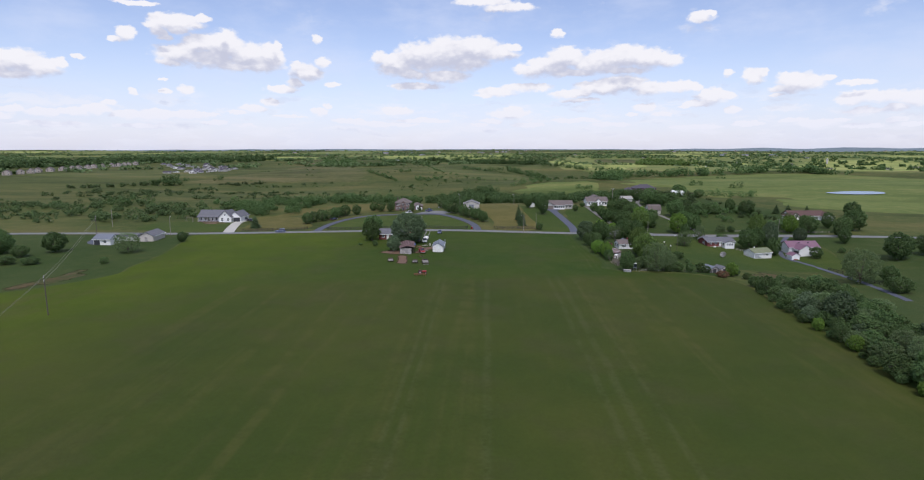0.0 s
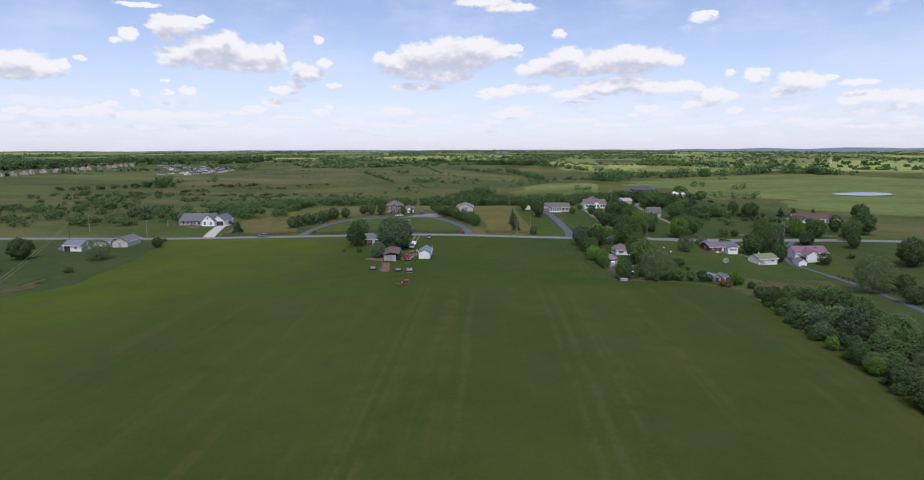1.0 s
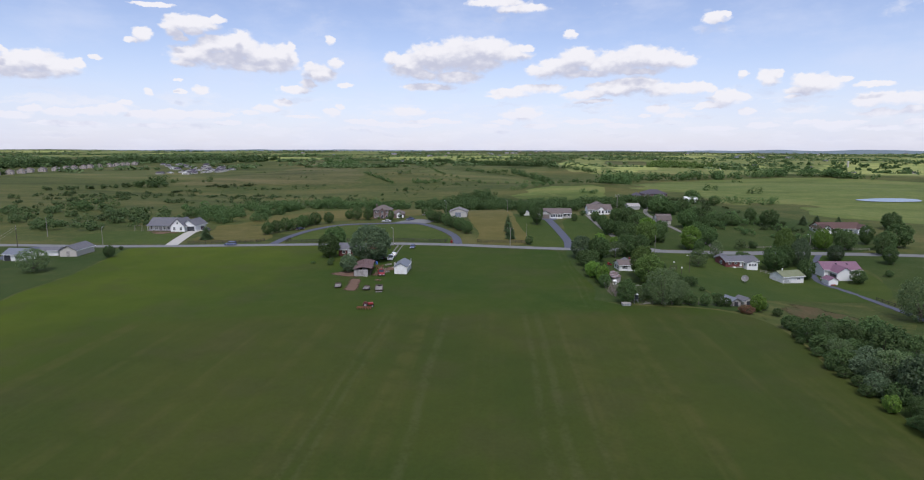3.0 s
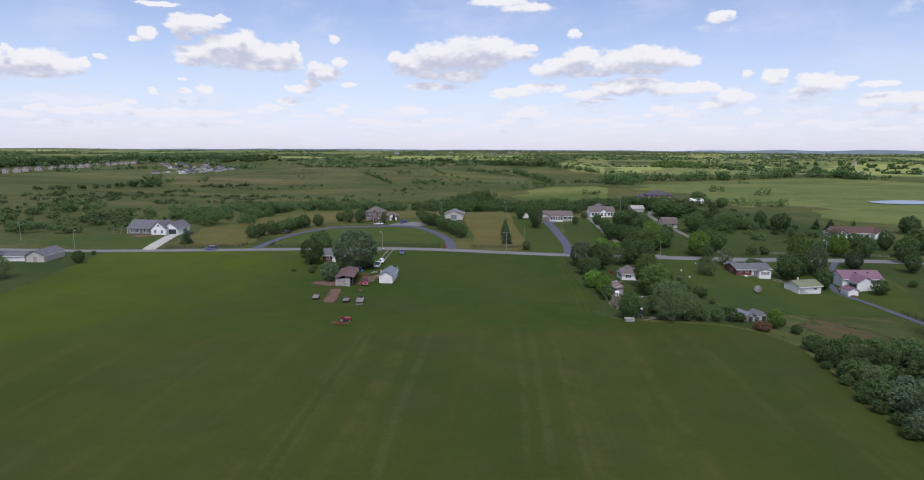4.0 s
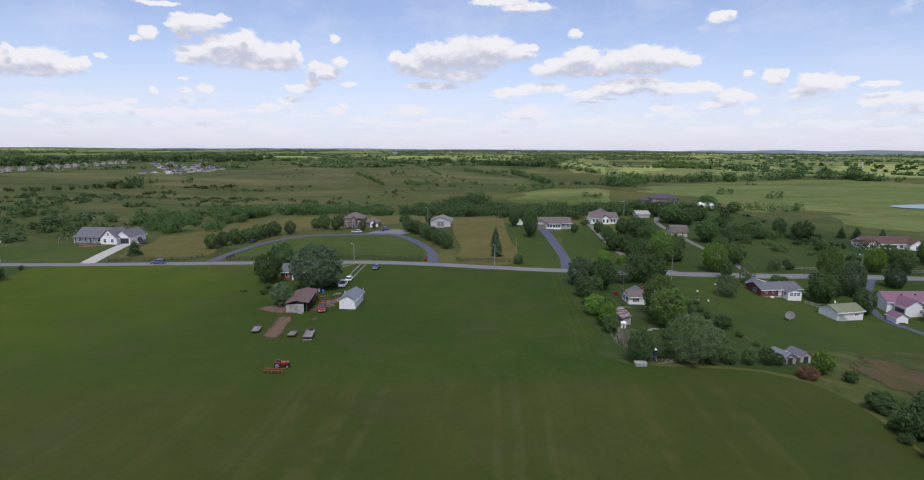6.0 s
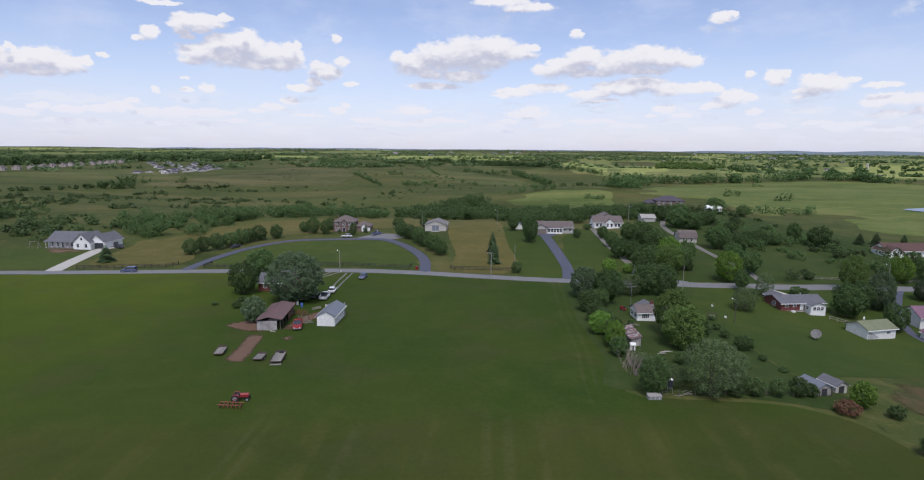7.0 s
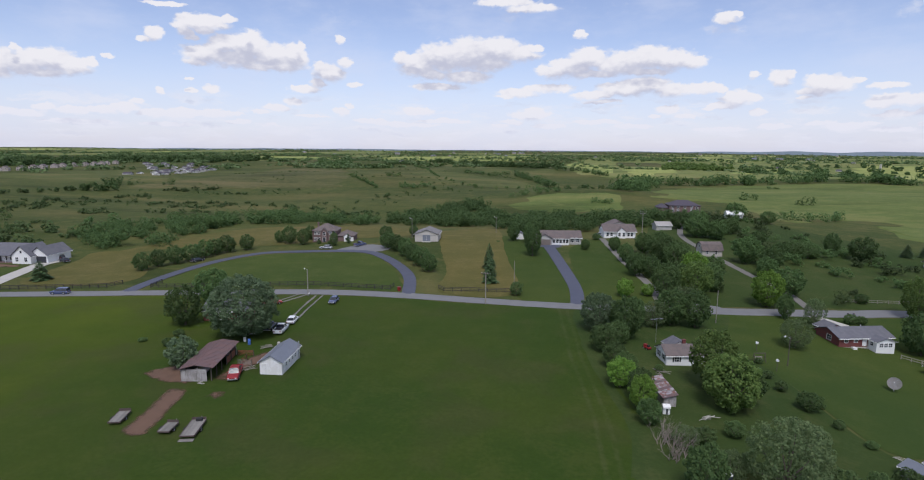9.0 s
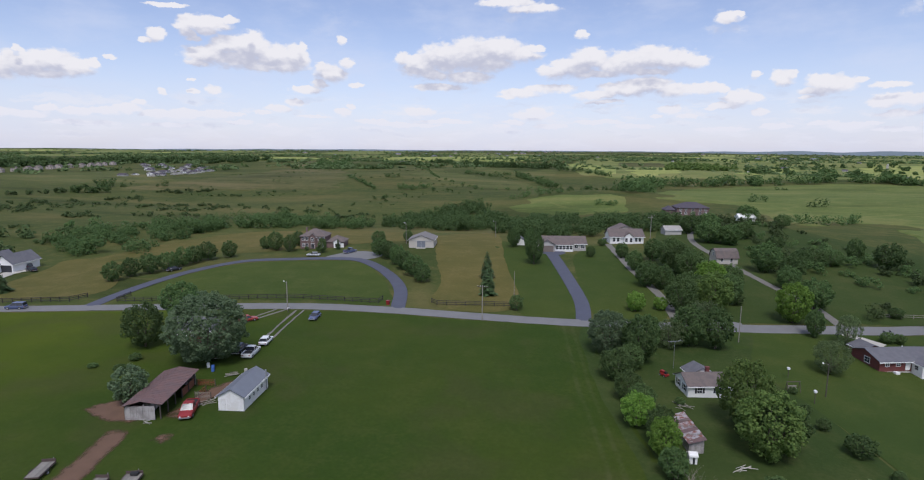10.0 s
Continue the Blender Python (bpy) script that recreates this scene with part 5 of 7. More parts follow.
est = far_house("house", -604, 790, 20, 11, 11, 2.6, white_siding, roof_dusk, "low pale house with a dark roof in a far estate", "estate houses", 0.19)
est2 = far_house("house", -640, 840, 20, 13, 12, 2.6, grey_siding, roof_dusk, "low grey house with a dark roof in a far estate", "estate houses", 0.19)
# the estate stands along two streets that run away over the slope
n_est = 0
for (x0, y0), (x1, y1), count in (((-600, 765), (-640, 960), 8), ((-625, 765), (-690, 965), 8), ((-590, 850), (-760, 1090), 10), ((-690, 930), (-930, 1160), 12), ((-720, 915), (-960, 1150), 10), ((-650, 900), (-840, 1140), 9)):
    for k in range(count):
        f = (k + 0.5) / count
        x, y = x0 + (x1 - x0) * f + rng.uniform(-7, 7), y0 + (y1 - y0) * f + rng.uniform(-6, 6)
        n_est += 1
        m = pose(x, y, gz(x, y) - 0.2, 0, 0, rng.choice((20, 110, 40, 65)) + rng.uniform(-5, 5)) @ Matrix.Scale(rng.uniform(0.62, 0.85), 4)
        copy_thing(est if n_est % 5 == 0 else est2, m)
for x, y in ((330, 960), (352, 975), (445, 1010), (300, 1130), (520, 1180), (620, 1290), (430, 1400), (760, 1280), (240, 1290), (344, 1479), (150, 1750), (560, 1700), (319, 2546), (-520, 1520), (-380, 2050), (820, 1500), (-90, 2200)):
    copy_thing(est2 if (int(x) % 3) else est, pose(x, y, gz(x, y), 0, 0, rng.uniform(0, 180)) @ Matrix.Scale(0.8, 4))
silo = thing("silo", 520, 1450, 0, "pale tower silo on a far farm", "silo")
part("shaft", one_rod((0, 0, -1), (0, 0, 12), 2.0, 2.0, 12), cream_siding, silo)
part("dome", one_rod((0, 0, 12), (0, 0, 13.4), 2.05, 0.5, 12), steel, silo)


# ---- plants ----
def leaf_cloud(rng_np, centres, radii, squash, count, size, inner=0.2, up=0.5):
    """Many small bent leaf clumps over the skins of overlapping lobes: vertices and faces."""
    c, r = np.array(centres, float), np.array(radii, float)
    w = r ** 2 / (r ** 2).sum()
    k = rng_np.choice(len(r), int(count * 2.2), p=w)
    d = rng_np.normal(size=(len(k), 3))
    d /= np.linalg.norm(d, axis=1)[:, None]
    depth = np.where(rng_np.random(len(k)) < inner, rng_np.uniform(0.45, 0.85, len(k)), rng_np.uniform(0.86, 1.07, len(k)))
    p = c[k] + d * (r[k] * depth)[:, None] * (1, 1, squash)
    # leave out what lies deep within other lobes
    q = (p[:, None] - c[None]) / np.array((1, 1, squash))
    deep = (np.linalg.norm(q, axis=2) < r[None] * 0.72).any(1) & (depth > 0.86)
    keep = np.flatnonzero(~deep)[:count]
    p, d = p[keep], d[keep]
    nrm = d * 0.9 + rng_np.normal(size=d.shape) * 0.42 + (0, 0, up)
    nrm /= np.linalg.norm(nrm, axis=1)[:, None]
    ref = rng_np.normal(size=d.shape)
    u = np.cross(nrm, ref)
    u /= np.linalg.norm(u, axis=1)[:, None]
    v = np.cross(nrm, u)
    s = size * rng_np.uniform(0.6, 1.35, len(p))[:, None]
    fold = nrm * s * 0.28
    quad = np.stack([p - u * s * 0.5 - fold, p - v * s * 0.42, p + u * s * 0.5 - fold, p + v * s * 0.42], 1)
    i = np.arange(len(p))[:, None] * 4
    return quad.reshape(-1, 3), np.concatenate([i + (0, 1, 3), i + (1, 2, 3)], 0)


def numpy_mesh(name, verts, faces, mat):
    me = bpy.data.meshes.new(name)
    me.vertices.add(len(verts))
    me.vertices.foreach_set("co", np.asarray(verts, np.float32).ravel())
    me.loops.add(faces.size)
    me.loops.foreach_set("vertex_index", faces.astype(np.int32).ravel())
    me.polygons.add(len(faces))
    me.polygons.foreach_set("loop_start", np.arange(len(faces), dtype=np.int32) * 3)
    me.update(calc_edges=True)
    me.materials.append(mat)
    return me


FULL = {}  # width and height of each kind of plant as built


def broadleaf(name, seed, mat, width, height, count, size, bare=0.18, lobes=60, label="", lump=0.16, core=0.80):
    """A tree: a tapered trunk with limbs, and a crown of many leaf clumps on small boughs, with an uneven outline. Built at the origin."""
    r = np.random.default_rng(seed)
    w, base = width / 2, height * bare
    mid, half = (height + base) / 2, (height - base) / 2
    squash = half / w
    centres, radii = [(0, 0, mid / squash)], [w * core]
    # boughs spread evenly over the crown, each a little longer or shorter than the next
    for i in range(lobes):
        e = 1 - 2 * (i + 0.5) / lobes
        a = i * 2.39996 + r.uniform(-0.5, 0.5)
        k = math.sqrt(max(0, 1 - e * e))
        rad = w * lump * r.uniform(0.7, 1.35)
        reach = (w - rad) * (1.0 + r.uniform(-0.10, 0.07) + 0.06 * math.sin(3 * a + seed) * k)
        centres.append((reach * k * math.cos(a), reach * k * math.sin(a), mid / squash + reach * e))
        radii.append(rad)
    v, f = leaf_cloud(r, centres, radii, 1.0, count, size, 0.10, 0.4)
    v[:, 2] *= squash
    v[:, 2] = np.maximum(v[:, 2], 0.1)
    tree = new(name)
    bm = bmesh.new()
    tr = max(0.1, width * 0.026)
    lean = (r.uniform(-0.2, 0.2), r.uniform(-0.2, 0.2))
    fork = (lean[0], lean[1], max(base * 1.15, height * 0.2))
    rod(bm, (0, 0, -0.5), fork, tr * 1.25, tr * 0.85, 8)
    for c in centres[1:: max(1, lobes // 9)]:
        c = (c[0] * 0.9, c[1] * 0.9, max(c[2] * squash, fork[2] * 0.8))
        joint = (fork[0] * 0.4 + c[0] * 0.55, fork[1] * 0.4 + c[1] * 0.55, fork[2] * 0.55 + c[2] * 0.45)
        rod(bm, fork, joint, tr * 0.5, tr * 0.3, 5)
        rod(bm, joint, c, tr * 0.3, tr * 0.1, 4)
    part("trunk", bm, bark, tree)
    crown = new("crown", numpy_mesh("crown", v, f, mat))
    crown.parent = tree
    FULL[tree] = (width, height)
    return tagged(tree, label, "tree")


def spruce(name, seed, width, height, count, label):
    r = np.random.default_rng(seed)
    z = height * (0.06 + 0.94 * (1 - np.sqrt(r.random(count))))
    tier = np.floor(z / 0.55) * 0.55 + r.uniform(0, 0.25, count)
    z = np.where(r.random(count) < 0.75, tier, z)
    a = r.uniform(0, 6.283, count)
    # boughs of uneven length: the outline changes round the trunk and from tier to tier
    uneven = 0.80 + 0.16 * np.sin(a * 3 + z * 1.9) + 0.13 * np.sin(a * 5 - z * 4.3 + 1.0) + 0.12 * np.sin(z * 7.1)
    rad = (1 - z / height) ** 0.62 * width / 2 * uneven * r.uniform(0.5, 1.12, count) + 0.06
    out = np.stack([np.cos(a), np.sin(a), np.zeros(count)], 1)
    p = out * rad[:, None]
    p[:, 2] = z - rad * 0.22
    side = np.stack([-np.sin(a), np.cos(a), r.uniform(-0.3, 0.3, count)], 1)
    droop = out + np.stack([np.zeros(count), np.zeros(count), r.uniform(-0.7, 0.1, count)], 1)
    s = (r.uniform(0.28, 0.6, count) * (0.5 + rad / width))[:, None]
    quad = np.stack([p - droop * s * 0.8, p - side * s * 0.45, p + droop * s * 0.8, p + side * s * 0.45], 1)
    i = np.arange(count)[:, None] * 4
    tree = new(name)
    part("trunk", one_rod((0, 0, -0.4), (0, 0, height * 0.93), width * 0.045, 0.03, 7), bark, tree)
    crown = new("crown", numpy_mesh("crown", quad.reshape(-1, 3), np.concatenate([i + (0, 1, 3), i + (1, 2, 3)], 0), needle))
    crown.parent = tree
    FULL[tree] = (width, height)
    return tagged(tree, label, "tree")


def put(proto, x, y, size=1.0, tall=None, rot=None, label="", group="", dz=-0.05):
    """A copy of a plant on the ground at x, y."""
    if rot is None:
        rot = (x * 37.1 + y * 91.7) % 360
    c = copy_thing(proto, pose(x, y, gz(x, y) + dz, 0, 0, rot) @ Matrix.Diagonal((size, size, tall or size, 1)))
    return tagged(c, label, "", group)


def grow(proto, x, y, width, height, label="", group=""):
    """A copy of a plant, at its own width and height in metres."""
    w, h = FULL[proto]
    return put(proto, x, y, width / w, height / h, label=label, group=group)


# One of each kind stands in the place; the others are copies of it.
def planted(ob, x, y, size=1.0, tall=None):
    ob.matrix_world = pose(x, y, gz(x, y) - 0.05) @ Matrix.Diagonal((size, size, tall or size, 1))
    return ob


silver_tree = planted(broadleaf("tree", 1, leaf_silver, 14.8, 13.2, 22000, 0.36, 0.03, 260, "large round silver maple with dense pale-backed leaves", 0.095, 0.86), -75.2, 227.4)
soft_tree = planted(broadleaf("tree", 2, leaf_mid, 8.4, 9.5, 4000, 0.38, 0.03, 60, "rounded mid-green broadleaf tree"), -92.5, 230.7)
dark_tree = planted(broadleaf("tree", 3, leaf_dark, 7.5, 9.0, 3800, 0.38, 0.03, 55, "dark green dense broadleaf tree"), 13.2, 261.8)
bright_tree = planted(broadleaf("tree", 4, leaf_bright, 8.8, 10.0, 4800, 0.39, 0.04, 60, "bright green maple tree by the road"), 39.4, 287.2)
feather_tree = planted(broadleaf("tree", 5, leaf_grey, 9.6, 10.0, 5400, 0.30, 0.02, 130, "feathery grey-green willow-like tree", 0.12, 0.6), 20.0, 195.6)
tall_tree = planted(broadleaf("tree", 6, leaf_lime, 9.0, 10.6, 5600, 0.38, 0.03, 80, "tall broadleaf tree with yellow-green top", 0.15), 17.0, 227.2, 0.95, 1.0)
small_tree = planted(broadleaf("tree", 7, leaf_silver, 6.0, 6.2, 3000, 0.34, 0.06, 48, "small round tree with pale green leaves", 0.17), -75.1, 209.2)
round_tree = planted(broadleaf("tree", 13, leaf_dark, 6.0, 6.2, 2400, 0.34, 0.02, 40, "round clipped-looking dark green tree"), -145.3, 274.5)
bush = planted(broadleaf("bush", 8, leaf_mid, 4.2, 3.4, 1300, 0.31, 0.02, 26, "leafy green bush among the grass", 0.22), 27.2, 198.6)
dark_bush = planted(broadleaf("bush", 9, leaf_dark, 4.4, 3.3, 1400, 0.31, 0.02, 26, "dense dark green leafy bush", 0.22), 31.0, 224.3)
bright_bush = planted(broadleaf("bush", 10, leaf_bright, 4.2, 5.0, 1600, 0.32, 0.02, 26, "light green leafy bush", 0.22), 44.4, 201.2)
red_bush = planted(broadleaf("bush", 11, leaf_red, 4.6, 2.4, 1600, 0.27, 0.0, 20, "low reddish-brown withered bush", 0.25), 40.7, 196.8)
spruce_tree = planted(spruce("spruce_tree", 12, 4.6, 9.0, 3200, "dark green spruce tree beside the hay meadow"), -34.4, 287.0, 1.0, 0.88)
for o in (bush, dark_bush, bright_bush, red_bush):
    tagged(o, category="bush")

# round the farmyard
for x, y, p, w, h in ((-98.3, 248.0, dark_tree, 9.4, 9.4), (-86.0, 218.0, bush, 2.4, 2.0), (-93.0, 219.0, bush, 2.0, 1.0), (-88.5, 224.0, bush, 2.6, 1.6)):
    grow(p, x, y, w, h)
# along the fence east of the field, and in the plot behind it
for x, y, p, w, h in ((-2.9, 252.6, silver_tree, 8.2, 8.6), (2.8, 248.5, dark_tree, 7.0, 9.6), (4.5, 257.0, dark_tree, 6.5, 7.5), (-1.2, 239.5, soft_tree, 6.4, 5.9), (1.4, 245.0, soft_tree, 5.0, 5.0),
                      (18.5, 262.0, dark_tree, 7.0, 9.2), (9.3, 259.3, feather_tree, 6.5, 6.2), (13.6, 268.0, feather_tree, 6.0, 5.5), (0.4, 231.5, soft_tree, 4.8, 5.0), (1.5, 222.4, bright_tree, 5.2, 5.3),
                      (2.2, 227.0, soft_tree, 4.6, 4.8), (4.6, 214.0, bright_tree, 4.6, 6.0), (4.4, 218.2, soft_tree, 4.4, 5.6), (5.4, 209.6, dark_tree, 3.9, 4.2), (18.2, 219.0, tall_tree, 9.4, 9.4),
                      (20.5, 222.0, dark_tree, 7.0, 7.5), (10.6, 192.6, dark_tree, 5.2, 6.9), (14.0, 197.0, feather_tree, 4.5, 4.2), (24.0, 199.5, feather_tree, 5.0, 5.0), (25.5, 207.0, feather_tree, 6.0, 5.0),
                      (31.1, 199.5, bush, 3.0, 3.5), (34.8, 201.3, bush, 3.4, 3.8), (37.0, 202.5, dark_bush, 3.0, 2.6), (24.0, 196.5, bush, 2.6, 2.4), (12.5, 206.0, bush, 3.6, 2.6), (17.0, 209.5, bush, 3.2, 2.6),
                      (9.8, 204.5, feather_tree, 4.0, 3.0), (29.0, 212.0, bush, 2.0, 1.4), (33.5, 219.0, bush, 2.0, 1.6), (36.0, 214.0, dark_bush, 2.0, 1.2), (27.8, 236.5, bush, 2.0, 1.6), (28.6, 231.0, bush, 2.4, 2.0),
                      (28.0, 244.0, bush, 1.7, 1.4), (8.5, 232.0, bush, 1.7, 1.4), (46.5, 205.0, bush, 3.2, 2.4), (48.5, 199.0, bush, 3.0, 2.4), (16.5, 200.5, bush, 3.0, 2.2)):
    grow(p, x, y, w, h)
# round the brick and purple-roofed houses
for x, y, p, w, h in ((38.1, 257.6, feather_tree, 6.8, 6.8), (41.6, 278.6, dark_tree, 4.4, 6.8), (47.2, 276.0, feather_tree, 5.0, 7.2), (65.2, 266.0, dark_tree, 8.6, 9.8), (74.8, 290.0, tall_tree, 8.2, 11.6),
                      (76.2, 274.6, silver_tree, 7.2, 11.2), (70.5, 272.5, dark_tree, 6.5, 9.0), (73.2, 258.6, dark_tree, 6.2, 7.6), (91.7, 285.2, silver_tree, 6.1, 6.2), (48.0, 300.5, dark_tree, 8.6, 8.4),
                      (92.7, 302.4, bright_tree, 7.4, 9.0), (101.1, 303.6, soft_tree, 9.5, 8.7), (113.8, 316.5, dark_tree, 6.4, 8.6), (115.7, 303.5, soft_tree, 9.0, 8.1), (123.5, 311.0, dark_tree, 11.0, 10.6),
                      (143.9, 366.0, dark_tree, 9.3, 9.2), (111.0, 294.0, soft_tree, 6.4, 7.2), (107.5, 279.5, dark_tree, 5.6, 7.4), (88.3, 255.4, bush, 5.6, 5.2), (86.4, 211.7, feather_tree, 11.9, 12.0),
                      (113.5, 247.5, dark_tree, 11.0, 11.0), (90.0, 194.5, soft_tree, 8.4, 5.4), (95.5, 213.0, dark_tree, 6.0, 6.0), (104.8, 366.6, spruce_tree, 4.4, 6.1), (112.0, 369.6, spruce_tree, 4.6, 6.1),
                      (121.6, 368.6, spruce_tree, 4.0, 6.3), (147.1, 374.9, spruce_tree, 5.9, 8.0), (126.0, 253.0, soft_tree, 9.0, 8.5), (57.0, 281.5, bush, 3.4, 2.8), (59.5, 282.0, bush, 3.0, 2.4), (66.0, 300.0, dark_bush, 4.0, 3.0),
                      (100.5, 263.0, bush, 3.0, 2.6), (108.0, 330.0, bush, 6.5, 5.0)):
    grow(p, x, y, w, h)
# round the curved drive, the hay meadow and the houses beyond the road
for i, (x, y) in enumerate(((-145.0, 281.0), (-142.5, 286.0), (-140.5, 291.5), (-140.0, 297.5), (-140.0, 303.0), (-138.5, 308.0), (-134.0, 313.5), (-81.5, 325.0), (-76.5, 321.5), (-70.5, 314.0), (-66.0, 308.5), (-61.0, 302.0), (-56.0, 295.5))):
    grow(round_tree, x, y, 6.0 + 0.5 * (i % 3), 6.2 + 0.5 * (i % 2), group="trees along the curved drive")
for x, y, p, w, h in ((-38.3, 304.0, spruce_tree, 4.4, 9.7), (-36.8, 296.0, spruce_tree, 3.2, 5.8), (-27.0, 324.5, dark_tree, 6.8, 11.2), (-25.0, 276.0, bush, 4.0, 4.1), (-38.0, 350.0, dark_tree, 5.2, 7.3),
                      (-31.5, 347.0, dark_tree, 4.8, 8.3), (-33.0, 356.0, soft_tree, 4.5, 6.1), (-118.0, 327.0, soft_tree, 5.4, 6.6), (-124.5, 328.0, soft_tree, 6.3, 7.6), (-104.5, 326.5, soft_tree, 3.6, 5.6),
                      (-101.5, 333.0, spruce_tree, 2.1, 4.9), (-121.0, 338.0, dark_tree, 4.8, 6.2), (-92.0, 349.0, soft_tree, 6.3, 5.1), (-88.0, 341.0, bush, 5.0, 3.9), (-80.5, 352.0, dark_tree, 4.3, 5.2),
                      (-163.5, 255.5, spruce_tree, 5.5, 7.0), (-112.5, 329.5, dark_bush, 1.8, 1.7), (-108.0, 329.5, dark_bush, 1.8, 1.7), (-130.0, 330.0, dark_tree, 4.8, 5.2),
                      (4.5, 325.0, dark_tree, 5.7, 6.7), (8.0, 315.0, soft_tree, 6.3, 6.1), (11.5, 306.0, dark_tree, 6.2, 7.3), (1.0, 341.0, dark_tree, 4.8, 5.7), (-6.0, 362.0, dark_bush, 3.7, 3.1), (-9.5, 340.0, soft_tree, 3.6, 4.1),
                      (16.0, 332.0, soft_tree, 9.0, 10.2), (20.0, 318.0, soft_tree, 9.9, 9.6), (24.0, 307.0, bright_tree, 9.0, 9.1), (18.0, 300.0, soft_tree, 8.1, 7.1), (30.0, 311.0, soft_tree, 7.2, 7.6), (22.0, 325.0, dark_tree, 6.6, 6.7),
                      (29.0, 297.0, bush, 4.2, 3.1), (9.5, 286.0, bright_bush, 4.0, 3.6)):
    grow(p, x, y, w, h)
# left of the field
for x, y, p, w, h in ((-200.6, 179.0, dark_tree, 9.3, 8.3), (-172.5, 184.0, feather_tree, 9.5, 8.0), (-170.2, 211.0, dark_tree, 4.3, 4.7), (-178.5, 225.0, bush, 1.9, 1.7), (-204.0, 168.0, bush, 6.7, 4.7),
                      (-212.0, 160.0, dark_tree, 8.6, 7.3), (-218.0, 172.0, dark_tree, 10.5, 8.3), (-196.0, 156.0, bush, 6.3, 3.1), (-164.0, 164.0, bush, 3.4, 2.7), (-188.0, 158.0, dark_bush, 6.4, 2.8), (-226.0, 178.0, soft_tree, 9.0, 9.1)):
    grow(p, x, y, w, h)

# the overgrown strip east of the field
rng = random.Random(21)
for k in range(33):
    yy = 184 - k * 3.6
    edge = 46.4 + max(0, (150 - yy)) * 0.09
    for j in range(4):
        x = edge + 2.2 + j * 5.2 + rng.uniform(-1.7, 1.7)
        y = yy + rng.uniform(-2.2, 2.2)
        kind = rng.choice((bush, dark_bush, dark_bush, soft_tree, dark_tree, feather_tree, bush, small_tree))
        w = rng.uniform(4.2, 7.4) * (0.8 if j == 0 else 1.0)
        grow(kind, x, y, w, w * rng.uniform(0.72, 1.12), group="trees of the overgrown strip")
for k in range(22):
    y = 182 - k * 4.2 + rng.uniform(-1.5, 1.5)
    put(rng.choice((bush, dark_bush, bush, bright_bush)), 46.8 + rng.uniform(-1.0, 1.0) + max(0, 150 - y) * 0.08, y, rng.uniform(0.4, 0.75), group="bushes of the overgrown strip")


# ---- woods and scrub, too many to count ----
def woods(name, spots, mat, label, clumps, leaf, seed, category="woodland", up=0.8):
    """Joined crowns of far trees; spots: x, y, width, height."""
    r = np.random.default_rng(seed)
    vs, fs, at = [], [], 0
    for x, y, w, h in spots:
        lob = r.uniform(-0.5, 0.5, (8, 3)) * (w * 0.75, w * 0.75, h * 0.6) + (0, 0, h * 0.48)
        v, f = leaf_cloud(r, lob, np.full(8, min(w, h) * 0.27) * r.uniform(0.7, 1.25, 8), 1.0, clumps, leaf * w / 7.0, 0.05, up)
        v[:, 2] = np.maximum(v[:, 2], 0.05)
        v = v + (x, y, gz(x, y) - 0.1)
        vs.append(v)
        fs.append(f + at)
        at += len(v)
    ob = new(name, numpy_mesh(name, np.concatenate(vs), np.concatenate(fs), mat))
    return tagged(ob, label, category, kind="stuff")


def scatter(outline, gap, seed, w, h, thin=1.0):
    """Random spots within an outline, about gap metres apart."""
    rr = random.Random(seed)
    n = len(outline)
    xs, ys = [p[0] for p in outline], [p[1] for p in outline]
    out = []
    for _ in range(int((max(xs) - min(xs)) * (max(ys) - min(ys)) / gap ** 2)):
        x, y = rr.uniform(min(xs), max(xs)), rr.uniform(min(ys), max(ys))
        odd = False
        for i in range(n):
            (x0, y0), (x1, y1) = outline[i], outline[i - 1]
            if (y0 > y) != (y1 > y) and x < (x1 - x0) * (y - y0) / (y1 - y0) + x0:
                odd = not odd
        if odd and rr.random() < thin:
            k = rr.uniform(0.75, 1.25)
            out.append((x, y, rr.uniform(*w) * k, rr.uniform(*h) * k))
    return out


CREEK = [(-124, 424), (-139, 494), (-121, 506), (-114, 530), (-95, 540), (-78, 505), (-60, 482), (-33, 474), (-5, 464), (15, 456), (28, 450), (30, 430), (20, 405), (14, 394), (-6, 390), (-14, 368), (-40, 374), (-56, 402), (-90, 412)]
woods("creek_wood", scatter(CREEK, 6.6, 1, (6.5, 10), (4.2, 7.0)), leaf_dark, "dense dark green trees along the creek behind the houses", 300, 0.60, 31)
WEST = [(-202, 300), (-229, 326), (-237, 349), (-234, 375), (-217, 388), (-210, 419), (-200, 457), (-150, 436), (-124, 430), (-130, 404), (-166, 396), (-184, 369), (-184, 338), (-172, 312), (-180, 302)]
woods("creek_hedge", scatter(WEST, 7.0, 2, (6.5, 10), (3.8, 6.5), 0.9), leaf_dark, "tangled dark green hedge along the creek", 400, 0.5, 32)
FAR_WEST = [(-420, 225), (-304, 246), (-264, 246), (-236, 252), (-222, 285), (-205, 300), (-235, 330), (-290, 345), (-380, 330), (-520, 280)]
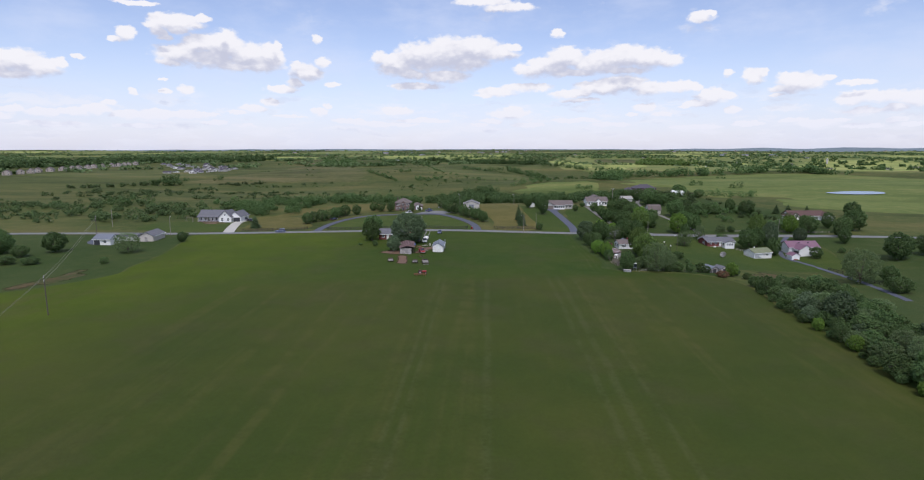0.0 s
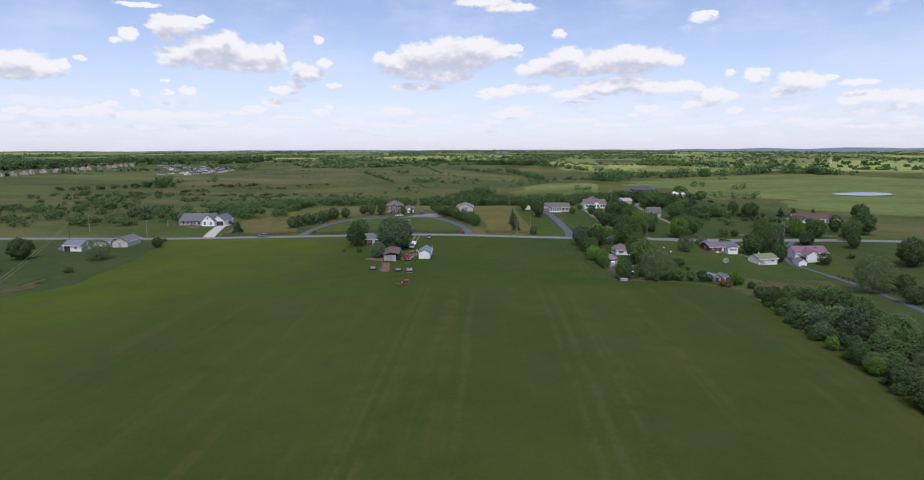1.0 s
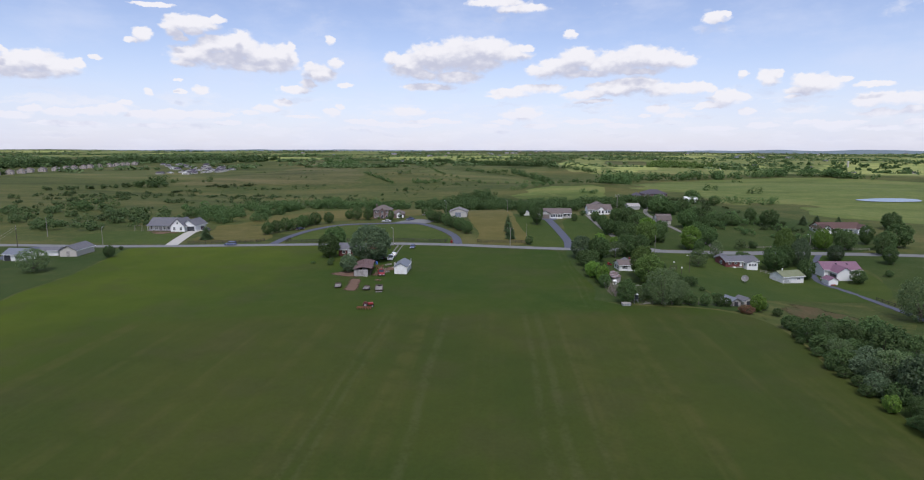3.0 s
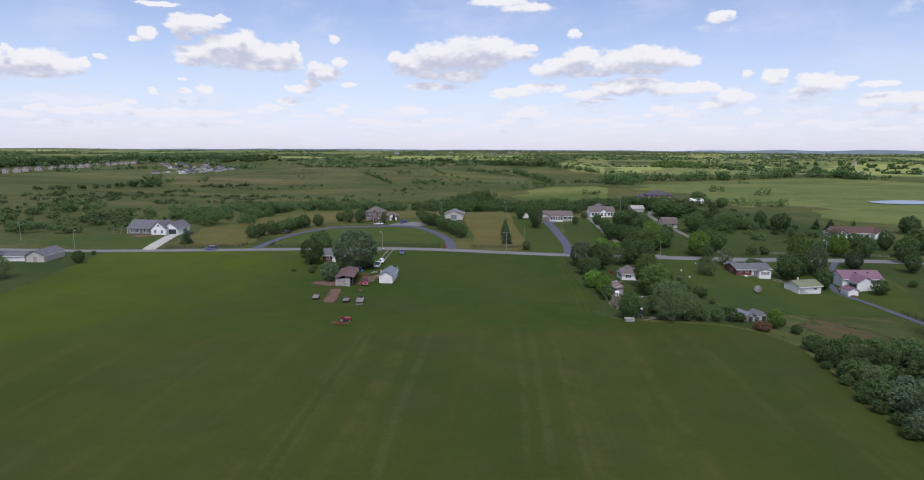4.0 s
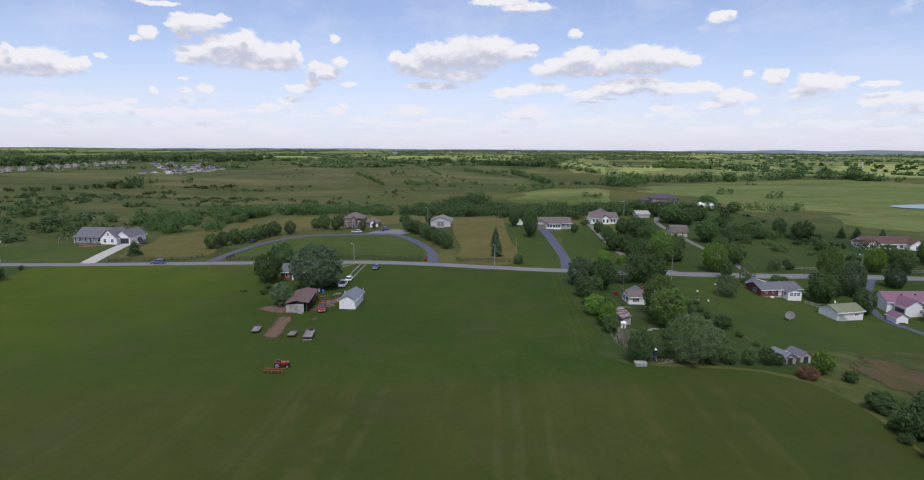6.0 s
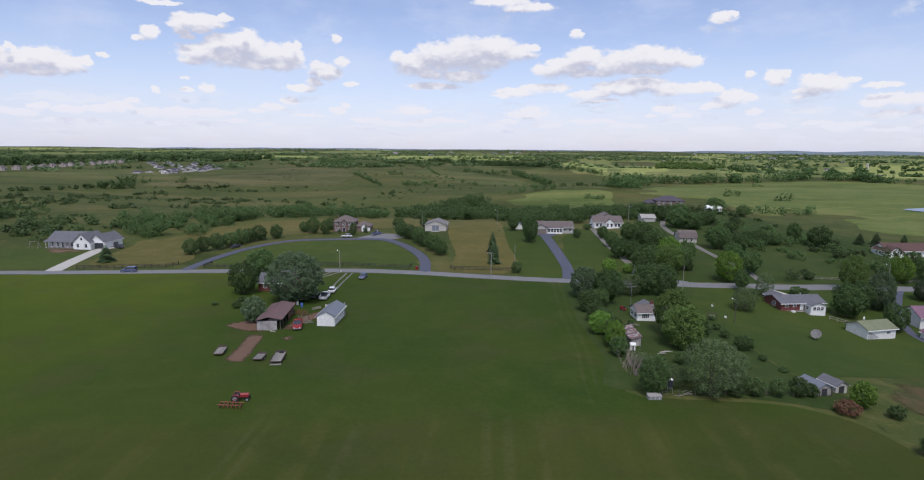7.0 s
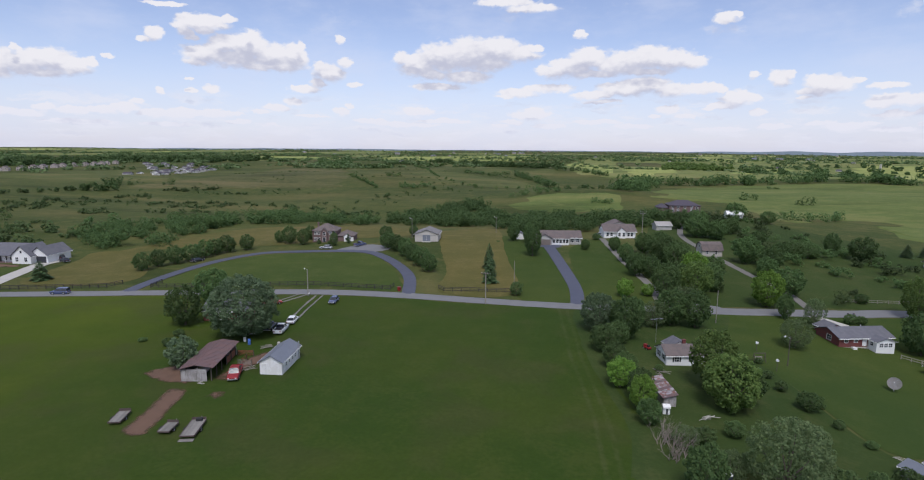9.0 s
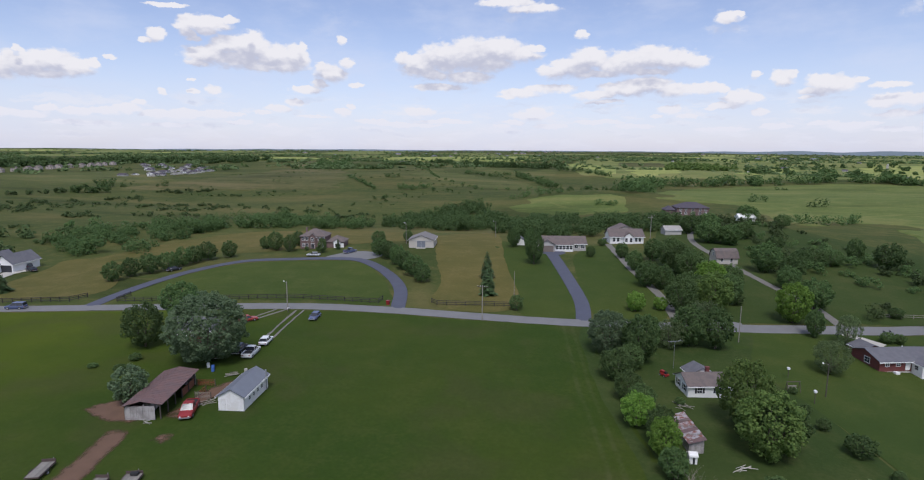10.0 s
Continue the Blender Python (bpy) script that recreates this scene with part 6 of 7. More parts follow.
woods("west_thicket", scatter(FAR_WEST, 9.0, 14, (6, 10), (2.6, 5.0), 0.5), leaf_scrub, "loose green thicket west of the new house", 260, 0.62, 35)
EAST = [(24, 285), (44, 288), (66, 300), (92, 306), (104, 330), (92, 372), (76, 420), (66, 470), (40, 485), (24, 470), (18, 430), (22, 380), (38, 352), (40, 330), (30, 310)]
GROVE = [s for s in scatter(EAST, 6.8, 3, (4, 9), (1.6, 5.2), 0.42) if abs(s[0] - np.interp(s[1], (288, 304, 321, 346, 380, 420), (50.5, 48.3, 42, 35, 28.5, 33))) > 5.5 and (s[0] > np.interp(s[1], (288, 304, 321, 346, 380, 420), (50.5, 48.3, 42, 35, 28.5, 33)) or s[3] < 3.2) and s[1] > 296]
for half, green in ((0, leaf_scrub), (1, leaf_dark)):
    woods("east_grove", GROVE[half::2], green, "loose grove of trees and scrub beside the gravel drive", 380, 0.5, 33 + half)
for x, y, p, w, h in ((78.6, 362.0, dark_tree, 6.4, 8.4), (85.6, 354.0, dark_tree, 9.6, 9.0), (44.6, 336.0, dark_tree, 10.0, 10.0), (50.5, 329.0, dark_tree, 7.5, 8.0), (46.5, 318.0, dark_tree, 7.0, 7.0),
                      (18.2, 327.0, soft_tree, 10.2, 9.2), (14.3, 285.6, soft_tree, 8.2, 9.8), (22.3, 289.8, tall_tree, 9.7, 10.0), (27.0, 296.9, soft_tree, 7.0, 8.3), (17.6, 273.5, feather_tree, 8.0, 7.0),
                      (34.4, 379.9, dark_tree, 12.0, 9.0), (41.5, 377.0, dark_tree, 9.0, 8.2), (7.2, 307.0, dark_tree, 6.6, 7.4), (3.4, 283.1, bright_bush, 4.8, 5.4), (10.9, 340.4, dark_tree, 7.0, 8.0), (26.0, 306.0, dark_tree, 7.0, 6.6),
                      (62.0, 349.0, soft_tree, 9.0, 6.5), (68.0, 352.0, soft_tree, 8.0, 6.0), (57.0, 345.0, dark_tree, 8.0, 6.5), (73.0, 430.0, soft_tree, 8.1, 6.6), (63.0, 455.0, dark_tree, 11.0, 8.6), (56.0, 372.0, dark_tree, 7.0, 5.5),
                      (30.0, 400.0, dark_tree, 9.5, 8.6), (38.0, 406.0, dark_tree, 11.0, 8.6), (49.0, 392.0, soft_tree, 9.0, 7.0)):
    grow(p, x, y, w, h)
# hedges and lines of trees on the slopes: course, spacing, depth, widths, heights, kind
TREE_LINES = (
    ([(-534, 1122), (-519, 1143), (-506, 1172), (-584, 1218), (-540, 1244)], 9, 14, (11, 16), (9, 12), 0),
    ([(-482, 1134), (-452, 1187), (-431, 1306)], 8, 7, (9, 13), (6, 9), 0),
    ([(-311, 781), (-280, 738), (-260, 712), (-231, 671)], 8, 2, (5, 8), (3.5, 5.5), 0),
    ([(-264, 788), (-254, 800)], 6, 3, (6, 9), (4, 6), 0),
    ([(-210, 684), (-193, 673), (-182, 693)], 6, 5, (7, 10), (4, 8), 0),
    ([(-170, 670), (-155, 676)], 9, 2, (4, 6), (3, 4), 0),
    ([(-370, 1196), (-291, 1024), (-211, 823), (-181, 773), (-161, 745), (-134, 698)], 20, 2, (5, 8), (3, 4.5), 0),
    ([(-207, 952), (-173, 923), (-148, 899), (-131, 919), (-100, 842), (-60, 726)], 9, 5, (8, 12), (6, 9), 0),
    ([(-125, 679), (-109, 682), (-89, 686), (-72, 696)], 9, 1.5, (4, 6), (4, 5.5), 0),
    ([(-195, 586), (-187, 586)], 5, 2, (5, 7), (3.5, 4.5), 0),
    ([(-423, 1511), (-286, 1369), (-149, 1074), (-94, 1069)], 14, 22, (13, 20), (10, 14), 0),
    ([(-76, 1006), (-49, 1000)], 9, 4, (9, 13), (6, 9), 0),
    ([(-37, 972), (-10, 929)], 9, 4, (9, 13), (6, 9), 0),
    ([(-78, 574), (-65, 586), (-54, 595), (-42, 600)], 7, 4, (6, 9), (5, 7), 0),
    ([(11, 612), (37, 784), (72, 793), (124, 798), (169, 814), (206, 829), (235, 829), (261, 824), (278, 788)], 9, 22, (11, 17), (9, 13), 0),
    ([(261, 812), (278, 788), (298, 775)], 8, 8, (8, 13), (6, 9), 0),
    ([(148, 736), (153, 735)], 5, 2, (5, 7), (3, 4.5), 0),
    ([(-50, 628), (-20, 634), (12, 615)], 6, 4, (6, 9), (3, 5), 0),
    ([(-10, 545), (-2, 540)], 4, 3, (6, 8), (4, 6), 0),
    ([(95, 587), (101, 589)], 4, 2, (6, 8), (5, 6), 0),
    ([(124, 556), (130, 556)], 4, 2, (6, 8), (6, 8), 0),
    ([(81, 453), (93, 458), (106, 467), (121, 480)], 3.5, 3, (5, 7), (5, 7), 0),
    ([(-508, 483), (-501, 505), (-493, 527), (-488, 557)], 7, 8, (8, 12), (4, 6.5), 1),
    ([(-489, 573), (-473, 566), (-463, 576)], 6, 10, (9, 13), (6, 9), 0),
    ([(-505, 619), (-491, 627)], 6, 6, (10, 14), (7, 10), 0),
    ([(-447, 446), (-423, 449), (-417, 470), (-412, 493), (-407, 518), (-399, 553)], 13, 16, (5, 9), (2.5, 4), 1),
    ([(-419, 605), (-400, 605), (-389, 629)], 8, 10, (6, 10), (3, 5.5), 1),
    ([(-457, 636), (-451, 641)], 5, 2, (7, 9), (6, 8), 0),
    ([(-350, 597), (-334, 603)], 6, 4, (6, 9), (2.5, 4), 1),
    ([(-331, 624), (-321, 635), (-303, 641)], 14, 2, (4, 6), (2, 3), 1),
    ([(-326, 344), (-314, 343), (-316, 352)], 7, 12, (7, 11), (5, 8), 0),
    ([(-278, 323), (-263, 325), (-253, 331), (-244, 339)], 8, 10, (7, 11), (4, 7), 1),
    ([(-260, 359), (-252, 364)], 7, 5, (7, 10), (4, 6), 0),
    ([(-262, 295), (-259, 300), (-243, 295), (-237, 297)], 8, 8, (6, 10), (4, 6), 1),
)
for k, (pts, gap, deep, w, h, kind) in enumerate(TREE_LINES):
    rl = random.Random(100 + k)
    spots = []
    for q in smooth_line(pts, gap):
        near = 1 + (deep > 9)
        for _ in range(near):
            m = rl.uniform(0.7, 1.15)
            spots.append((q.x + rl.uniform(-0.5, 0.5) * deep, q.y + rl.uniform(-0.8, 0.8) * deep, rl.uniform(*w) * m, rl.uniform(*h) * m))
    woods("tree_line", spots, leaf_scrub if kind else leaf_dark, "line of trees and shrubs across the rolling pasture", 130, 0.95, 140 + k)
# wooded distance, thicker towards the horizon
rr = random.Random(77)
belt = []
while len(belt) < 9000:
    a = radians(rr.uniform(-66, 46))
    d = rr.uniform(1050, 1050 + 3750 * rr.random() ** 0.75)
    x, y = d * math.sin(a), 60 + d * math.cos(a)
    # woods drawn out across the view, broken by hedgerows
    k = noise.noise((x / 260.0, y / 130.0, 1.0)) + 0.5 * noise.noise((x / 85.0, y / 55.0, 5.0))
    hedge = abs(noise.noise((x / 330.0, y / 190.0, 9.0))) < 0.028
    if y < 1750 and -700 < x < 1000 and not (k > 0.30 or hedge):
        continue
    if any(abs(x - sum(p[0] for p in q) / 4) < 110 and abs(y - sum(p[1] for p in q) / 4) < 150 for q in FIELDS):
        continue
    if any(abs(x - cx) < rx and abs(y - cy) < ry for cx, cy, rx, ry in ((-20, 1250, 110, 380), (80, 1250, 70, 420), (200, 1180, 60, 240), (290, 1240, 60, 330), (520, 1200, 210, 380), (-800, 970, 240, 240))) and not (hedge and rr.random() < 0.5):
        continue
    if hedge or k > 0.20 - 0.16 * min(1, (d - 1000) / 2400) - (0.22 if a < radians(-33) else 0):
        belt.append((x, y, rr.uniform(8, 17), rr.uniform(4.5, 9.0)))
for part_no, green in enumerate((leaf_far, leaf_dark, leaf_far)):
    woods("far_woods", belt[part_no::3], green, "wooded countryside fading towards the horizon", 16, 2.6, 55 + 10 * part_no, up=1.2)


def far_ridge():
    """A low line of hills closing the horizon, its blue-grey a painted haze."""
    verts, faces = [], []
    for i in range(241):
        az = -70 + 120 * i / 240
        a = radians(az)
        x, y = 4650 * math.sin(a), 60 + 4650 * math.cos(a)
        east = max(0.0, min(1.0, (az - 6) / 9)) * 13
        top = 29.0 + 4.0 * noise.noise((az * 0.25, 0.5, 0)) + 2.0 * noise.noise((az * 1.3, 2.5, 0)) + east * (0.7 + 0.6 * noise.noise((az * 0.3, 7.0, 0)))
        top -= 9 * max(0, -az - 30) / 22
        for back, z in ((0, -10), (60, top - 3), (110, top), (230, -10)):
            verts.append((x + back * math.sin(a), y + back * math.cos(a), z))
        if i:
            faces += [((i - 1) * 4 + k, i * 4 + k, i * 4 + k + 1, (i - 1) * 4 + k + 1) for k in range(3)]
    tagged(mesh_object("backdrop", verts, faces, hazy_hill, True), "low wooded hills along the horizon, coloured blue-grey for haze", "hills", kind="structure")


far_ridge()
# pale barns and roofs scattered over the far country
hamlet = far_house("house", -60, 2450, 8, 16, 22, 4.6, beige_siding, roof_slate, "long pale building far off near the horizon", "far buildings", 0.2)
rb = random.Random(9)
for k in range(34):
    a, d = radians(rb.choice((rb.uniform(-30, 26), rb.gauss(-11, 3), rb.gauss(10, 5)))), rb.uniform(2300, 4300)
    x, y = d * math.sin(a), 60 + d * math.cos(a)
    copy_thing(hamlet, pose(x, y, gz(x, y), 0, 0, rb.uniform(0, 180)) @ Matrix.Diagonal((rb.uniform(0.6, 1.1), rb.uniform(0.6, 1.3), rb.uniform(0.7, 1.3), 1)))

BEHIND = [(-990, 760), (-1035, 900), (-1040, 1010), (-1050, 1150), (-1010, 1230), (-900, 1215), (-820, 1200), (-790, 1270), (-860, 1480), (-1010, 1480), (-1220, 1400), (-1280, 1150), (-1180, 820)]
woods("far_woods", scatter(BEHIND, 17, 8, (11, 19), (8, 13), 0.8), leaf_dark, "dark wood behind the estate row", 60, 2.0, 56)
# lime leaves put this wood's sunlight into its colour
SUNNY = [(100, 1300), (215, 1330), (240, 1430), (210, 1580), (140, 1600), (110, 1450)]
woods("far_woods", scatter(SUNNY, 15, 9, (10, 16), (6, 10), 0.8), leaf_lime, "lime green wood between far fields, coloured as if sunlit", 60, 2.0, 57)
SPOTS = [(x, y, w, h) for x, y, w, h in scatter([(300, 800), (700, 800), (1000, 1200), (760, 1650), (330, 1600), (150, 900)], 62, 10, (9, 17), (6, 11))]
woods("field_trees", SPOTS, leaf_dark, "single trees standing about the sun-painted fields", 70, 1.8, 58)
SLOPES = [(-560, 560), (-420, 440), (-300, 400), (-210, 440), (-100, 600), (-60, 800), (-120, 1000), (-300, 1200), (-480, 1150), (-600, 800)]
clumped = [q for q in scatter(SLOPES, 15, 12, (1.6, 4.5), (1.0, 2.6)) if noise.noise((q[0] / 70.0, q[1] / 45.0, 2.0)) > 0.22]
woods("scrub", clumped, leaf_scrub, "low scrub scattered over the pasture slopes", 26, 1.9, 59, "scrub")
WEEDS = [(-420, 300), (-240, 340), (-215, 440), (-150, 450), (-140, 520), (-260, 540), (-420, 470), (-520, 400)]
woods("scrub", [q for q in scatter(WEEDS, 9, 13, (3, 7), (1.6, 3.4)) if noise.noise((q[0] / 50.0, q[1] / 30.0, 4.0)) > 0.02], leaf_scrub, "tangled low scrub in the hollow", 60, 1.3, 60, "scrub")


# ---- vehicles ----
def wheel(parent, x, y, r, w):
    t = part("wheel", one_rod((x - w / 2, y, r), (x + w / 2, y, r), r, r, 14), tyre_black, parent)
    part("rim", one_rod((x - w / 2 - 0.01, y, r), (x + w / 2 + 0.01, y, r), r * 0.58, r * 0.58, 10), steel, t)


def loft(bm, sections):
    """A closed skin over outlines of equal count, one after another."""
    rings = [[bm.verts.new(c) for c in s] for s in sections]
    n = len(rings[0])
    for a, b in zip(rings, rings[1:]):
        for i in range(n):
            bm.faces.new((a[i], a[(i + 1) % n], b[(i + 1) % n], b[i]))
    bm.faces.new(rings[0][::-1])
    bm.faces.new(rings[-1])
    return bm


def body_section(y, w, z0, z1, tuck=0.08):
    return [(-w + tuck, y, z0), (w - tuck, y, z0), (w, y, z0 + 0.2), (w, y, z1 - 0.15), (w - tuck * 1.5, y, z1), (-w + tuck * 1.5, y, z1), (-w, y, z1 - 0.15), (-w, y, z0 + 0.2)]


def car(name, x, y, rot, paint, label, kind="sedan", group=""):
    """A car whose nose points along its +y. kind: sedan, van (tall), or pickup."""
    o = thing(name, x, y, rot, label, "car", group, 0.07)
    tall, L, W = {"sedan": (1.45, 4.7, 0.89), "van": (1.75, 4.7, 0.93), "pickup": (1.8, 5.4, 0.97)}[kind]
    h, b = L / 2, (0.86 if kind == "sedan" else 1.02)
    body = bmesh.new()
    loft(body, [body_section(-h, W * 0.88, 0.38, b * 0.92), body_section(-h + 0.3, W, 0.26, b), body_section(0, W, 0.24, b), body_section(h - 1.2, W, 0.24, b * 0.98), body_section(h - 0.25, W * 0.96, 0.26, b * 0.86), body_section(h, W * 0.82, 0.36, b * 0.74)])
    part("body", body, paint, o)
    y0, y1 = {"sedan": (-1.75, 1.05), "van": (-2.2, 1.1), "pickup": (-0.55, 1.25)}[kind]
    slope = 0.15 if kind == "van" else 0.55

    def cab(e, z, yy, inset):
        return [(-W + inset, yy, z), (W - inset, yy, z)]
    glass, roof = bmesh.new(), bmesh.new()
    lo, hi = W - 0.08, W - 0.24
    v = [glass.verts.new(c) for c in ((-lo, y0, b - 0.02), (lo, y0, b - 0.02), (lo, y1, b - 0.02), (-lo, y1, b - 0.02), (-hi, y0 + slope * (0.6 if kind != "pickup" else 0.2), tall - 0.06), (hi, y0 + slope * (0.6 if kind != "pickup" else 0.2), tall - 0.06), (hi, y1 - 0.75, tall - 0.06), (-hi, y1 - 0.75, tall - 0.06))]
    for nm, q in (("rear_window", (0, 1, 5, 4)), ("side_window", (1, 2, 6, 5)), ("windscreen", (2, 3, 7, 6)), ("side_window", (3, 0, 4, 7))):
        outer = [v[i].co.copy() for i in q]
        mid = Vector((0, (y0 + y1) / 2, (b + tall) / 2))
        pane = bmesh.new()
        loft(pane, [outer, [c + (mid - c) * 0.05 for c in outer]])
        part(nm, pane, pane_dark, o)
    glass.free()
    loft(roof, [[(-hi - 0.02, yy, tall - 0.07), (hi + 0.02, yy, tall - 0.07), (hi - 0.08, yy, tall), (-hi + 0.08, yy, tall)] for yy in (y0 + slope * (0.6 if kind != "pickup" else 0.2) - 0.04, y1 - 0.71)])
    part("roof", roof, paint, o)
    for s in (-1, 1):
        for yy0, yy1, zt in ((y0 + 0.02, y0 + slope * 0.6 + 0.1, tall - 0.06), (y1 - 0.02, y1 - 0.77, tall - 0.06), ((y0 + y1) / 2, (y0 + y1) / 2 - 0.05, tall - 0.06)):
            part("pillar", one_rod((s * lo, yy0, b - 0.02), (s * hi, yy1, zt), 0.045, 0.04, 5), paint, o)
        for yy in (-h + 0.95, h - 0.95):
            wheel(o, s * (W - 0.1), yy, 0.34 if kind == "sedan" else 0.38, 0.22)
        part("headlight", one_box(min(s * 0.45, s * 0.72), max(s * 0.45, s * 0.72), h - 0.12, h + 0.01, b * 0.6, b * 0.72), white_paint, o)
        part("tail_light", one_box(min(s * 0.5, s * 0.76), max(s * 0.5, s * 0.76), -h - 0.01, -h + 0.1, b * 0.68, b * 0.86), red_paint, o)
        part("mirror", one_box(min(s * W, s * (W + 0.16)), max(s * W, s * (W + 0.16)), y1 - 0.35, y1 - 0.25, b + 0.02, b + 0.16), paint, o)
    if kind == "pickup":
        bed = bmesh.new()
        box(bed, -W + 0.12, W - 0.12, -h + 0.12, y0 - 0.1, b - 0.03, b + 0.01)
        part("bed", bed, tyre_black, o)
        for q in ((-W, -W + 0.1, -h, y0, b - 0.05, b + 0.12), (W - 0.1, W, -h, y0, b - 0.05, b + 0.12), (-W + 0.1, W - 0.1, -h, -h + 0.1, b - 0.05, b + 0.12)):
            part("bed_side", one_box(*q), paint, o)
    for yy, nm in ((h, "bumper"), (-h, "bumper")):
        part(nm, one_box(-W * 0.86, W * 0.86, yy - 0.08, yy + 0.06, 0.38, 0.56), steel, o)
    return o


car("car", -70.6, 239.0, 15, car_white, "white sedan parked on the gravel track")
car("pickup_truck", -69.4, 232.3, 14, car_white, "white pickup truck parked in the farmyard", "pickup")
car("van", -72.6, 233.2, 14, car_black, "black van with a pale roof in the farmyard", "van")
car("car", -69.3, 256.8, 190, car_blue, "slate-blue sedan parked on the grass verge")
car("car", -83.2, 250.8, 320, car_red, "dark red sedan parked beside the house")
car("pickup_truck", -63.6, 208.3, 206, red_paint, "bright red old pickup truck beside the barn", "pickup")
car("car", -75.5, 229.5, 55, car_black, "dark sedan parked under the big tree")
car("car", -138.0, 291.0, 345, car_black, "black sedan on the curved drive")
car("car", -104.8, 320.5, 104, car_silver, "silver sedan before the brick house")
car("pickup_truck", -94.2, 328.0, 340, car_blue, "dark blue pickup truck on the turning place", "pickup")
car("car", -5.0, 374.0, 20, car_silver, "silver car beside the white cottage")
car("van", -187.0, 282.5, 60, car_black, "black van before the new garage", "van")
car("car", -181.5, 279.0, 75, car_black, "dark car on the concrete drive")
car("van", -143.5, 244.4, 108, car_blue, "dark blue car on the country road", "van")


def trailer(x, y, rot, w, l, label, load=False):
    o = thing("trailer", x, y, rot, label, "trailer", "trailers in the grass")
    o.scale = (0.86, 0.86, 0.86)
    n = max(5, int(w / 0.24))
    for i in range(n):
        u = -w / 2 + w * i / n
        part("plank", one_box(u + 0.01, u + w / n - 0.01, -l / 2, l / 2, 0.62, 0.67), deck_wood, o)
    for s in (-1, 1):
        part("side_rail", one_box(s * w / 2 - 0.05, s * w / 2 + 0.05, -l / 2, l / 2, 0.5, 0.72), rail_dark, o)
        wheel(o, s * (w / 2 + 0.14), -0.3, 0.32, 0.2)
        part("fender", one_box(s * (w / 2 + 0.14) - 0.12, s * (w / 2 + 0.14) + 0.12, -0.75, 0.15, 0.68, 0.72), tyre_black, o)
        part("drawbar", one_rod((s * w * 0.4, l / 2, 0.55), (0, l / 2 + 1.3, 0.5), 0.05), rail_dark, o)
    part("end_rail", one_box(-w / 2, w / 2, -l / 2 - 0.08, -l / 2, 0.5, 0.7), rail_dark, o)
    part("head_board", one_box(-w / 2, w / 2, l / 2, l / 2 + 0.06, 0.5, 1.1), rail_dark, o)
    part("axle", one_rod((-w / 2 - 0.1, -0.3, 0.32), (w / 2 + 0.1, -0.3, 0.32), 0.05), rail_dark, o)
    part("jack", one_rod((0, l / 2 + 1.2, 0), (0, l / 2 + 1.2, 0.7), 0.04), steel, o)
    if load:
        part("ramp", one_box(-w / 2, w / 2, -l / 2 - 0.9, -l / 2 - 0.05, 0.1, 0.16), deck_wood, o)
        part("toolbox", one_box(-0.3, 0.7, l / 2 - 0.7, l / 2 - 0.15, 0.67, 1.1), tyre_black, o)


trailer(-69.6, 189.8, 22, 1.9, 4.2, "grey plank utility trailer with dark rusty rails")
trailer(-60.5, 189.0, 14, 1.9, 3.2, "small plank trailer with dark side rails")
trailer(-57.0, 189.8, 20, 2.3, 5.6, "long grey flatbed trailer with a ramp", True)


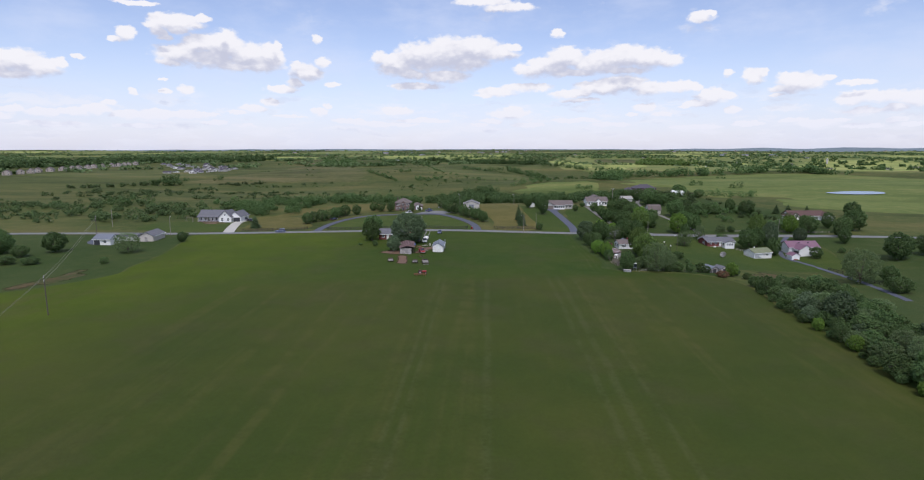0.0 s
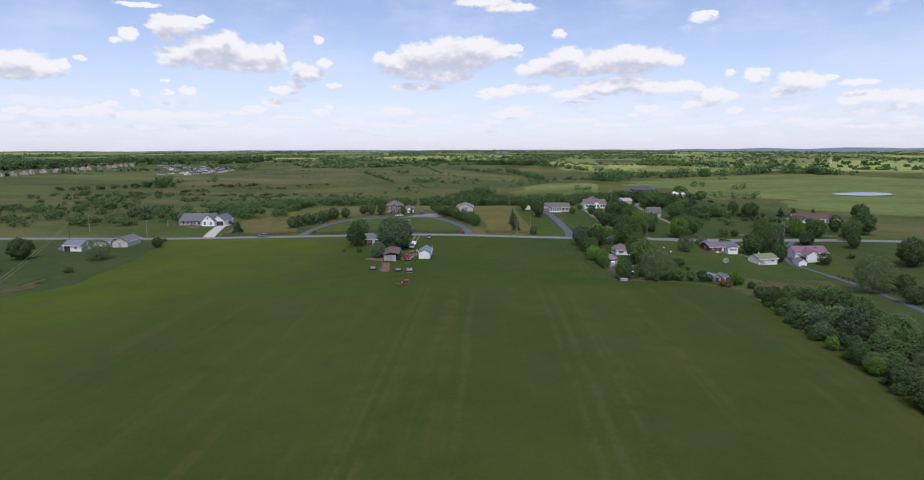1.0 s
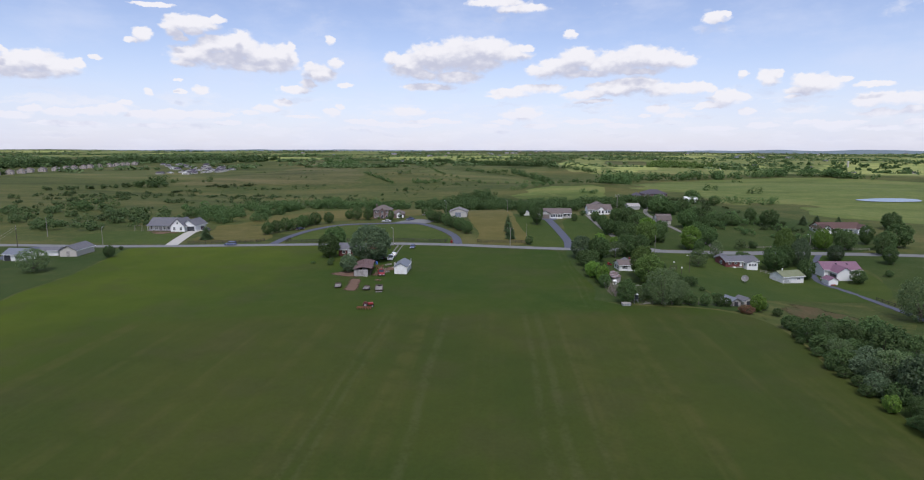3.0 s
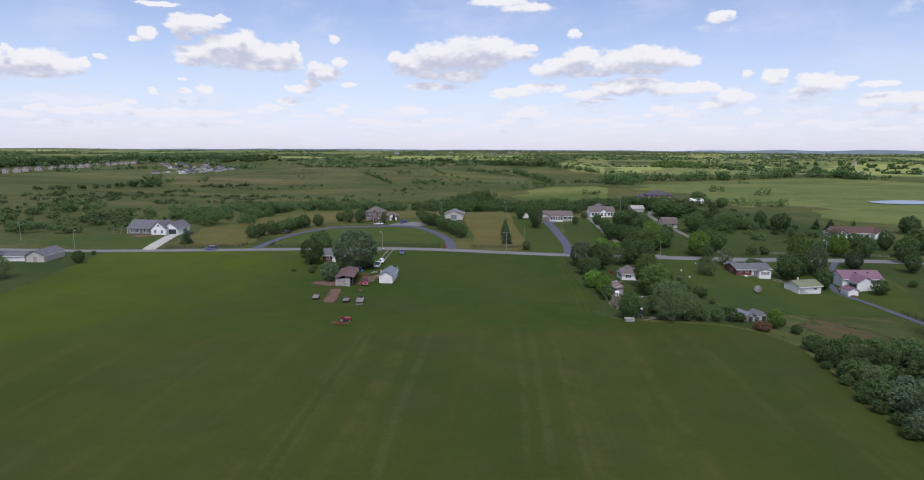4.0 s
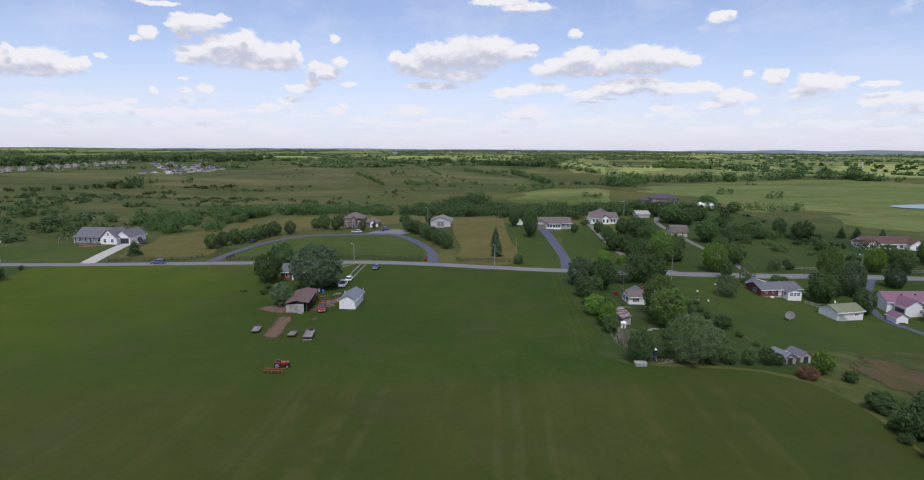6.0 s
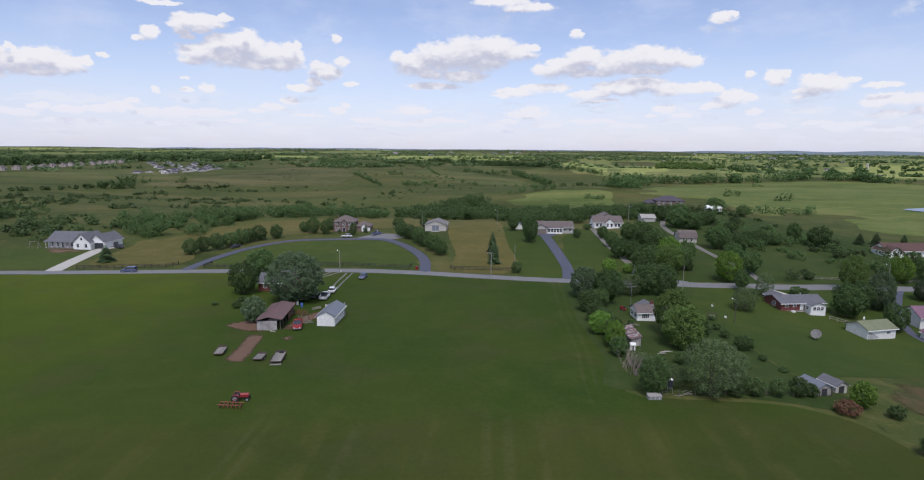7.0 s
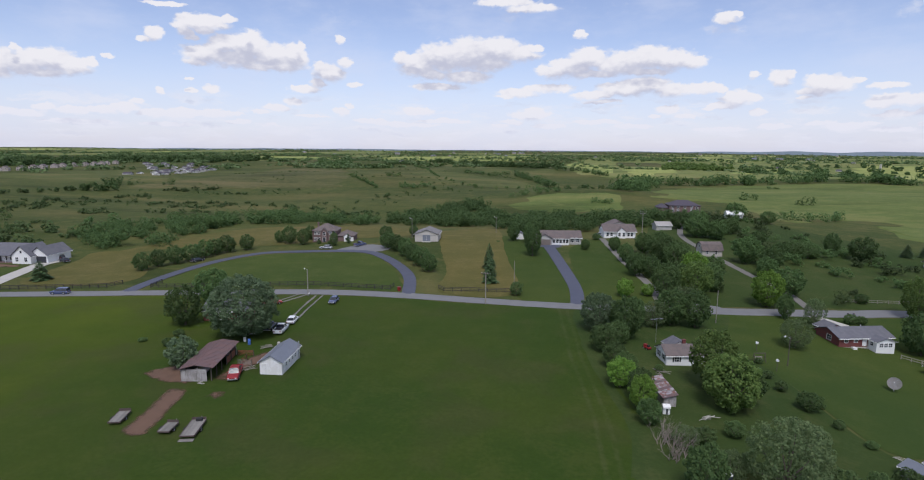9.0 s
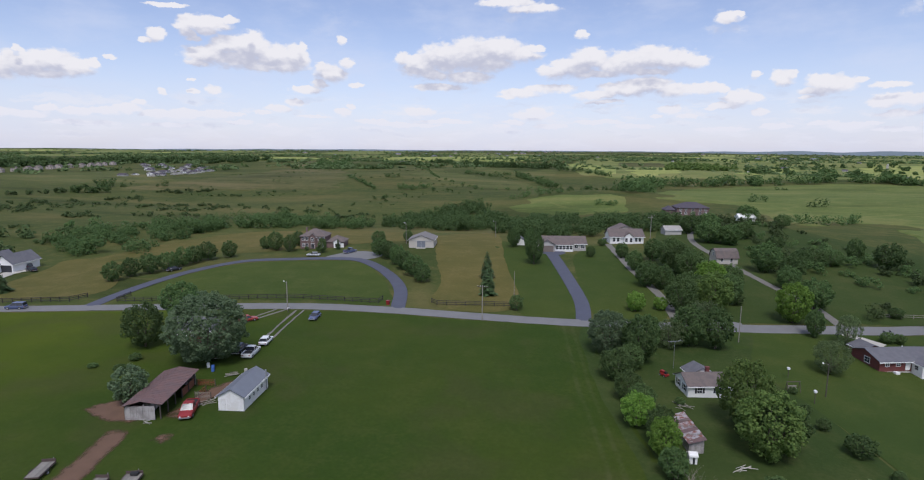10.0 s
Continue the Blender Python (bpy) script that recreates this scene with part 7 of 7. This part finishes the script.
def tractor():
    o = thing("tractor", -53.2, 172.4, 290, "old red tractor parked in the field", "tractor")
    o.scale = (0.86, 0.86, 0.86)
    hood = bmesh.new()
    loft(hood, [[(-0.32, y, 0.75), (0.32, y, 0.75), (0.32, y, 1.25), (0.2, y, 1.38), (-0.2, y, 1.38), (-0.32, y, 1.25)] for y in (0.2, 1.0, 1.75)])
    part("bonnet", hood, red_paint, o)
    part("chassis", one_box(-0.2, 0.2, -0.9, 1.8, 0.5, 0.8), tyre_black, o)
    part("seat", one_box(-0.25, 0.25, -0.75, -0.35, 1.15, 1.25), tyre_black, o)
    part("seat_back", one_box(-0.25, 0.25, -0.82, -0.75, 1.15, 1.55), tyre_black, o)
    part("steering_wheel", one_rod((0, -0.05, 1.45), (0, -0.02, 1.48), 0.2, 0.2, 10), tyre_black, o)
    part("exhaust", one_rod((0.18, 1.1, 1.3), (0.18, 1.1, 2.0), 0.04), rust, o)
    for s in (-1, 1):
        wheel(o, s * 0.75, -0.6, 0.68, 0.34)
        wheel(o, s * 0.6, 1.5, 0.36, 0.2)
        part("mudguard", prism(bmesh.new(), [(-0.6 + 0.76 * math.cos(a), 0.68 + 0.76 * math.sin(a)) for a in (0.3, 0.9, 1.5, 2.1, 2.7)] + [(-0.6 + 0.72 * math.cos(a), 0.68 + 0.72 * math.sin(a)) for a in (2.7, 2.1, 1.5, 0.9, 0.3)], s * 0.75 - 0.18, s * 0.75 + 0.18, 0), red_paint, o)
    d = thing("disc_harrow", -53.0, 169.9, 10, "rusty red disc harrow standing in grass", "harrow")
    for y in (-0.5, 0.5):
        part("beam", one_box(-1.9, 1.9, y - 0.06, y + 0.06, 0.55, 0.67), rust, d)
    for i in range(12):
        x = -1.8 + i * 0.327
        part("disc", one_rod((x - 0.02, -0.5 if i % 2 else 0.5, 0.28), (x + 0.02, -0.5 if i % 2 else 0.5, 0.28), 0.28, 0.28, 12), rust, d)
    part("drawbar", one_rod((0, 0.5, 0.6), (0, 1.8, 0.55), 0.07), red_paint, d)


tractor()


# ---- poles, wires, fences ----
def pole(x, y, h, label, arms=1, mat=None, rot=0.0, lamp=False, r=0.14, name="utility_pole"):
    o = thing(name, x, y, rot, label, "pole")
    part("shaft", one_rod((0, 0, -0.6), (0, 0, h), r, r * 0.7, 8), mat or pole_grey, o)
    for i in range(arms):
        z = h - 0.35 - 0.9 * i
        a = part("crossarm", one_box(-1.2, 1.2, -0.06, 0.06, z, z + 0.12), creosote, o)
        for u in (-1.1, -0.45, 0.45, 1.1):
            part("insulator", one_rod((u, 0, z + 0.12), (u, 0, z + 0.34), 0.05, 0.04), white_paint, a)
    if lamp:
        part("bracket", one_rod((0, 0, h - 0.3), (0.9, -0.3, h + 0.1), 0.03), steel, o)
        part("lamp_head", one_rod((0.9, -0.3, h - 0.12), (0.9, -0.3, h + 0.15), 0.15, 0.08, 10), white_paint, o)
    return o


pole(-79.0, 261.0, 7.3, "grey wooden roadside pole with a lamp", 0, None, 180, True)
pole(-31.3, 265.8, 8.3, "grey wooden power pole beside the road", 1, None, 0)
pole(-27.6, 288.6, 6.6, "thin pale wooden pole in the lawn", 0, None, 0, False, 0.08)
pole(12.6, 382.0, 10.0, "tall power pole with two crossarms among trees", 2)
pole(-80.3, 349.0, 8.2, "pale pole with a lamp beside the barn", 0, None, 200, True, 0.1)
pole(-49.9, 375.0, 7.0, "slim pole with a lamp at the meadow edge", 0, None, 200, True, 0.1)
pole(33.4, 245.2, 6.0, "dark yard pole carrying a white lamp", 0, creosote, 200, True, 0.1)
pole(-127.3, 109.7, 9.6, "dark power pole with two crossarms in the field", 2, creosote, -45)
pole(-216.5, 214.5, 9.5, "dark power pole with two crossarms by the road", 2, creosote, -40)
pole(-236.6, 244.4, 8.5, "tall grey pole before the thicket", 0)
pole(-187.8, 225.8, 8.5, "pale roadside pole with a lamp", 0, None, 120, True, 0.12)
pole(24.0, 268.0, 8.0, "slim bare pole beside the lawn", 0, None, 0, False, 0.1)
pole(84.0, 290.0, 9.0, "pale roadside pole with a lamp", 0, None, 180, True, 0.13)


def wires(a, b, label, spread=1.1, sag=1.2, rot=-45, count=3):
    o = new("power_line")
    tagged(o, label, "cable")
    ca, sa = math.cos(radians(rot)), math.sin(radians(rot))
    for k in range(count):
        u = -spread + 2 * spread * k / max(1, count - 1)
        p, q = Vector((a[0] + u * ca, a[1] + u * sa, a[2])), Vector((b[0] + u * ca, b[1] + u * sa, b[2]))
        bm = bmesh.new()
        last = p
        for i in range(1, 17):
            t = i / 16
            here = p.lerp(q, t) - Vector((0, 0, 4 * sag * t * (1 - t)))
            rod(bm, last, here, 0.012, 0.012, 4)
            last = here
        part("wire", bm, pole_grey, o)


wires((-127.3, 109.7, 9.8), (-216.5, 214.5, 9.6), "three thin power wires between wooden poles", rot=-45)
wires((-127.3, 109.7, 8.9), (-216.5, 214.5, 8.7), "three thin power wires between wooden poles", rot=-45)
wires((-127.3, 109.7, 9.8), (-70.0, 30.0, 10.5), "three thin power wires between wooden poles", rot=-45)


def board_fence(pts, label, rails=3, height=1.25, step=2.4, mat=None, rail_h=0.14):
    o = new("fence")
    tagged(o, label, "fence")
    line = []
    for (x0, y0), (x1, y1) in zip(pts, pts[1:]):
        n = max(1, round(math.hypot(x1 - x0, y1 - y0) / step))
        line += [(x0 + (x1 - x0) * i / n, y0 + (y1 - y0) * i / n) for i in range(n)]
    line.append(pts[-1])
    for x, y in line:
        z = gz(x, y)
        part("post", one_box(x - 0.07, x + 0.07, y - 0.07, y + 0.07, z - 0.3, z + height + 0.06), mat or fence_black, o)
    for (x0, y0), (x1, y1) in zip(line, line[1:]):
        d = Vector((x1 - x0, y1 - y0)).normalized() * 0.02
        for k in range(rails):
            z = height * (k + 0.75) / rails
            a, b = gz(x0, y0) + z, gz(x1, y1) + z
            bm = bmesh.new()
            nx, ny = -d.y * 1.2, d.x * 1.2
            v = [bm.verts.new(c) for c in ((x0 + nx, y0 + ny, a), (x1 + nx, y1 + ny, b), (x1 - nx, y1 - ny, b), (x0 - nx, y0 - ny, a), (x0 + nx, y0 + ny, a + rail_h), (x1 + nx, y1 + ny, b + rail_h), (x1 - nx, y1 - ny, b + rail_h), (x0 - nx, y0 - ny, a + rail_h))]
            for q in ((0, 3, 2, 1), (4, 5, 6, 7), (0, 1, 5, 4), (1, 2, 6, 5), (2, 3, 7, 6), (3, 0, 4, 7)):
                bm.faces.new([v[i] for i in q])
            part("rail", bm, mat or fence_black, o)


board_fence([(-163, 243.5), (-150, 248.5), (-137.5, 253.5), (-136.5, 258)], "black board fence beside the golden meadow")
board_fence([(-126.5, 262), (-125.5, 256.5), (-117, 259)], "short black board fence at the drive entrance")
board_fence([(-117, 259), (-99, 266), (-83, 271.2), (-60, 272.5), (-60, 275.5)], "long black board fence along the lawn")
board_fence([(-47, 276.5), (-45, 274.8), (-26, 278.4)], "black board fence before the hay meadow")
board_fence([(12.0, 192.2), (20, 195.6), (34, 200.9), (41, 204.5)], "sagging dark wire fence on old posts", 2, 1.0, 2.6, creosote, 0.02)
board_fence([(62, 291.5 + 8), (84, 303.5), (110, 303)], "low grey rail fence beyond the road", 2, 1.0, 2.8, pole_grey, 0.1)
board_fence([(59.8, 262.0), (66, 258.6)], "low pale board fence between house and garage", 2, 1.0, 2.0, pole_grey)
board_fence([(86, 236), (90, 222), (91, 206)], "low dark fence beside the lane", 2, 1.0, 2.6)


# ---- small things ----
def dish():
    o = thing("satellite_dish", 50.4, 242.3, 155, "large grey mesh satellite dish on a post", "dish")
    o.scale = (0.85, 0.85, 0.85)
    part("post", one_rod((0, 0, -0.5), (0, 0, 1.3), 0.09), steel, o)
    bm = bmesh.new()
    rings = []
    m = Matrix.Translation((0, 0, 1.75)) @ Matrix.Rotation(radians(-55), 4, "X")
    for k in range(6):
        r = 1.35 * k / 5
        rings.append([bm.verts.new(m @ Vector((r * math.cos(6.2832 * i / 24), r * math.sin(6.2832 * i / 24), 0.16 * r * r))) for i in range(24 if k else 1)])
    for i in range(24):
        bm.faces.new((rings[0][0], rings[1][i], rings[1][(i + 1) % 24]))
        for k in range(1, 5):
            bm.faces.new((rings[k][i], rings[k + 1][i], rings[k + 1][(i + 1) % 24], rings[k][(i + 1) % 24]))
    bmesh.ops.solidify(bm, geom=bm.faces[:], thickness=0.03)
    part("bowl", bm, mesh_grey, o)
    for i in range(3):
        a = 6.2832 * i / 3
        part("strut", one_rod(m @ Vector((1.28 * math.cos(a), 1.28 * math.sin(a), 0.26)), m @ Vector((0, 0, 1.1)), 0.02), steel, o)
    part("feed", one_rod(m @ Vector((0, 0, 1.0)), m @ Vector((0, 0, 1.25)), 0.1), white_paint, o)
    for i in range(12):
        a = 6.2832 * i / 12
        part("rib", one_rod(m @ Vector((0.1 * math.cos(a), 0.1 * math.sin(a), 0.0)), m @ Vector((1.35 * math.cos(a), 1.35 * math.sin(a), 0.3)), 0.018), steel, o)


dish()


def barrel(x, y, mat, label):
    o = thing("barrel", x, y, 0, label, "barrel", "barrels by the barn")
    bm = bmesh.new()
    loft(bm, [[(r * math.cos(6.2832 * i / 12), r * math.sin(6.2832 * i / 12), z) for i in range(12)] for r, z in ((0.26, -0.05), (0.29, 0.2), (0.28, 0.3), (0.3, 0.45), (0.28, 0.6), (0.29, 0.7), (0.26, 0.88))])
    part("drum", bm, mat, o)
    part("lid", one_rod((0, 0, 0.88), (0, 0, 0.91), 0.27, 0.27, 12), mat, o)


barrel(-71.5, 223.9, blue_plastic, "blue plastic barrel near the barn")
barrel(-71.0, 223.2, blue_plastic, "blue plastic barrel near the barn")
barrel(-73.0, 224.6, white_paint, "white barrel standing near the barn")
barrel(-64.8, 224.0, cream_siding, "pale barrel behind the white shed")


def pipe_gate(x, y, rot, w, mat, label):
    o = thing("gate", x, y, rot, label, "gate")
    for u in (-w / 2, w / 2):
        part("post", one_rod((u, 0, -0.3), (u, 0, 1.3), 0.07), creosote, o)
    for k in range(5):
        part("bar", one_rod((-w / 2, 0, 0.25 + 0.22 * k), (w / 2, 0, 0.25 + 0.22 * k), 0.03), mat, o)


pipe_gate(-67.8, 217.4, 15, 3.0, red_paint, "red pipe gate beside the barn")
pipe_gate(-64.9, 213.0, 10, 2.6, pole_grey, "weathered rail gate before the red truck")
pipe_gate(-66.0, 214.2, 100, 2.4, red_paint, "red pipe gate beside the barn")


def plank_heap(x, y, rot, n, mat, label, spread=1.2, length=2.4):
    o = thing("timber_heap", x, y, rot, label, "timber")
    r = random.Random(int(x * 13 + y))
    for i in range(n):
        a = radians(r.uniform(-35, 35))
        cx, cy, z = r.uniform(-spread, spread) * 0.5, r.uniform(-spread, spread) * 0.4, 0.05 + 0.06 * i
        l = length * r.uniform(0.5, 1.0) / 2
        dx, dy = math.cos(a) * l, math.sin(a) * l
        part("plank", one_rod((cx - dx, cy - dy, z), (cx + dx, cy + dy, z + r.uniform(-0.02, 0.25)), 0.05, 0.045, 4), mat, o)


plank_heap(-66.2, 222.4, 20, 9, pole_grey, "heap of pale old boards behind the shed")
plank_heap(-63.2, 212.2, 60, 5, pole_grey, "few grey boards lying on soil")
plank_heap(-67.0, 204.0, 10, 4, concrete, "pale slabs before the barn front", 0.8, 1.6)
plank_heap(14.2, 214.2, 30, 7, concrete, "pale scrap boards among weeds", 1.6, 2.0)
plank_heap(8.5, 231.0, 320, 8, pole_grey, "grey scrap sheets beside the rusty shed", 2.4, 2.6)
plank_heap(20.0, 195.9, 12, 6, pole_grey, "grey fallen fence boards in grass", 2.0, 1.6)
plank_heap(15.5, 194.3, 15, 6, pole_grey, "grey fallen boards along the fence", 2.0, 1.6)
plank_heap(38.5, 212.0, 30, 4, concrete, "pale stone slab beside the rut", 1.0, 1.6)
plank_heap(15.5, 344.0, 10, 7, rust, "rusty red heap of boards in the lawn", 1.6, 3.6)


def trough():
    o = thing("feed_trough", 10.6, 190.9, 18, "pale metal feed trough at the field corner", "trough")
    bm = bmesh.new()
    box(bm, -1.1, 1.1, -0.5, -0.44, 0, 0.62)
    box(bm, -1.1, 1.1, 0.44, 0.5, 0, 0.75)
    box(bm, -1.1, -1.04, -0.44, 0.44, 0, 0.65)
    box(bm, 1.04, 1.1, -0.44, 0.44, 0, 0.65)
    box(bm, -1.04, 1.04, -0.44, 0.44, 0, 0.1)
    part("tub", bm, steel, o)
    part("lid", prism(bmesh.new(), [(-0.56, 0.64), (0.56, 0.8), (0.56, 0.84), (-0.56, 0.68)], -1.15, 1.15, 0), mesh_grey, o)
    for u in (-0.7, 0, 0.7):
        part("rib", one_box(u - 0.03, u + 0.03, -0.54, -0.5, 0.02, 0.6), white_paint, o)
    s = thing("metal_stand", 13.2, 194.2, 12, "thin metal stand with a pale tray", "stand")
    for u in (-0.45, 0.45):
        for v in (-0.4, 0.4):
            part("leg", one_rod((u, v, -0.2), (u * 0.8, v * 0.8, 2.4), 0.035), steel, s)
    part("tray", one_box(-0.45, 0.45, -0.4, 0.4, 2.38, 2.5), white_paint, s)
    part("shelf", one_box(-0.42, 0.42, -0.38, 0.38, 1.0, 1.06), steel, s)
    part("panel", one_box(-0.4, 0.4, -0.42, -0.38, 1.1, 2.3), pane_dark, s)


trough()


def feeder(x, y, h, label):
    o = thing("bird_house", x, y, 20, label, "bird house")
    part("post", one_rod((0, 0, -0.3), (0, 0, h), 0.06), creosote, o)
    part("box", one_box(-0.2, 0.2, -0.18, 0.18, h, h + 0.32), white_paint, o)
    part("roof", prism(bmesh.new(), [(-0.24, h + 0.3), (0.24, h + 0.3), (0, h + 0.48)], -0.22, 0.22, 1), white_paint, o)


feeder(29.2, 251.5, 1.6, "white bird house on a post")
feeder(30.4, 241.0, 2.0, "white bird house on a dark post")
bench = thing("garden_swing", 28.3, 245.2, 15, "dark wooden swing frame on the lawn", "swing")
for u in (-1.1, 1.1):
    for v in (-0.5, 0.5):
        part("leg", one_rod((u, v, -0.2), (u, 0, 1.7), 0.05), creosote, bench)
part("beam", one_box(-1.2, 1.2, -0.05, 0.05, 1.68, 1.8), creosote, bench)
part("seat", one_box(-0.7, 0.7, -0.25, 0.25, 0.5, 0.56), pole_grey, bench)
part("seat_back", one_box(-0.7, 0.7, 0.25, 0.3, 0.5, 1.0), pole_grey, bench)


def mailbox(x, y, mat, label, rot=0):
    o = thing("mailbox", x, y, rot, label, "mailbox")
    part("post", one_box(-0.05, 0.05, -0.05, 0.05, -0.3, 1.0), creosote, o)
    part("box", prism(bmesh.new(), [(-0.12, 1.0), (0.12, 1.0), (0.12, 1.15), (0.07, 1.24), (-0.07, 1.24), (-0.12, 1.15)], -0.28, 0.28, 1), mat, o)
    part("flag", one_box(0.12, 0.14, -0.1, 0.0, 1.1, 1.3), red_paint, o)


mailbox(-77.9, 259.5, white_paint, "white mailbox on a post by the road")
mailbox(58.0, 286.2, dark_paint_and_shade, "black mailbox on a post by the road")
mailbox(59.5, 286.8, dark_paint_and_shade, "black mailbox on a post by the road")
bin_red = thing("waste_bin", -57.2, 272.2, 0, "red wheeled waste bin by the drive", "bin")
bm_bin = bmesh.new()
loft(bm_bin, [[(-a, -a, z), (a, -a, z), (a, a, z), (-a, a, z)] for a, z in ((0.3, 0), (0.42, 1.0))])
part("tub", bm_bin, red_paint, bin_red)
part("lid", one_box(-0.46, 0.46, -0.46, 0.46, 1.0, 1.1), red_paint, bin_red)
walker = thing("mower", 7.0, 243.5, 40, "red garden mower beside the white house", "mower")
part("deck", one_box(-0.45, 0.45, -0.8, 0.6, 0.25, 0.55), red_paint, walker)
part("bonnet", one_box(-0.3, 0.3, 0.0, 0.75, 0.55, 0.95), red_paint, walker)
part("seat", one_box(-0.22, 0.22, -0.6, -0.2, 0.6, 0.95), tyre_black, walker)
for u in (-0.45, 0.45):
    for v in (-0.5, 0.5):
        wheel(walker, u, v, 0.22, 0.15)
play = thing("play_frame", -211.4, 269.5, 10, "wooden play frame on the lawn", "play frame")
for u in (-1.8, 1.8):
    for v in (-0.8, 0.8):
        part("leg", one_rod((u, v, -0.2), (u, 0, 2.6), 0.07), pole_grey, play)
part("beam", one_rod((-2.0, 0, 2.6), (2.0, 0, 2.6), 0.07), pole_grey, play)


def bare_bush(x, y, seed, label):
    """Dead branches that lean and fork, without leaves."""
    o = thing("dead_bush", x, y, 0, label, "bush")
    r = random.Random(seed)
    for i in range(14):
        bm = bmesh.new()
        p = Vector((r.uniform(-1.4, 1.4), r.uniform(-1.6, 1.6), -0.2))
        d = Vector((r.uniform(-0.6, 0.6), r.uniform(-0.6, 0.6), 1.0)).normalized()
        rad = 0.07
        for k in range(5):
            q = p + d * r.uniform(0.5, 0.8)
            rod(bm, p, q, rad, rad * 0.75, 5)
            for _ in range(2):
                e = (d + Vector((r.uniform(-1, 1), r.uniform(-1, 1), r.uniform(-0.2, 0.6)))).normalized()
                m = q + e * r.uniform(0.5, 1.0)
                rod(bm, q, m, rad * 0.5, rad * 0.2, 4)
                rod(bm, m, m + (e + Vector((r.uniform(-0.6, 0.6), r.uniform(-0.6, 0.6), 0.2))).normalized() * 0.5, rad * 0.2, 0.006, 3)
            p, rad = q, rad * 0.75
            d = (d + Vector((r.uniform(-0.4, 0.4), r.uniform(-0.4, 0.4), r.uniform(-0.1, 0.2)))).normalized()
        part("branch", bm, twig_grey, o)


bare_bush(8.6, 200.8, 3, "grey leafless bush at the field edge")
bare_bush(7.4, 204.5, 4, "grey leafless bush at the field edge")
